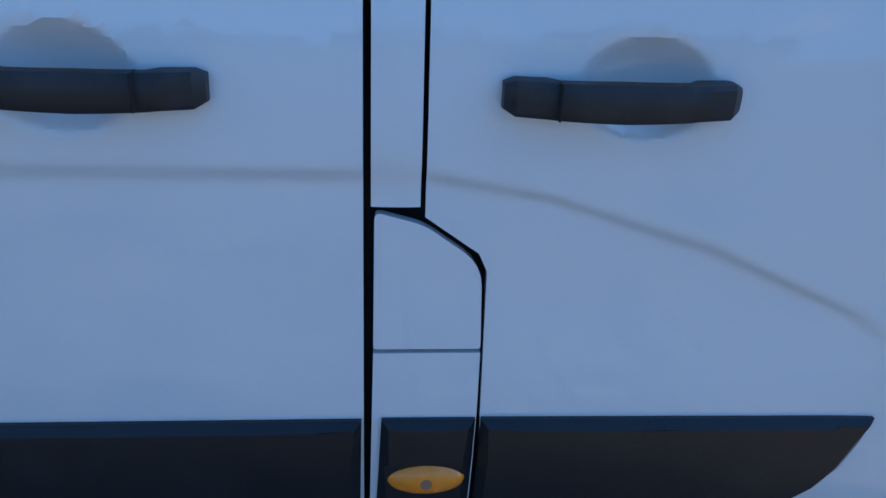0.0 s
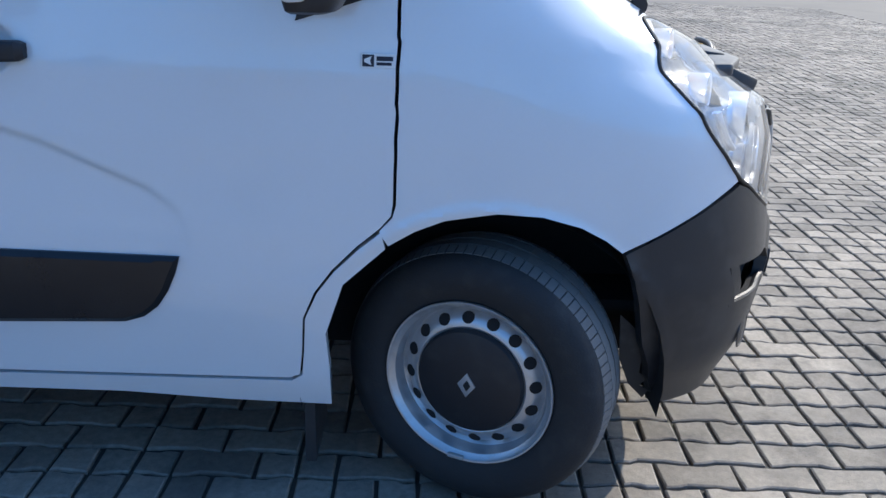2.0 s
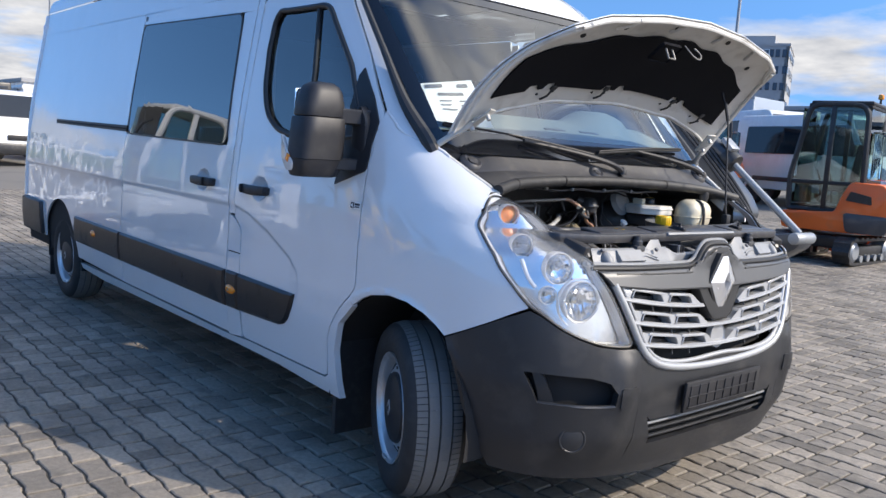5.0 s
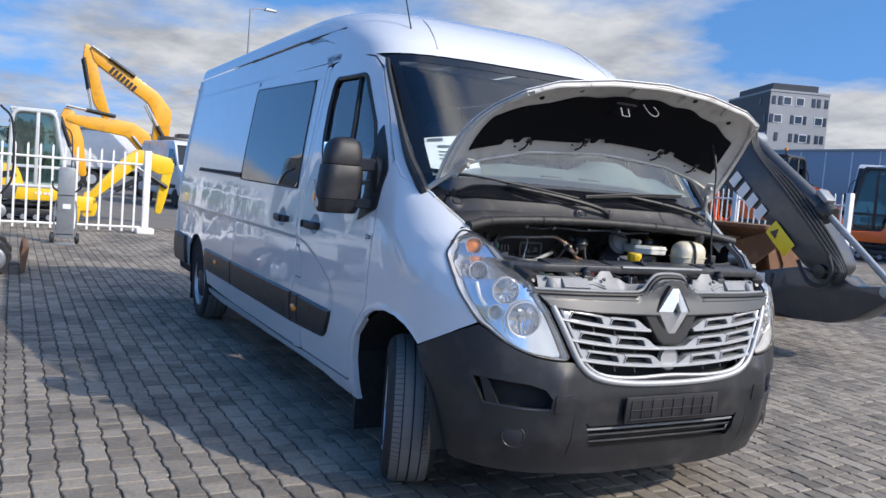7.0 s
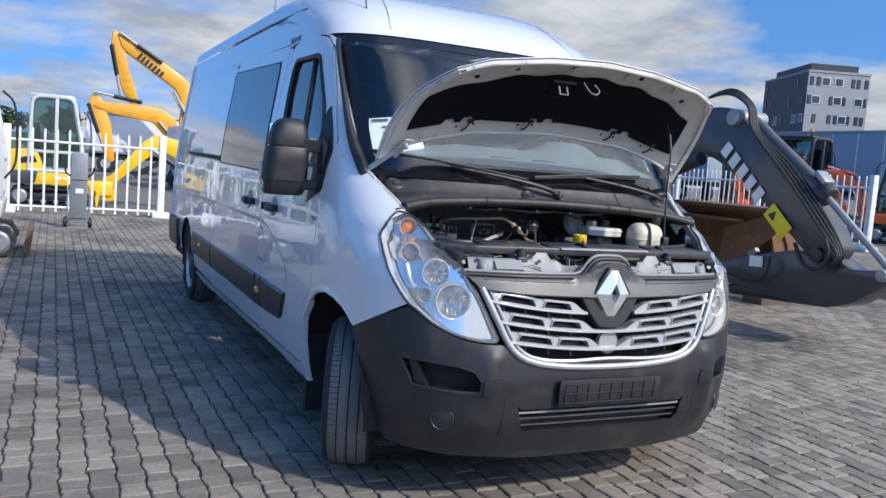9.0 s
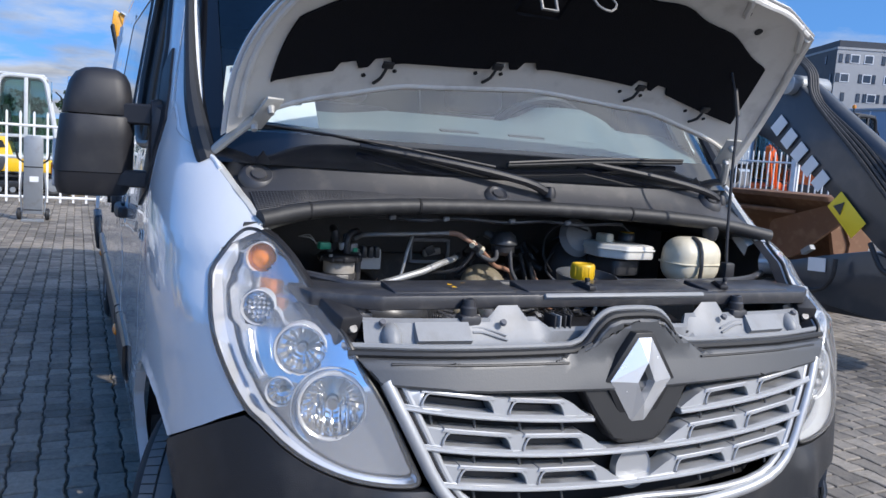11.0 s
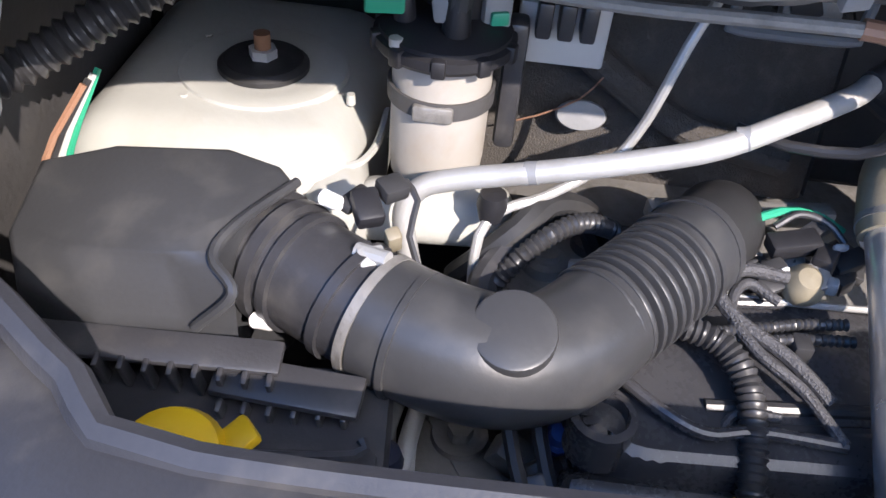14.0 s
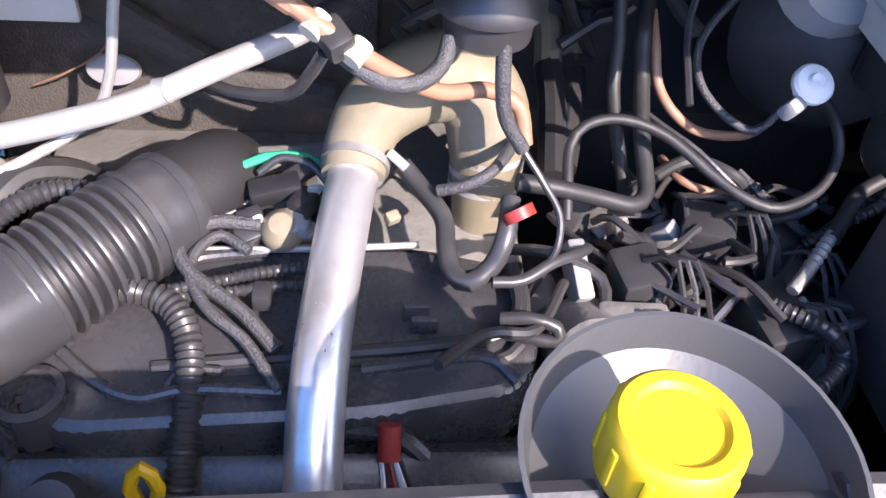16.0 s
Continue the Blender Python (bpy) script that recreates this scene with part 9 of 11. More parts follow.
def mini_excavator(label, at, heading, paint, size=1.0, cab_paint=None, beacon=False, reach=True, group="compact excavators in the yard", belt=None, blade=None, legs=0.0):
    """A compact excavator facing +x in its own measure: tracks, blade, house, cab and folded arm."""
    ob = thing("mini_excavator", label, "excavator", group)
    set_down(ob, at, heading, size)
    cab_paint = cab_paint or M["cabblk"]
    add_undercarriage(ob, belt or M["rubber"], 0.6, 0.2, 0.25, 0.49, blade or paint)
    for p in ob.children:      # the house may be slewed on its tracks
        p.matrix_local = pose(0, 0, 0, 0, 0, legs)
    part("house", prism(rounded([(-0.82, 0.62), (-0.70, 0.46), (0.62, 0.46), (0.66, 0.72), (-0.12, 0.76), (-0.20, 1.02), (-0.30, 1.22), (-0.76, 1.20), (-0.86, 1.0)], 0.06, 3), 1.16, plane_xz(0.58), bevel=0.02), paint, ob)
    part("counterweight", prism(rounded([(-0.92, 0.74), (-0.84, 0.47), (-0.30, 0.47), (-0.24, 0.76)], 0.06, 3), 1.22, plane_xz(0.61), bevel=0.02), M["grym"], ob, "dark grey counterweight")
    for s in (-1, 1):
        part("vent_recess", prism(rounded([(-0.62, 0.90), (-0.26, 0.94), (-0.32, 1.08), (-0.60, 1.02)], 0.02, 2), 0.02, plane_xz(s * 0.585 + 0.01)), M["cabblk"], ob)
    bm = bmesh.new()
    for k in range(6):
        add_box(bm, (0.10 + k * 0.05 + 0.01 * (k % 2), -0.586, 0.62), (0.03, 0.006, 0.07 if k % 3 else 0.05), rot=(0, 12, 0))
    part("model_mark", bm, M["print"], ob, "white model marking")
    add_cab(ob, -0.44, 0.62, -0.56, 0.40, 0.76, 2.36, cab_paint, 0.2, None, beacon)
    part("rear_cab_box", box((-0.56, -0.1, 1.62), (0.24, 0.86, 0.72), bevel=0.05), M["cabglass"], ob).visible_shadow = False
    part("grab_rail", tube([(0.66, -0.52, 1.0), (0.78, -0.52, 1.25), (0.76, -0.52, 1.9), (0.62, -0.52, 2.1)], 0.014, 6), M["cabblk"], ob)
    if reach:
        part("swing_post", box((0.76, 0.2, 0.62), (0.3, 0.3, 0.34), bevel=0.04), paint, ob)
        boom_parts(ob, [(0.74, 0.62), (0.92, 0.58), (1.16, 1.30), (1.86, 1.62), (1.84, 1.80), (1.10, 1.55), (0.90, 1.25)],
                   [(1.74, 1.78), (1.96, 1.80), (1.90, 1.50), (1.36, 0.62), (1.24, 0.66), (1.70, 1.50)], 0.2, 0.17, paint,
                   [((0.96, 0.55), (1.22, 1.28), 0.05), ((1.20, 1.66), (1.90, 1.86), 0.045), ((1.90, 1.62), (1.50, 0.66), 0.04)], [(1.84, 1.70), (1.30, 0.64), (0.84, 0.64)])
        part("bucket", bucket_mesh(1.20, 0.36, 0.2, 0.46, 0.27, 190), M["rust"], ob, "worn brown digging bucket")
        part("arm_hose", tube([(0.9, 0.3, 0.8), (1.08, 0.31, 1.45), (1.5, 0.31, 1.78), (1.9, 0.31, 1.92), (1.98, 0.31, 1.7)], 0.016, 6), M["rubber"], ob)
    return ob


def palisade(label, a, b, n_posts, top=1.62, gap=0.215, rails=(0.13, 1.40), group="white steel yard fences"):
    """A fence of upright pales on two rails between posts."""
    a, b = Vector((*a, 0)), Vector((*b, 0))
    ob = thing("steel_fence", label, "fence", group)
    ob.location = (0, 0, 0)
    d = b - a
    n = int(d.length / gap)
    ang = math.degrees(math.atan2(d.y, d.x))
    pale = bpy.data.meshes.new("pale")
    bm = prism([(-0.019, 0), (0.019, 0), (0.019, top - 0.04), (0, top), (-0.019, top - 0.04)], 0.018, plane_xz(0.009))
    bm.to_mesh(pale); bm.free(); pale.materials.append(M["fence"])
    for k in range(n + 1):
        p = a + d * (k / n)
        o = new("pale", pale)
        o.parent = ob
        o.matrix_local = pose(p.x, p.y, ground_z(p.y) + 0.04, 0, 0, ang)
    for z in rails:
        bm = bmesh.new()
        for k in range(4):
            p, q = a + d * k / 4, a + d * (k + 1) / 4
            add_cyl(bm, (p.x, p.y, ground_z(p.y) + z), (q.x, q.y, ground_z(q.y) + z), 0.024, seg=8)
        part("rail", bm, M["fence"], ob)
    for k in range(n_posts):
        p = a + d * (k / max(n_posts - 1, 1))
        z = ground_z(p.y)
        bm = box((p.x, p.y, z + top * 0.52), (0.13, 0.13, top * 1.04), rot=(0, 0, ang), bevel=0.008)
        add_box(bm, (p.x, p.y, z + 0.06), (0.34, 0.34, 0.12), rot=(0, 0, ang), bevel=0.02)
        part("post", bm, M["fence"], ob)
    return ob


# fence, hand trolley and machines beyond the van's tail
palisade("white steel palisade fence with square posts", (-14.0, -8.6), (-14.0, -0.16), 4)
palisade("white steel palisade fence before orange machines", (-19.5, 15.6), (-8.4, 14.0), 4)
palisade("long white picket fence before parked vans", (-6.5, 27.0), (9.0, 27.0), 6, 1.2, 0.17, (0.2, 1.0))


def hand_trolley():
    ob = thing("hand_trolley", "grey upright sheet-steel trolley on two rubber wheels", "trolley", at=(-11.3, -1.78, 0))
    bm = prism(rounded([(-0.13, 0.10), (0.13, 0.10), (0.13, 1.22), (0.10, 1.26), (-0.10, 1.26), (-0.13, 1.22)], 0.015, 2), 0.10, Matrix(((0, 0, 1, 0.0), (1, 0, 0, 0), (0, 1, 0, 0), (0, 0, 0, 1))), bevel=0.008)
    body = part("cabinet_body", bm, M["galv"], ob)
    for z in (0.16, 0.80):
        part("panel_seam", box((0.103, 0, z), (0.008, 0.25, 0.012)), M["cabblk"], body)
    for s in (-1, 1):
        part("handle", tube([(0.03, s * 0.13, 0.86), (0.10, s * 0.20, 0.92), (0.16, s * 0.22, 1.02)], 0.014, 6), M["cabblk"], ob)
        part("side_rail", tube([(0.05, s * 0.15, 0.12), (0.05, s * 0.17, 0.45), (0.05, s * 0.145, 0.72)], 0.013, 6), M["galv"], ob)
        w = part("wheel", lathe([(0.02, -0.03), (0.075, -0.03), (0.09, -0.02), (0.09, 0.02), (0.075, 0.03), (0.02, 0.03)], pose(-0.02, s * 0.19, 0.09, 90), 18), M["rubber"], ob)
        part("hub", cyl((-0.02, s * 0.23, 0.09), (-0.02, s * 0.15, 0.09), 0.035, seg=12), M["galv"], w)
    part("toe_plate", box((0.16, 0, 0.012), (0.24, 0.3, 0.02)), M["galv"], ob)
    part("label_plate", box((0.106, 0.01, 0.62), (0.006, 0.12, 0.08)), M["print"], ob)


hand_trolley()

mini_excavator("light grey compact excavator with black-edged cab glass", (-7.75, -3.30, 0), 90, M["ltgry"], 0.93, M["ltgry"], False, False, blade=M["rust"])
yellow_machine = mini_excavator("yellow compact excavator with pale cab reaching out behind the fence", (-16.6, -2.22, 0), 90, M["yel"], 1.0, M["ltgry"], False, False, belt=M["cabblk"])


def reaching_digger(name, label, x, boom, arm, paint, wide, cab, body, rams, extra=()):
    """An excavator seen across its arm: boom and arm outlines given as (y, z) in an upright plane at x."""
    ob = thing(name, label, "excavator", "large excavators in the yard", at=(x, 0, 0))
    m = Matrix(((0, 0, 1, -wide / 2), (1, 0, 0, 0), (0, 1, 0, 0), (0, 0, 0, 1)))
    b = part("boom", prism(rounded(boom, wide * 0.4, 3), wide, m, bevel=wide * 0.06), paint, ob)
    a = part("arm", prism(rounded(arm, wide * 0.3, 3), wide * 0.8, m @ Matrix.Translation((0, 0, wide * 0.1)), bevel=wide * 0.05), paint, ob)
    for p, q, r in rams:
        for s in (-1, 1):
            u, v = Vector((s * wide * 0.65, *p)), Vector((s * wide * 0.65, *q))
            c = part("hydraulic_cylinder", cyl(u, u.lerp(v, 0.6), r, seg=12), M["cabblk"], b)
            part("piston_rod", cyl(u.lerp(v, 0.6), v, r * 0.6, seg=10), M["chrome"], b)
    if not body:
        return ob
    y0, y1, z0, z1 = body
    part("house", box((0, (y0 + y1) / 2, (z0 + z1) / 2), (wide * 5.2, y1 - y0, z1 - z0), bevel=0.12), paint, ob)
    cy0, cy1, cz = cab
    part("cab_shell", box((wide * 1.6, (cy0 + cy1) / 2, (z0 + cz) / 2), (wide * 2.0, cy1 - cy0, cz - z0), bevel=0.1), M["cabblk"], ob)
    part("cab_window", box((wide * 2.62, (cy0 + cy1) / 2, z0 + (cz - z0) * 0.66), (0.02, (cy1 - cy0) * 0.8, (cz - z0) * 0.5), bevel=0.005), M["dkglass"], ob)
    for s in (-1, 1):
        part("track", prism(rounded([(y0 - 0.3, 0.0), (y1 + 0.3, 0.0), (y1 + 0.5, z0 * 0.55), (y1 + 0.2, z0 - 0.04), (y0 - 0.2, z0 - 0.04), (y0 - 0.5, z0 * 0.55)], z0 * 0.3, 4), wide,
                            Matrix(((0, 0, 1, s * wide * 2 - wide / 2), (1, 0, 0, 0), (0, 1, 0, 0), (0, 0, 0, 1))), bevel=0.03), M["rubber"], ob)
    for y, z, w, h, tilt in extra:
        bm = bmesh.new()
        for k in range(7):
            add_box(bm, (wide * 0.52, y + (k - 3) * w / 7 * math.cos(radians(tilt)), z + (k - 3) * w / 7 * math.sin(radians(tilt))), (0.03, w / 11, h), rot=(tilt, 0, 0))
        part("maker_mark", bm, M["cabblk"], ob, "dark maker's lettering as plain bars")
    return ob


reaching_digger("large_excavator", "amber-yellow crawler excavator with its boom raised", -40.0,
                [(3.55, 2.6), (4.35, 2.6), (4.45, 4.2), (3.75, 5.05), (0.95, 6.75), (0.45, 6.95), (0.75, 6.15), (3.3, 4.5), (3.65, 3.8)],
                [(0.30, 7.05), (0.72, 6.75), (1.05, 5.3), (1.62, 3.55), (1.25, 3.5), (0.80, 4.2), (0.22, 6.3)], M["amb"], 0.55, (4.6, 6.2, 3.1), (4.2, 8.2, 1.1, 2.2),
                [((4.6, 1.9), (3.2, 4.4), 0.10), ((2.6, 5.7), (0.6, 6.9), 0.09), ((0.25, 6.3), (0.75, 3.9), 0.08)], [(2.06, 5.50, 1.5, 0.34, -36)])
reaching_digger("large_excavator", "amber crawler excavator with a folded worn arm", -34.0,
                [(2.2, 2.0), (2.8, 2.0), (2.62, 2.75), (2.0, 3.15), (1.3, 3.22), (-0.55, 3.25), (-0.75, 3.0), (0.1, 2.75), (1.7, 2.55)],
                [(-0.76, 3.55), (-0.4, 3.4), (0.0, 2.3), (0.2, 0.75), (-0.1, 0.7), (-0.36, 1.6), (-0.95, 3.0)], M["amb"], 0.42, (2.9, 4.3, 2.7), (2.6, 6.0, 0.9, 1.9),
                [((2.9, 1.5), (1.9, 2.6), 0.08), ((1.2, 3.35), (-0.7, 3.6), 0.07), ((-0.9, 3.1), (-0.2, 1.1), 0.07)])
loose = reaching_digger("yellow_arm", "", -17.0,
                [(0.5, 1.2), (0.85, 1.25), (0.8, 1.6), (0.0, 1.76), (-0.28, 1.55), (-0.95, 0.72), (-1.1, 0.55), (-0.85, 0.55), (0.1, 1.42)],
                [(-1.12, 0.66), (-0.92, 0.72), (-0.80, 0.36), (-0.86, 0.12), (-1.12, 0.10)], M["yel"], 0.22, None, None,
                [((0.7, 0.9), (-0.1, 1.4), 0.05), ((0.15, 1.1), (-0.85, 0.5), 0.05)])
for p in list(loose.children):
    p.parent = yellow_machine
    p.matrix_local = pose(-16.6, -2.22, 0, 0, 0, 90).inverted() @ pose(-17.0, 0, 0)
part("arm_stick", prism(rounded([(0.62, 1.55), (0.86, 1.50), (0.72, 0.7), (0.60, 0.25), (0.46, 0.28), (0.52, 0.8)], 0.05, 3), 0.18, pose(-16.6, -2.22, 0, 0, 0, 90).inverted() @ pose(-17.0, 0, 0) @ Matrix(((0, 0, 1, -0.09), (1, 0, 0, 0), (0, 1, 0, 0), (0, 0, 0, 1))), bevel=0.015), M["yel"], yellow_machine)
part("swing_post", box((1.02, 0.40, 0.40), (0.60, 0.34, 0.34), bevel=0.05), M["yel"], yellow_machine)
bpy.data.objects.remove(loose)


# charcoal excavator whose arm is folded beside the van
def grey_excavator():
    ob = thing("excavator", "charcoal grey excavator with its long arm folded low", "excavator", "large excavators in the yard")
    yb = 4.42
    m = plane_xz(yb + 0.19)
    boom = part("boom", prism(rounded([(-4.9, 1.1), (-4.5, 1.0), (-3.95, 1.66), (-3.42, 1.84), (-3.1, 1.76), (-2.49, 1.42), (-1.82, 0.90), (-1.62, 0.84), (-1.52, 0.96), (-1.62, 1.14),
                                       (-2.2, 1.72), (-2.74, 2.16), (-2.92, 2.30), (-3.16, 2.33), (-3.46, 2.29), (-4.0, 1.98)], 0.09, 4), 0.34, m, bevel=0.018), M["grym"], ob)
    part("arm", prism(rounded([(-3.0, 0.66), (-2.9, 0.47), (-2.4, 0.44), (-1.87, 0.40), (-1.55, 0.42), (-1.30, 0.50), (-0.98, 0.72), (-0.96, 0.80), (-1.06, 0.84), (-1.34, 0.80),
                               (-1.52, 0.90), (-1.66, 0.84), (-1.94, 0.92), (-2.3, 0.84)], 0.05, 3), 0.26, plane_xz(yb + 0.15), bevel=0.015), M["grym"], ob)
    part("arm_link", box((-2.35, yb - 0.02, 0.42), (1.0, 0.16, 0.10), rot=(0, -3, 0), bevel=0.02), M["cabblk"], ob)
    ram = part("hydraulic_cylinder", cyl((-2.80, yb, 2.17), (-1.80, yb, 1.47), 0.085, seg=20, bevel=0.015), M["grym"], ob)
    part("gland", cyl((-1.86, yb, 1.51), (-1.74, yb, 1.43), 0.10, seg=20, bevel=0.012), M["cabblk"], ram)
    part("piston_rod", cyl((-1.80, yb, 1.47), (-1.03, yb, 0.84), 0.032, seg=16), M["galv"], ram, "bright chrome piston rod")
    part("rod_eye", cyl((-1.0, yb - 0.17, 0.80), (-1.0, yb + 0.17, 0.80), 0.055, seg=18, bevel=0.01), M["galv"], ob)
    part("pivot", cyl((-2.86, yb - 0.22, 2.20), (-2.86, yb + 0.22, 2.20), 0.085, seg=18, bevel=0.01), M["galv"], boom)
    part("lower_pivot", cyl((-1.66, yb - 0.20, 0.90), (-1.66, yb + 0.20, 0.90), 0.07, seg=18, bevel=0.01), M["cabblk"], boom)
    part("lift_cylinder", cyl((-3.2, yb - 0.26, 1.76), (-4.15, yb - 0.26, 1.44), 0.075, seg=16), M["cabblk"], boom)
    for k in range(4):
        o = k * 0.028
        part("hydraulic_hose", tube([(-4.0, yb - 0.12 + o, 2.08), (-3.5, yb - 0.14 + o, 2.36 + o * 0.4), (-3.05, yb - 0.15 + o, 2.46 + o * 0.6), (-2.72, yb - 0.16 + o, 2.32),
                                     (-2.60, yb - 0.17 + o, 2.06), (-2.1, yb - 0.18 + o, 1.60 + o), (-1.62, yb - 0.19 + o, 1.12 + o), (-1.44, yb - 0.19 + o, 0.92), (-1.52, yb - 0.19 + o, 0.80)],
                                    0.017, 7, 0.05), M["rubber"], ob)
    part("hose_loop", tube([(-1.9, yb - 0.2, 0.98), (-1.75, yb - 0.23, 0.80), (-1.58, yb - 0.23, 0.78), (-1.50, yb - 0.22, 0.92), (-1.56, yb - 0.21, 1.06)], 0.02, 8, 0.03), M["rubber"], ob)
    part("hose_loop", tube([(-2.9, yb - 0.2, 0.62), (-2.6, yb - 0.2, 0.56), (-2.32, yb - 0.2, 0.55), (-2.2, yb - 0.2, 0.66), (-2.18, yb - 0.2, 0.82)], 0.018, 8, 0.04), M["rubber"], ob)
    # light maker's mark and warning label on the boom's side plate
    u = Vector((0.74, 0, -0.67)); bm = bmesh.new()
    for k in range(5):
        c = Vector((-2.93, yb - 0.172, 1.86)) + u * (0.165 * k)
        add_box(bm, c, (0.105, 0.006, 0.15), rot=(0, 42, 0))
    part("maker_mark", bm, M["print"], boom, "white maker's lettering as plain bars")
    lab = part("warning_label", box((-2.16, yb - 0.173, 1.17), (0.34, 0.006, 0.17), rot=(0, 42, 0), bevel=0.004), M["sticker"], boom, "yellow warning label")
    c = Vector((-2.22, yb - 0.178, 1.225))
    part("warning_sign", prism([(-0.05, -0.04), (0.05, -0.04), (0, 0.055)], 0.004, Matrix.Translation(c) @ pose(0, 0, 0, 0, 42, 0) @ plane_xz(0.0)), M["cabblk"], lab)
    part("rating_plate", box((-2.42, yb - 0.12, 0.74), (0.17, 0.006, 0.11), rot=(0, -4, 0)), M["print"], ob)
    part("work_lamp", box((-1.82, yb, 1.62), (0.16, 0.14, 0.05), rot=(0, 42, 0), bevel=0.01), M["galv"], ob)
    # house, cab and tracks
    part("house", box((-6.5, 4.5, 1.15), (2.4, 1.8, 0.9), bevel=0.12), M["grym"], ob)
    part("cab_shell", box((-6.0, 5.0, 1.9), (1.2, 0.8, 1.1), bevel=0.1), M["cabblk"], ob)
    part("boom_foot", box((-5.05, yb, 0.98), (0.7, 0.5, 0.6), bevel=0.06), M["grym"], ob)
    for s in (-1, 1):
        part("track", prism(rounded([(-7.6, 0.0 + 0.09), (-5.4, 0.09), (-5.2, 0.4), (-5.45, 0.68), (-7.55, 0.68), (-7.8, 0.4)], 0.22, 4), 0.42, plane_xz(4.5 + s * 0.75 + 0.21), bevel=0.03), M["rubber"], ob)
    part("undercarriage", box((-6.5, 4.5, 0.45), (1.4, 1.3, 0.5), bevel=0.05), M["cabblk"], ob)


grey_excavator()


def steel_bucket(label, at, turn, wide, size, heading):
    """A rusty attachment bucket lying on the yard: curved shell, side plates, lip and ears."""
    ob = thing("digging_bucket", label, "bucket", "rusty buckets by the fence")
    set_down(ob, at, heading)
    o = [(math.cos(radians(a)) * size, size * 0.86 + math.sin(radians(a)) * size * 0.86) for a in range(turn, turn + 201, 20)]
    i = [(x * 0.95, size * 0.86 + (z - size * 0.86) * 0.95) for x, z in reversed(o)]
    part("shell", prism(o + i, wide, plane_xz(wide / 2)), M["rust"], ob)
    for s in (-1, 1):
        part("side_plate", prism(o, 0.03, plane_xz(s * wide / 2 + 0.015)), M["rust"], ob)
    lip = Vector((o[-1][0], 0, o[-1][1]))
    part("cutting_edge", box(lip, (0.05, wide + 0.04, 0.16), rot=(0, turn + 20, 0)), M["rust"], ob)
    for s in (-1, 1):
        part("lug", prism(rounded([(-0.1, 0), (0.1, 0), (0.06, 0.22), (-0.06, 0.22)], 0.03, 2), 0.03, Matrix.Translation((0, s * 0.14, size * 1.66)) @ plane_xz(0)), M["rust"], ob)


def steel_blade():
    """A broad rusty grading bucket resting on blocks, tops level with the fence rails."""
    ob = thing("grading_bucket", "wide rusty brown grading bucket standing on blocks", "bucket", "rusty buckets by the fence")
    x0, x1, y0, y1 = -4.85, -3.1, 5.25, 6.2
    part("top_plate", prism(rounded([(x0, y0), (x1 - 0.1, y0 - 0.02), (x1, y0 + 0.2), (x1 - 0.2, y1), (x0, y1)], 0.05, 3), 0.05, Matrix.Translation((0, 0, 1.22)), bevel=0.008), M["rust"], ob)
    prof = [(y0 + 0.02, 1.22), (y0 + 0.30, 1.06), (y0 + 0.44, 0.82), (y0 + 0.40, 0.55), (y0 + 0.22, 0.34), (y0 + 0.26, 0.30), (y0 + 0.46, 0.52), (y0 + 0.50, 0.82), (y0 + 0.36, 1.09), (y0 + 0.06, 1.25)]
    part("curved_shell", prism(prof, 1.5, Matrix(((0, 0, 1, x0 + 0.1), (1, 0, 0, 0), (0, 1, 0, 0), (0, 0, 0, 1)))), M["rust"], ob)
    part("lower_lip", prism(rounded([(-4.7, 5.2), (-3.72, 5.15), (-3.6, 5.32), (-4.2, 5.55), (-4.7, 5.5)], 0.04, 3), 0.04, Matrix.Translation((0, 0, 1.07)), bevel=0.008), M["rust"], ob)
    part("end_plate", prism(rounded([(y0 + 0.1, 1.2), (y1 - 0.1, 1.2), (y1 - 0.25, 0.6), (y0 + 0.4, 0.34)], 0.06, 3), 0.04, Matrix(((0, 0, 1, -3.32), (1, 0, 0, 0), (0, 1, 0, 0), (0, 0, 0, 1)))), M["rust"], ob)
    part("wing_plate", prism(rounded([(-3.95, 0.50), (-3.55, 0.66), (-2.98, 1.10), (-3.2, 1.2), (-3.9, 0.98)], 0.05, 3), 0.04, plane_xz(5.34)), M["rust"], ob)
    for x in (-4.5, -3.5):
        part("support_block", box((x, 5.72, 0.29), (0.3, 0.5, 0.48), bevel=0.01), M["bark"], ob, "timber support block")
    for x, z in ((-3.05, 1.12), (-3.4, 0.74)):
        part("tooth", box((x, 5.3, z), (0.12, 0.06, 0.05), rot=(0, -35, 0)), M["galv"], ob)


steel_blade()
steel_bucket("rusty brown trenching bucket lying on the paving", (-6.2, 9.4, ground_z(9.4)), 60, 0.7, 0.42, 40)


# orange machines
mini_excavator("orange compact excavator with black cab and amber beacon", (-2.72, 8.95, ground_z(8.95)), 190, M["org"], 0.92, None, True, False, legs=260)
mini_excavator("orange compact excavator with black cab and amber beacon", (-12.9, 16.8, ground_z(16.8)), 100, M["org"], 1.12, None, True)
mini_excavator("orange compact excavator parked beyond the white fence", (-10.1, 17.6, ground_z(17.6)), 215, M["org"], 1.0)
mini_excavator("orange compact excavator parked beyond the white fence", (-16.2, 18.2, ground_z(18.2)), 300, M["org"], 1.0)
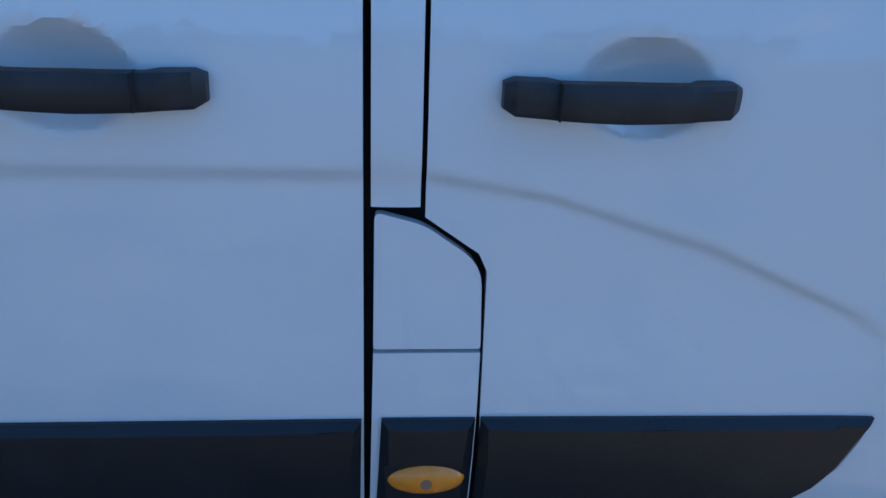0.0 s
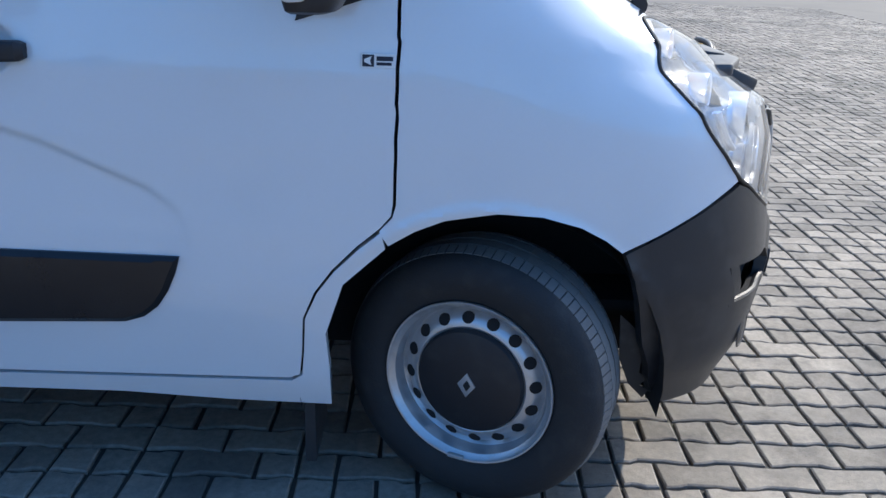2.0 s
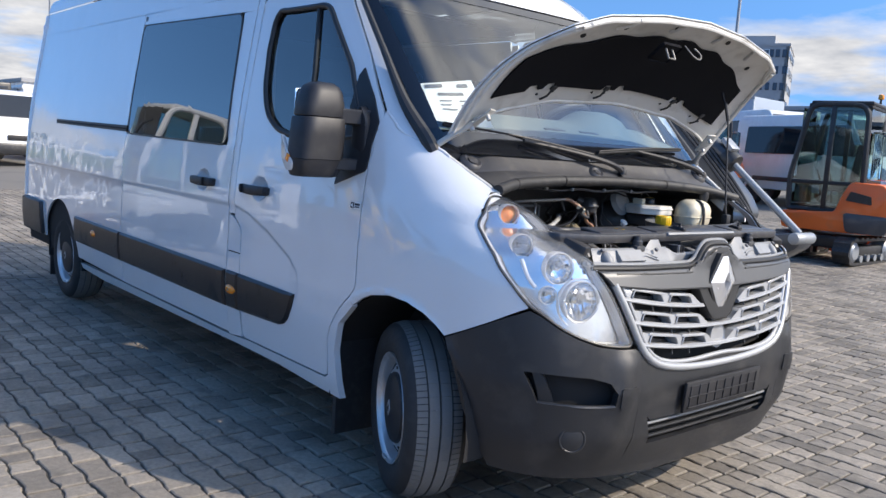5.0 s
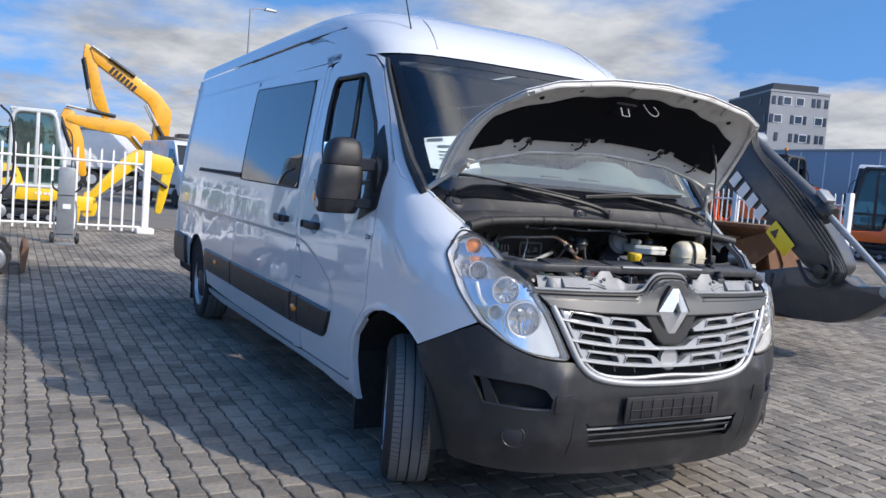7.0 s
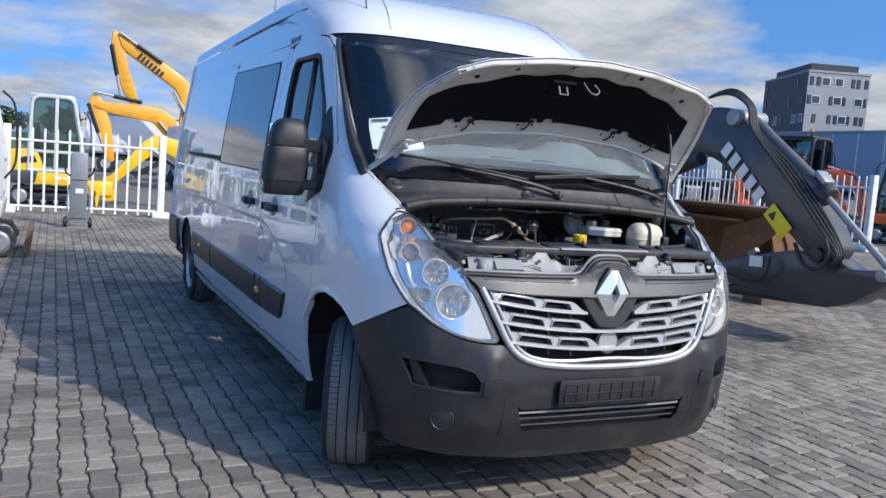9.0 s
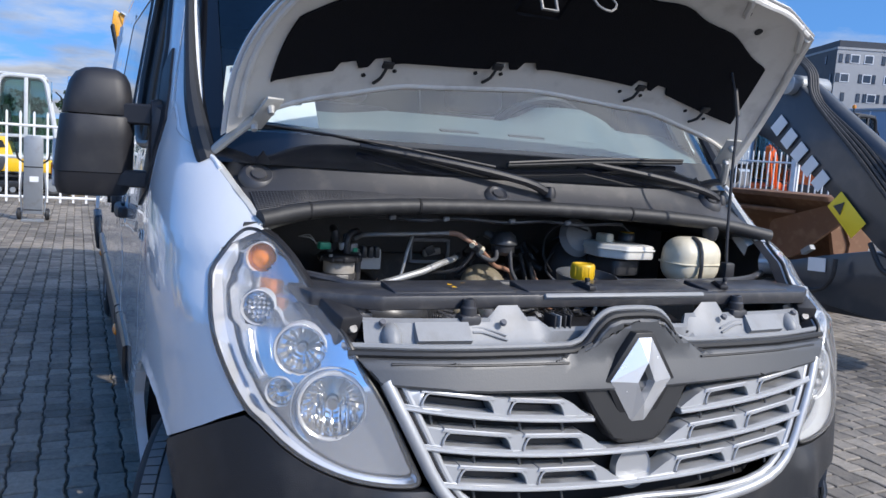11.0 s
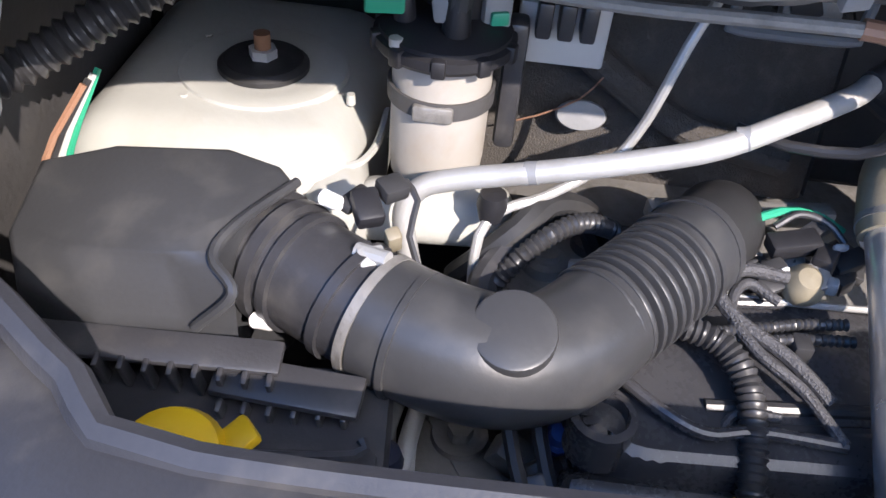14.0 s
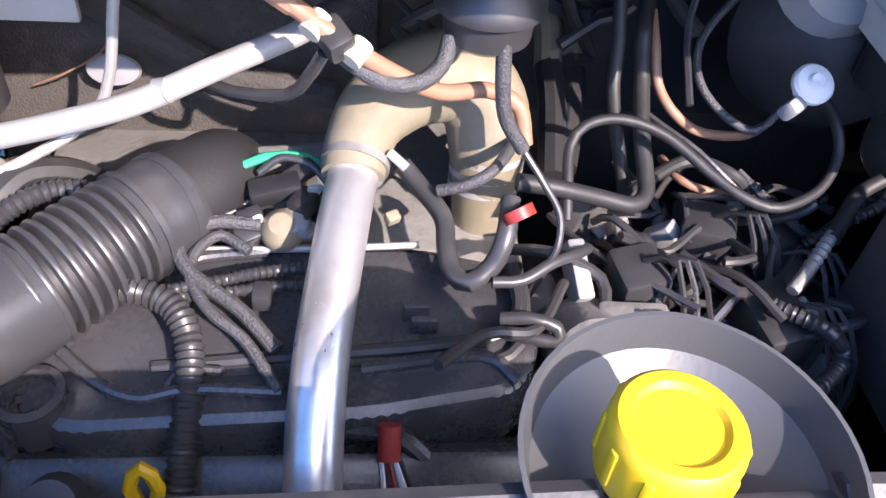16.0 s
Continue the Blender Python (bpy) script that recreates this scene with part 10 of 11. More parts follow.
# machines on the other side of the yard, mirrored in the van's flank
mini_excavator("yellow compact excavator on rubber tracks", (-8.6, -10.5, 0), 120, M["yel"], 1.0, None)
mini_excavator("yellow compact excavator on rubber tracks", (-13.2, -11.4, 0), 60, M["yel"], 1.1, M["ltgry"])
mini_excavator("light grey compact excavator with black cab", (-22.5, -10.2, 0), 80, M["ltgry"], 1.15, None)


def stair_tower():
    """A mobile stair with treads, sloping side rails and hoop rails."""
    ob = thing("mobile_stair", "pale grey mobile steel stair with hoop handrails", "stair", at=(-18.5, -10.2, 0))
    for s in (-1, 1):
        part("stringer", tube([(-1.1, s * 0.45, 0.1), (0.9, s * 0.45, 2.2)], 0.05, 6, smooth=False), M["fence"], ob)
        part("leg", cyl((0.9, s * 0.45, 0), (0.9, s * 0.45, 2.2), 0.04, seg=8), M["fence"], ob)
        part("handrail", tube([(-0.5, s * 0.45, 0.7), (-0.4, s * 0.45, 1.6), (0.9, s * 0.45, 3.1), (1.2, s * 0.45, 3.1), (1.2, s * 0.45, 2.2)], 0.025, 6, 0.15), M["fence"], ob)
    for k in range(9):
        f = (k + 1) / 9.5
        part("tread", box((-1.1 + 2.0 * f, 0, 0.1 + 2.1 * f), (0.22, 0.88, 0.05)), M["fence"], ob)
    part("platform", box((1.1, 0, 2.2), (0.6, 0.9, 0.06)), M["fence"], ob)
    for x in (-1.0, 1.35):
        part("foot_beam", box((x, 0, 0.07), (0.1, 1.0, 0.12), bevel=0.02), M["fence"], ob)


stair_tower()


# parked vans
def parked_van(label, at, heading, paint, length=5.4, high=2.45, glass_side=False, group="parked white vans"):
    ob = thing("parked_van", label, "van", group)
    set_down(ob, at, heading)
    L2 = length / 2
    side = [(-L2, 0.42), (-L2, high - 0.12), (-L2 + 0.14, high), (L2 - 1.75, high), (L2 - 1.5, high - 0.1), (L2 - 0.85, 1.42), (L2 - 0.12, 1.12), (L2, 0.86), (L2, 0.42)]
    bm = prism(rounded(side, 0.12, 3), 1.9, plane_xz(0.95), bevel=0.06)
    for v in bm.verts:
        if v.co.z > 1.2:
            v.co.y *= 1 - (v.co.z - 1.2) * 0.075
    body = part("body", bm, paint, ob)
    a, b = Vector((L2 - 1.47, 0, high - 0.18)), Vector((L2 - 0.88, 0, 1.46))
    n = Vector((b.z - a.z, 0, a.x - b.x)).normalized() * -1
    bm = bmesh.new()
    for p in (a, b):
        w = 0.80 if p is a else 0.88
        for s in (-1, 1):
            bm.verts.new(p + Vector((0.035, s * w, 0.025)))
    vs = list(bm.verts); bm.faces.new((vs[0], vs[1], vs[3], vs[2]))
    r = bmesh.ops.extrude_face_region(bm, geom=list(bm.faces))
    bmesh.ops.translate(bm, verts=[g for g in r["geom"] if isinstance(g, bmesh.types.BMVert)], vec=(-0.05, 0, -0.04))
    bmesh.ops.recalc_face_normals(bm, faces=bm.faces)
    part("windscreen", bm, M["dkglass"], body)
    for s in (-1, 1):
        def flank(z):
            return s * (0.95 * (1 - (z - 1.2) * 0.075) + 0.004)
        pts = [(L2 - 1.95, 1.42), (L2 - 1.05, 1.42), (L2 - 1.52, high - 0.3), (L2 - 1.95, high - 0.3)]
        panes = [("cab_window", pts)] + ([("side_window", [(-L2 + 0.5, 1.42), (L2 - 2.15, 1.42), (L2 - 2.15, high - 0.32), (-L2 + 0.5, high - 0.32)])] if glass_side else [])
        for nm, q in panes:
            bm = prism(rounded(q, 0.07, 3), 0.02, plane_xz(0.01))
            for v in bm.verts:
                v.co.y += flank(v.co.z)
            part(nm, bm, M["dkglass"], body)
        part("mirror", box((L2 - 1.0, s * 1.12, 1.55), (0.14, 0.16, 0.28), bevel=0.03), M["blk"], body)
        part("headlamp", box((L2 - 0.10, s * 0.72, 0.98), (0.16, 0.30, 0.22), rot=(0, -30, 0), bevel=0.04), M["bezel"], body)
        part("rub_strip", box((0, s * 0.955, 0.72), (length - 1.9, 0.03, 0.12), bevel=0.01), M["blk"], body)
        for x in (L2 - 0.95, -L2 + 1.0):
            w = part("wheel", lathe([(0.18, -0.1), (0.30, -0.11), (0.33, -0.07), (0.33, 0.07), (0.30, 0.11), (0.18, 0.1)], pose(x, s * 0.86, 0.33, 90), 20), M["tyre"], ob)
            part("rim", cyl((x, s * 0.955, 0.33), (x, s * 0.80, 0.33), 0.2, seg=18, bevel=0.02), M["steel"], w)
    part("front_bumper", box((L2 - 0.03, 0, 0.52), (0.16, 1.84, 0.34), bevel=0.06), M["bumper"], body)
    part("grille", box((L2 + 0.012, 0, 0.86), (0.03, 0.9, 0.16), bevel=0.01), M["blk"], body)
    return ob


first = parked_van("white parked panel van behind the picket fence", (-22.0, 41.0, ground_z(41.0)), -90, M["vanw"])
for k, dx in enumerate((2.7, 5.5, 8.0, 10.9)):
    copy_thing(first, pose(-22.0 + dx, 41.0 + 0.35 * (k % 3) + (k * 7 % 4) * 0.2, ground_z(41.0), 0, 0, -90 + (k % 3) * 1.5))
for k, x in enumerate((-7.0, -4.3, -1.5, 1.3, 4.2)):
    copy_thing(first, pose(x, 33.6 + 0.4 * (k % 2), ground_z(33.6), 0, 0, -90 + (k % 3) * 2.5))
parked_van("white windowed minibus parked behind the orange excavator", (-7.6, 19.4, ground_z(19.4)), -20, M["vanw"], 5.6, 2.5, True)
parked_van("white high-roof panel van beside the minibus", (-11.2, 22.5, ground_z(22.5)), -30, M["vanw"], 6.0, 2.75, True)
parked_van("white high-roof panel van with dark cab glass", (-14.6, 24.6, ground_z(24.6)), -60, M["vanw"], 6.0, 2.75)
parked_van("white parked panel van beyond the orange excavator", (-7.9, 26.2, ground_z(26.2)), 100, M["vanw"], 5.2, 2.3)
for x, y, hd in ((-27.0, 3.0, 8), (-28.5, 6.0, 12), (-30.0, 9.2, 10), (-26.0, 12.5, 14)):
    parked_van("white parked panel van at the yard's far end", (x, y, ground_z(y)), hd, M["vanw"], 5.4, 2.3)


# box truck and trailers
def box_body(name, label, at, heading, size, paint, low=1.0, category="truck"):
    ob = thing(name, label, category)
    set_down(ob, at, heading)
    lx, ly, lz = size
    b = part("cargo_box", box((0, 0, low + lz / 2), (lx, ly, lz), bevel=0.04), paint, ob)
    for z in (low + 0.05, low + lz - 0.05):
        for s in (-1, 1):
            part("edge_rail", box((0, s * (ly / 2 + 0.01), z), (lx, 0.05, 0.12), bevel=0.01), M["galv"], b)
    for k in range(int(lx / 1.2) + 1):
        x = -lx / 2 + 0.03 + k * (lx - 0.06) / max(int(lx / 1.2), 1)
        for s in (-1, 1):
            part("side_post", box((x, s * (ly / 2 + 0.008), low + lz / 2), (0.05, 0.03, lz - 0.1)), M["fence"], b)
    part("chassis", box((0, 0, low - 0.14), (lx * 0.96, 0.9, 0.24), bevel=0.02), M["cabblk"], ob)
    for x in (-lx * 0.32, -lx * 0.18, lx * 0.34):
        for s in (-1, 1):
            w = part("wheel", lathe([(0.2, -0.13), (0.40, -0.14), (0.45, -0.1), (0.45, 0.1), (0.40, 0.14), (0.2, 0.13)], pose(x, s * (ly / 2 - 0.2), 0.45, 90), 20), M["tyre"], ob)
            part("rim", cyl((x, s * (ly / 2 - 0.05), 0.45), (x, s * (ly / 2 - 0.3), 0.45), 0.25, seg=16), M["steel"], w)
    return ob


box_body("box_truck", "white box lorry behind the yellow machines", (-44.0, 2.2, 0), 84, (5.5, 2.4, 2.1), M["vanw"])
box_body("curtain_trailer", "long blue-grey curtain-sided trailer behind the vans", (-22.0, 30.5, ground_z(30.5)), 0, (13.0, 2.5, 2.6), M["curtain"], 1.1, "trailer")
box_body("curtain_trailer", "long blue-grey curtain-sided trailer behind the vans", (-37.5, 31.5, ground_z(31.5)), 3, (13.0, 2.5, 2.6), M["curtain"], 1.1, "trailer")


def storage_box():
    """A long, thin white panelled wall unit standing on yellow and black feet."""
    ob = thing("wall_panel", "low white panelled steel wall on yellow feet", "panel", at=(-2.25, 20.15, ground_z(20.15)))
    ob.rotation_euler = (0, 0, radians(-3))
    part("core", box((0, 0, 0.66), (0.26, 4.66, 1.06), bevel=0.01), M["fence"], ob)
    for s in (-1, 1):
        for z in (0.14, 1.19):
            part("rail", box((s * 0.14, 0, z), (0.08, 4.7, 0.09), bevel=0.01), M["vanw"], ob)
        for k in range(8):
            part("rib", box((s * 0.142, -2.30 + k * 0.657, 0.665), (0.06, 0.08, 0.96), bevel=0.008), M["vanw"], ob)
    for k in range(4):
        part("foot", box((0.12, -2.1 + k * 1.4, 0.05), (0.42, 0.18, 0.10), bevel=0.015), M["yel"] if k % 2 == 0 else M["cabblk"], ob)


storage_box()
steel_bucket("brown worn excavator bucket by the white wall panel", (-2.75, 17.3, ground_z(17.3)), 75, 0.6, 0.52, 80)


def yellow_arm():
    """A short cranked digger arm lying on the ground."""
    ob = thing("digger_arm", "yellow excavator arm lying on the yard", "excavator arm", at=(-4.1, 19.5, ground_z(19.5)))
    part("boom", prism(rounded([(-1.0, 0.16), (-0.3, 0.14), (0.5, 0.2), (0.86, 0.18), (0.95, 0.42), (0.62, 0.98), (0.3, 1.14), (0.1, 0.9), (-0.95, 0.5)], 0.09, 3), 0.4, plane_xz(0.2), bevel=0.03), M["amb"], ob)
    part("cylinder", cyl((-0.8, -0.27, 0.45), (0.25, -0.27, 0.85), 0.06, seg=12), M["amb"], ob)
    part("hose", tube([(-0.7, -0.25, 0.6), (-0.2, -0.28, 0.95), (0.2, -0.28, 1.2), (0.6, -0.25, 0.95)], 0.02, 6, 0.08), M["rubber"], ob)
    for x, z in ((0.30, 0.98), (-0.86, 0.33), (0.78, 0.36)):
        part("pin", cyl((x, -0.24, z), (x, 0.24, z), 0.06, seg=12), M["galv"], ob)
    part("base_skid", box((-0.1, 0, 0.09), (1.6, 0.7, 0.16), bevel=0.03), M["cabblk"], ob)


yellow_arm()


# street lamps
def street_lamp(at, high=9.5, heading=0.0):
    ob = thing("street_lamp", "tall grey galvanised street lamp on one pole", "street lamp", "street lamps of the yard")
    set_down(ob, at, heading)
    part("pole", tube([(0, 0, 0), (0, 0, high * 0.5), (0, 0, high)], 0.06, 12, 0.5, [0.09, 0.06, 0.045]), M["galv"], ob)
    part("base_sleeve", cyl((0, 0, 0), (0, 0, 0.9), 0.105, seg=14, bevel=0.01), M["galv"], ob)
    part("bracket", tube([(0, 0, high - 0.05), (0.3, 0, high + 0.1), (0.9, 0, high + 0.14)], 0.035, 8, 0.1), M["galv"], ob)
    part("lantern", prism(rounded([(0.8, high + 0.08), (1.5, high + 0.10), (1.46, high + 0.2), (0.86, high + 0.22)], 0.03, 2), 0.26, plane_xz(0.13), bevel=0.02), M["galv"], ob)
    return ob


street_lamp((-13.2, 23.4, ground_z(23.4)), 9.5, 200)
street_lamp((-41.0, 8.4, ground_z(8.4)), 10.0, 100)


# office block: dark and pale cladding, rows of windows
def facade(ob, a, b, z0, z1, cladding, rows, cols, out, seed, skip=0.2):
    rng = random.Random(seed)
    a, b = Vector((*a, 0)), Vector((*b, 0))
    d = (b - a); ln = d.length; d.normalize()
    ang = math.degrees(math.atan2(d.y, d.x))
    wall = part("facade", box(((a + b) / 2 - Vector((*out, 0)) * 0.3 + Vector((0, 0, (z0 + z1) / 2))), (ln, 0.6, z1 - z0), rot=(0, 0, ang)), cladding, ob)
    sh = (z1 - z0) / rows
    n = Vector((*out, 0))
    for r in range(rows):
        for c in range(cols):
            if rng.random() < skip:
                continue
            wide = 0.62 if rng.random() < 0.75 else 1.5
            p = a + d * (ln * (c + 0.5) / cols + rng.uniform(-0.15, 0.15)) + Vector((0, 0, z0 + sh * (r + 0.52)))
            w = part("window", box(p + n * 0.02, (wide, 0.10, sh * 0.46), rot=(0, 0, ang)), M["wframe"] if wide > 1 else M["clad_d"], wall)
            part("pane", box(p + n * 0.06, (wide * 0.82, 0.06, sh * 0.38), rot=(0, 0, ang)), M["win"], w)


def office_block():
    ob = thing("office_block", "tall grey office block with dark side and window rows", "building")
    c, r, l = Vector((-95.8, 112.2)), Vector((-91.4, 121.8)), Vector((-112.0, 119.6))
    o = r + (l - c)
    z0, z1 = 1.0, 22.8
    part("core", prism([tuple(p + (Vector((-101.8, 120.7)) - p) * 0.03) for p in (c, r, o, l)], z1 - z0 - 0.05, Matrix.Translation((0, 0, z0))), M["clad_d"], ob)
    facade(ob, c, r, z0, z1, M["clad_l"], 7, 9, ((r - c).normalized().y, -(r - c).normalized().x), 4, 0.12)
    facade(ob, l, c, z0, z1, M["clad_d"], 7, 7, ((c - l).normalized().y, -(c - l).normalized().x), 9, 0.45)
    part("parapet", prism([tuple(p + (p - Vector((-101.8, 120.7))) * 0.012) for p in (c, r, o, l)], 0.35, Matrix.Translation((0, 0, z1 - 0.05))), M["clad_l"], ob)
    part("roof_storey", prism([tuple(p + (Vector((-101.8, 120.7)) - p) * 0.22) for p in (c, r, o, l)], 1.5, Matrix.Translation((0, 0, z1 + 0.2))), M["clad_d"], ob)


office_block()


def plain_block(label, centre, heading, size, cladding, rows, cols):
    """A square office block with window rows on two sides and a set-back roof storey."""
    ob = thing("office_block", label, "building")
    w, d, z1 = size
    u = Vector((math.cos(radians(heading)), math.sin(radians(heading))))
    v = Vector((-u.y, u.x))
    c = Vector(centre)
    a, b, e = c - u * w / 2 - v * d / 2, c + u * w / 2 - v * d / 2, c + u * w / 2 + v * d / 2
    part("core", box((c.x, c.y, 0.8 + (z1 - 1.0) / 2), (w - 0.4, d - 0.4, z1 - 1.0), rot=(0, 0, heading)), cladding, ob)
    facade(ob, a, b, 0.8, z1, cladding, rows, cols, tuple(-v), 3, 0.1)
    facade(ob, b, e, 0.8, z1, cladding, rows, max(3, int(cols * d / w)), tuple(u), 8, 0.1)
    part("parapet", box((c.x, c.y, z1 + 0.1), (w + 0.2, d + 0.2, 0.4), rot=(0, 0, heading)), cladding, ob)
    part("roof_storey", box((c.x - u.x * w * 0.1, c.y - u.y * w * 0.1, z1 + 1.0), (w * 0.7, d * 0.7, 1.5), rot=(0, 0, heading)), cladding, ob)


plain_block("pale grey office block with rows of small windows", (-69.0, 125.0), 24, (9.6, 13.0, 21.3), M["clad_l"], 8, 9)
plain_block("dark grey narrow tower beyond the parked vans", (-29.6, 145.5), 12, (4.4, 5.0, 9.8), M["slat"], 5, 3)


def ribbed_hall(label, x0, x1, y, depth, z0, z1, paint, step=0.45):
    ob = thing("warehouse", label, "building", "halls behind the yard")
    part("wall", box(((x0 + x1) / 2, y + depth / 2, (z0 + z1) / 2), (x1 - x0, depth, z1 - z0)), paint, ob)
    n = int((z1 - z0) / step)
    for k in range(n):
        part("cladding_rib", box(((x0 + x1) / 2, y - 0.05, z0 + step * (k + 0.5)), (x1 - x0, 0.12, step * 0.5), bevel=0.03), paint, ob)
    part("roof_edge", box(((x0 + x1) / 2, y + depth / 2, z1 + 0.15), (x1 - x0 + 0.4, depth + 0.4, 0.3)), M["clad_l"], ob)
    for k in range(4):
        x = x0 + (x1 - x0) * (k + 0.5) / 4
        part("roller_door", box((x, y - 0.13, z0 + 1.9), (3.4, 0.1, 3.8)), M["clad_l"], ob)


ribbed_hall("long grey-blue hall with horizontal ribbed cladding", -58.0, -22.0, 62.0, 18.0, 1.5, 6.6, M["slat"])
ribbed_hall("long low dark hall behind the parked vans", -18.0, 22.0, 66.0, 16.0, 1.5, 5.4, M["clad_d"], 0.6)
ribbed_hall("low white hall beyond the yellow machines", -96.0, -70.0, 14.0, 12.0, 0.3, 4.6, M["vanw"], 0.6)


# grass bank and trees on the horizon
def bank():
    bm = bmesh.new()
    rng = random.Random(5)
    rows = []
    for i in range(60):
        a = radians(100 + i * 3.4)
        ring = []
        for r, h in ((118, -0.3), (126, 2.4), (138, 5.2), (155, 7.0), (200, 7.6)):
            k = 0.75 + 0.35 * math.sin(i * 0.37) * math.sin(i * 0.11 + 1)
            low = 0.25 if a < radians(150) else 1.0
            ring.append(bm.verts.new((r * 1.0 * math.cos(a) - 4, r * 1.15 * math.sin(a), h * 0.55 * k * low + rng.uniform(-0.2, 0.2))))
        rows.append(ring)
    for p, q in zip(rows, rows[1:]):
        for k in range(4):
            bm.faces.new((p[k], q[k], q[k + 1], p[k + 1]))
    return bm


tagged(finish(bank(), "backdrop", M["grass"], smooth=60), "rough green grass bank on the horizon", "bank", kind="structure")


def leaf_clumps(centres, rng, leaf, count):
    """Many small leaf cards, folded, round the given (centre, radius) clumps."""
    verts, faces = [], []
    for c, r in centres:
        for _ in range(count):
            v = Vector((rng.gauss(0, 1), rng.gauss(0, 1), rng.gauss(0, 1)))
            v = v.normalized() * r * rng.uniform(0.55, 1.05)
            v.z *= 0.8
            p = Vector(c) + v
            u = Vector((rng.uniform(-1, 1), rng.uniform(-1, 1), rng.uniform(-1, 1))).normalized()
            w = u.orthogonal().normalized()
            s = leaf * rng.uniform(0.6, 1.3)
            n = len(verts)
            verts += [p - u * s, p + w * s * 0.6, p + u * s, p - w * s * 0.6 + u.cross(w) * s * 0.3]
            faces += [(n, n + 1, n + 2), (n, n + 2, n + 3)]
    return verts, faces


def tree_row():
    rng = random.Random(11)
    cs = []
    for i in range(150):
        a = radians(rng.uniform(148, 300))
        r = rng.uniform(150, 175)
        h = rng.uniform(1.5, 3.2)
        cs.append(((r * math.cos(a), r * 1.15 * math.sin(a), 4.0 + h * 0.4 if a < radians(220) else 1.5 + h), h))
    v, f = leaf_clumps(cs, rng, 0.55, 110)
    me = bpy.data.meshes.new("tree_belt")
    me.from_pydata(v, [], f)
    me.materials.append(M["leaf"])
    tagged(new("tree_belt", me), "distant dark green belt of trees and shrubs", "trees", kind="stuff")


tree_row()


def tree(at, high, seed):
    rng = random.Random(seed)
    ob = thing("tree", "leafy green tree at the yard's edge", "tree", "trees at the yard's edge", at=at)
    bm = tube([(0, 0, 0), (0.1, 0.05, high * 0.3), (0.0, 0.1, high * 0.75)], 0.2, 10, 0.3, [0.28, 0.2, 0.08])
    for k in range(6):
        a = k * 1.05 + rng.uniform(-0.3, 0.3)
        z = high * rng.uniform(0.3, 0.6)
        add_tube(bm, [(0.05, 0.05, z), (math.cos(a) * high * 0.16, math.sin(a) * high * 0.16, z + high * 0.14), (math.cos(a) * high * 0.28, math.sin(a) * high * 0.28, z + high * 0.2)], 0.06, 6, 0.3, [0.09, 0.05, 0.02])
    part("trunk", bm, M["bark"], ob)
    cs = [((rng.gauss(0, high * 0.16), rng.gauss(0, high * 0.16), high * rng.uniform(0.42, 0.95)), high * rng.uniform(0.09, 0.16)) for _ in range(26)]
    v, f = leaf_clumps(cs, rng, 0.16, 260)
    me = bpy.data.meshes.new("crown")
    me.from_pydata(v, [], f)
    me.materials.append(M["leaf"])
    o = new("crown", me)
    o.parent = ob


tree((-38.0, -26.0, 0), 8.0, 3)
tree((-33.0, -30.0, 0), 6.5, 8)
tree((-20.0, -34.0, 0), 7.0, 21)


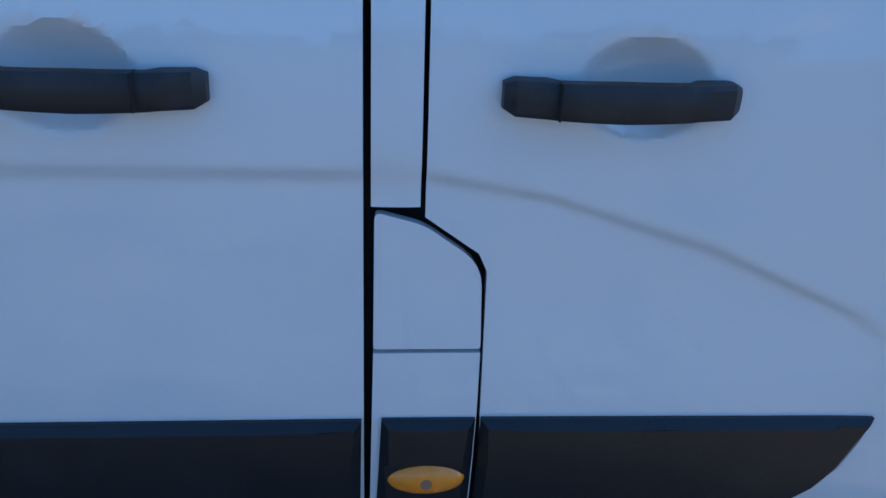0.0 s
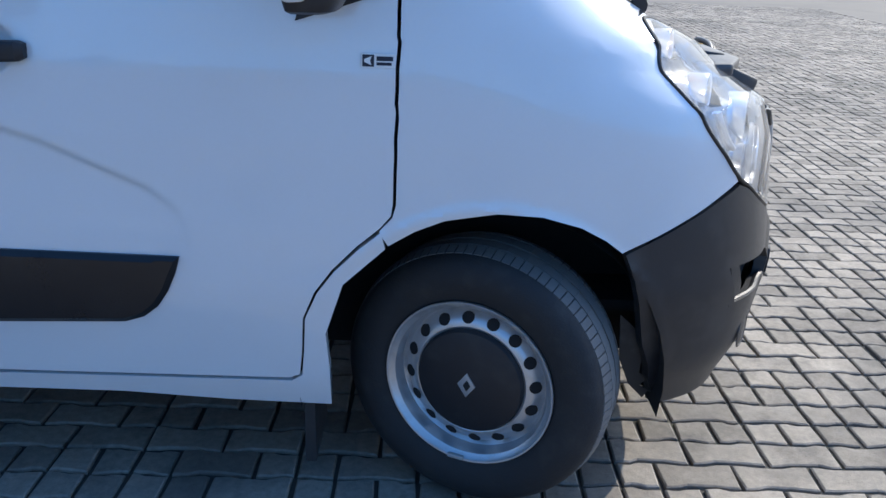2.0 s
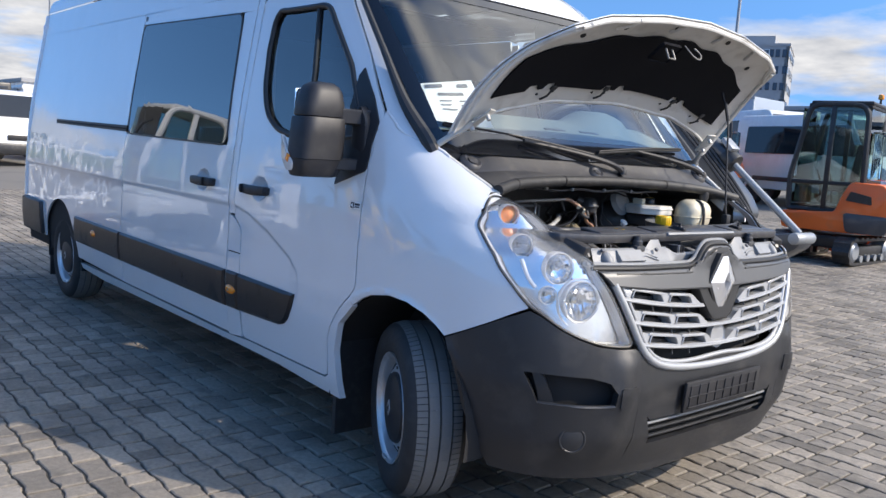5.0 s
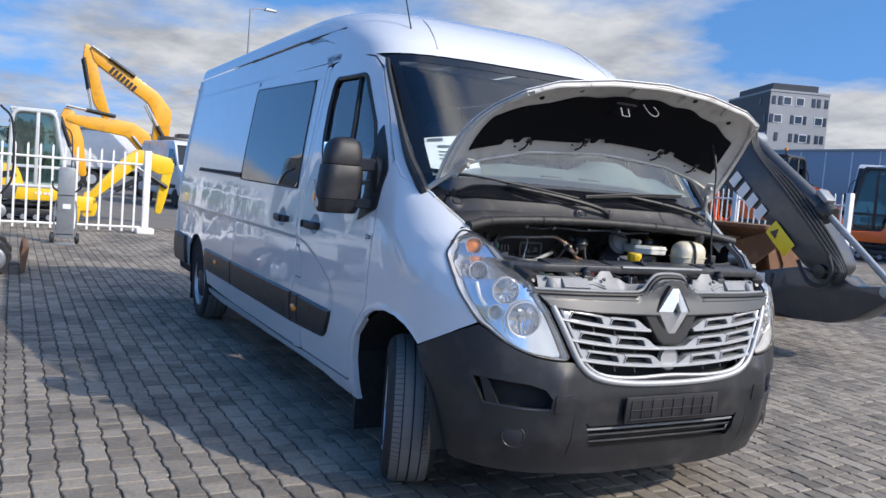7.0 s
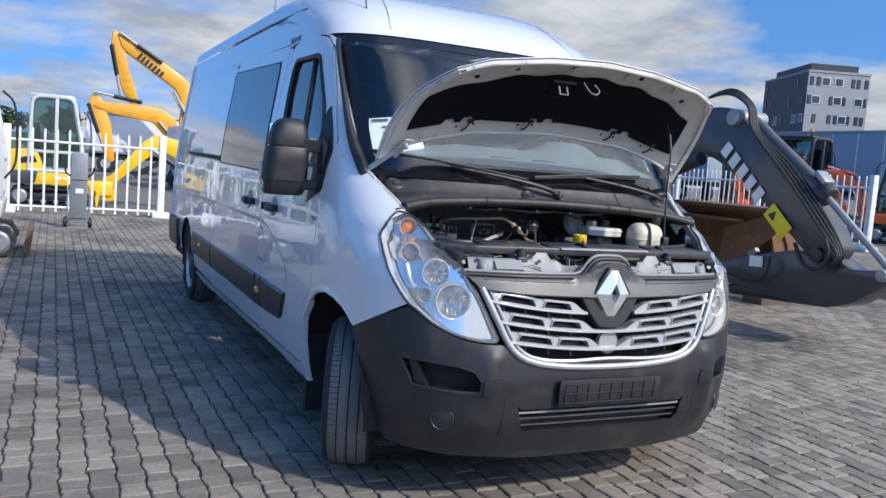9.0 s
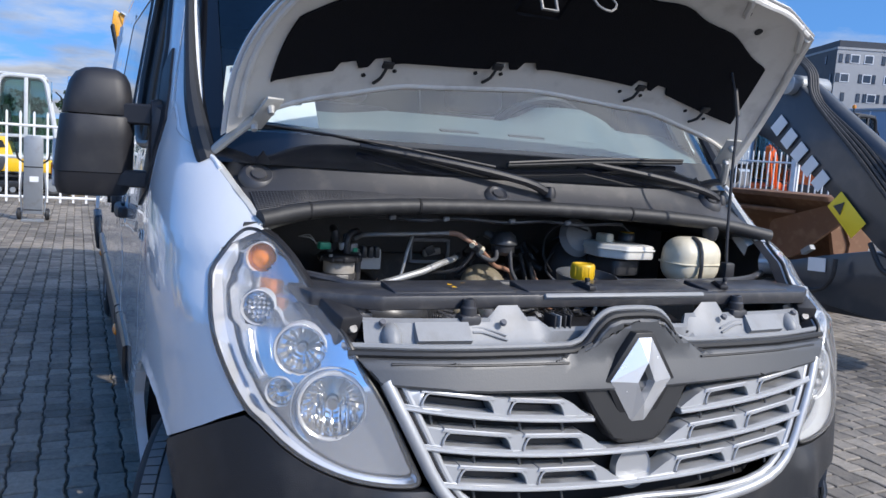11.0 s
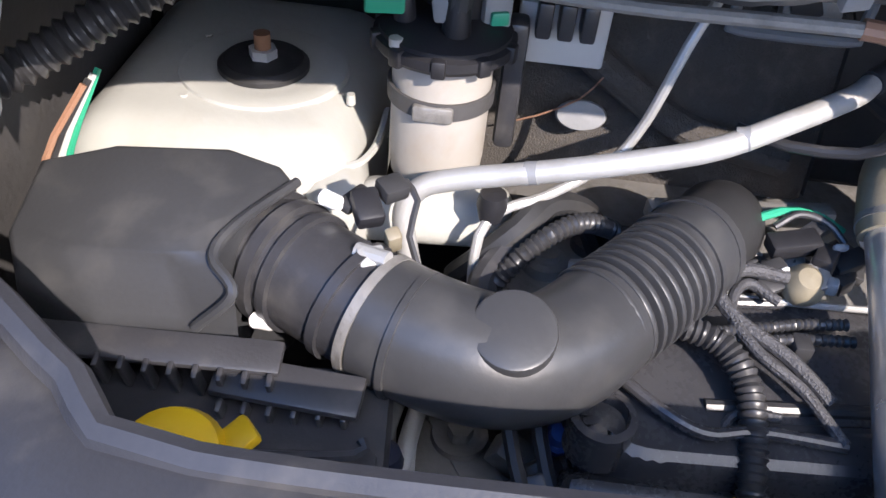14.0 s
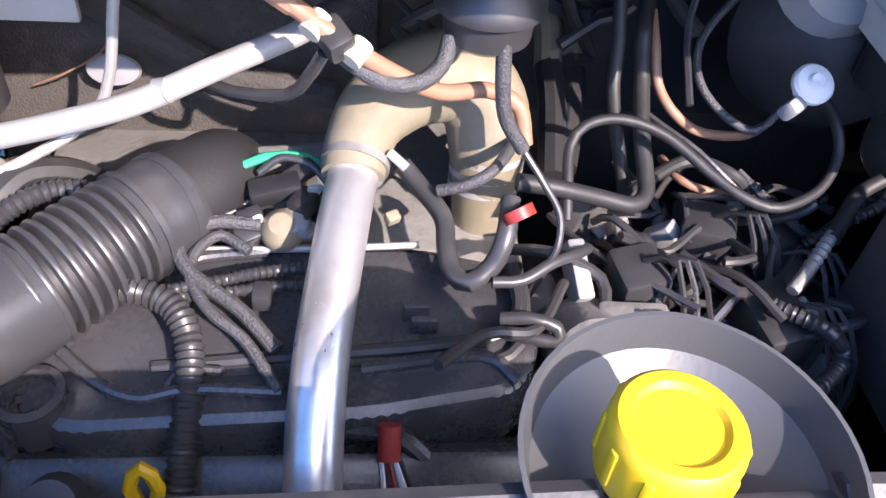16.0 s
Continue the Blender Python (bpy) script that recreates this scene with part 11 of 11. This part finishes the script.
# ---- ground and paving ----
def paving(name, base, dark, piece):
    """Concrete block paving: worn grey-beige, stained in patches across the yard."""
    m = bpy.data.materials.new(name)
    m.use_nodes = True
    n, l = m.node_tree.nodes, m.node_tree.links
    b = n["Principled BSDF"]
    pos = n.new("ShaderNodeNewGeometry").outputs["Position"]
    def noise(scale, detail, rough=0.55):
        t = n.new("ShaderNodeTexNoise")
        t.inputs["Scale"].default_value, t.inputs["Detail"].default_value, t.inputs["Roughness"].default_value = scale, detail, rough
        l.new(pos, t.inputs["Vector"])
        return t.outputs["Fac"]
    def ramp(src, a, z, lo=0.0, hi=1.0):
        r = n.new("ShaderNodeMapRange")
        r.inputs[1].default_value, r.inputs[2].default_value, r.inputs[3].default_value, r.inputs[4].default_value = a, z, lo, hi
        l.new(src, r.inputs[0])
        return r.outputs[0]
    def blend(fac, a, c):
        x = n.new("ShaderNodeMixRGB")
        if isinstance(a, tuple):
            x.inputs[1].default_value = (*a, 1)
        else:
            l.new(a, x.inputs[1])
        x.inputs[2].default_value = (*c, 1)
        l.new(fac, x.inputs[0])
        return x.outputs[0]
    col = blend(ramp(noise(46, 6), 0.35, 0.7), tuple(c * 0.84 for c in base), tuple(c * 1.16 for c in base))
    col = blend(ramp(noise(260, 3), 0.6, 0.78, 0, 0.5), col, tuple(c * 1.7 for c in base))
    col = blend(ramp(noise(190, 3), 0.6, 0.72, 0, 0.55), col, tuple(c * 0.45 for c in base))
    col = blend(ramp(noise(0.9, 7, 0.62), 0.47, 0.64, 0, 0.75), col, dark)
    col = blend(ramp(noise(5.5, 8, 0.65), 0.54, 0.70, 0, 0.6), col, tuple(c * 0.6 for c in dark))
    src = n.new("ShaderNodeObjectInfo").outputs["Random"] if piece else n.new("ShaderNodeNewGeometry").outputs["Random Per Island"]
    hs = n.new("ShaderNodeHueSaturation")
    l.new(ramp(src, 0, 1, 0.68, 1.28), hs.inputs["Value"]); l.new(col, hs.inputs["Color"])
    l.new(hs.outputs[0], b.inputs["Base Color"])
    l.new(ramp(noise(14, 4), 0.3, 0.7, 0.62, 0.9), b.inputs["Roughness"])
    bp = n.new("ShaderNodeBump"); bp.inputs["Strength"].default_value, bp.inputs["Distance"].default_value = 0.7, 0.003
    l.new(noise(170, 5, 0.7), bp.inputs["Height"]); l.new(bp.outputs[0], b.inputs["Normal"])
    return m


PAVE, STAIN = (0.240, 0.210, 0.172), (0.094, 0.086, 0.076)
M["block"] = paving("grey_beige_paving_block", PAVE, STAIN, True)
M["blocks"] = paving("grey_beige_block_paving", PAVE, STAIN, False)
M["bed"] = mat("dark_joint_sand", (0.052, 0.048, 0.042), 0.95, vary=0.4, scale=3, fine=60, bump=0.6, dirt=(0.06, 0.068, 0.032), dirt_amount=0.6)
M["far"] = mat("far_block_paving", (0.165, 0.150, 0.130), 0.88, vary=0.2, scale=0.4, fine=7, bump=0.3, dirt=(0.085, 0.08, 0.072), dirt_amount=0.5)

# the yard's bed: level round the van, rising behind it, level again at the horizon
bm = bmesh.new()
ys = [-600, -8, 1.6, 15.5, 59.6, 900]
lines = [[bm.verts.new((x, y, ground_z(y) - 0.011)) for x in (-900, -16, 8, 900)] for y in ys]
for p, q in zip(lines, lines[1:]):
    for k in range(3):
        bm.faces.new((p[k], p[k + 1], q[k + 1], q[k]))
ground = finish(bm, "ground", M["far"], smooth=0)
tagged(ground, "grey block-paved yard reaching to the horizon", "ground", kind="structure")
ground.data.materials.append(M["bed"])
for p in ground.data.polygons:
    c = p.center
    p.material_index = 1 if -16 < c.x < 8 and -8 < c.y < 15.5 else 0

LX, LY = 0.222, 0.113
X0, X1, Y0, Y1 = -16.0, 8.0, -8.0, 15.5
GAP, WAVE, CH = 0.0042, 0.008, 0.0065


def block_outline(d, half):
    """Half-bonded double-T block with waisted long sides, or half of one (half -1 or 1: its rear or front)."""
    hy = LY / 2 - d
    w = WAVE / 2
    if half:
        hx = LX / 4 - d
        top = [(-hx, hy + w), (-hx * 0.62, hy + w * 1.3), (-hx * 0.2, hy + w * 0.8), (hx * 0.2, hy - w * 0.6), (hx * 0.6, hy - w), (hx, hy - w * 0.8)]
        top = [(x * -half, y) for x, y in top][::-half]
    else:
        hx = LX / 2 - d
        a, c = LX * 0.17, LX * 0.31
        top = [(-hx, hy + w), (-c, hy + w), (-a, hy - w), (a, hy - w), (c, hy + w), (hx, hy + w)]
    top = sorted(top)
    low = [(x, -z) for x, z in top]
    return low + top[::-1]


def block_geometry(rng, half=0):
    """One worn block: a top face, a rounded rim and its sides."""
    rings = [(block_outline(GAP + CH, half), 0.0), (block_outline(GAP + CH * 0.25, half), -CH * 0.55), (block_outline(GAP, half), -0.03)]
    tilt = (rng.uniform(-0.012, 0.012), rng.uniform(-0.016, 0.016))
    h = rng.uniform(-0.003, 0.0015)
    verts = []
    n = len(rings[0][0])
    jit = [(rng.uniform(-0.0036, 0.0036), rng.uniform(-0.0036, 0.0036)) for _ in range(n)]
    for ring, z in rings:
        for (x, y), (jx, jy) in zip(ring, jit):
            verts.append((x + jx, y + jy, z + h + x * tilt[0] + y * tilt[1]))
    faces = [tuple(range(n))]
    for k in range(2):
        for i in range(n):
            j = (i + 1) % n
            faces.append((k * n + i, (k + 1) * n + i, (k + 1) * n + j, k * n + j))
    return verts, faces


rng = random.Random(42)
KINDS = [block_geometry(rng) for _ in range(12)] + [block_geometry(rng, -1) for _ in range(6)] + [block_geometry(rng, 1) for _ in range(6)]
shared = []
for v, f in KINDS:
    me = bpy.data.meshes.new("paving_block")
    me.from_pydata(v, [], f)
    me.materials.append(M["block"])
    shared.append(me)
pavement = thing("pavement", "worn grey interlocking paving blocks with dark joints", "paving")
pavement["kind"] = "structure"
allv, allf = [], []
arrays = [np.array(v) for v, f in KINDS]
base = 0
for r in range(int((Y1 - Y0) / LY)):
    y = Y0 + (r + 0.5) * LY
    off = LX / 2 if r % 2 else 0.0
    many = rng.uniform(0.25, 0.75)
    for c in range(int((X1 - X0) / LX)):
        xc = X0 + off + (c + 0.5) * LX + rng.uniform(-0.0015, 0.0015)
        if rng.random() < many:
            laid = [(xc - LX / 4, rng.randrange(12, 18)), (xc + LX / 4, rng.randrange(18, 24))]
        else:
            laid = [(xc, rng.randrange(12))]
        for x, k in laid:
            if -1.35 < x < 1.1 and -1.95 < y < -1.47:
                o = new("paving_block", shared[k])
                o.location, o.parent = (x, y, 0.0), pavement
                continue
            a = arrays[k] + (x, y, ground_z(y))
            if y > 1.6:
                a[:, 2] += (arrays[k][:, 1]) * 0.028
            allv.append(a)
            allf += [tuple(i + base for i in f) for f in KINDS[k][1]]
            base += len(a)
me = bpy.data.meshes.new("block_field")
me.from_pydata(np.concatenate(allv).tolist(), [], allf)
me.materials.append(M["blocks"])
field = new("block_field", me)
field.parent = pavement
field["kind"] = "stuff"
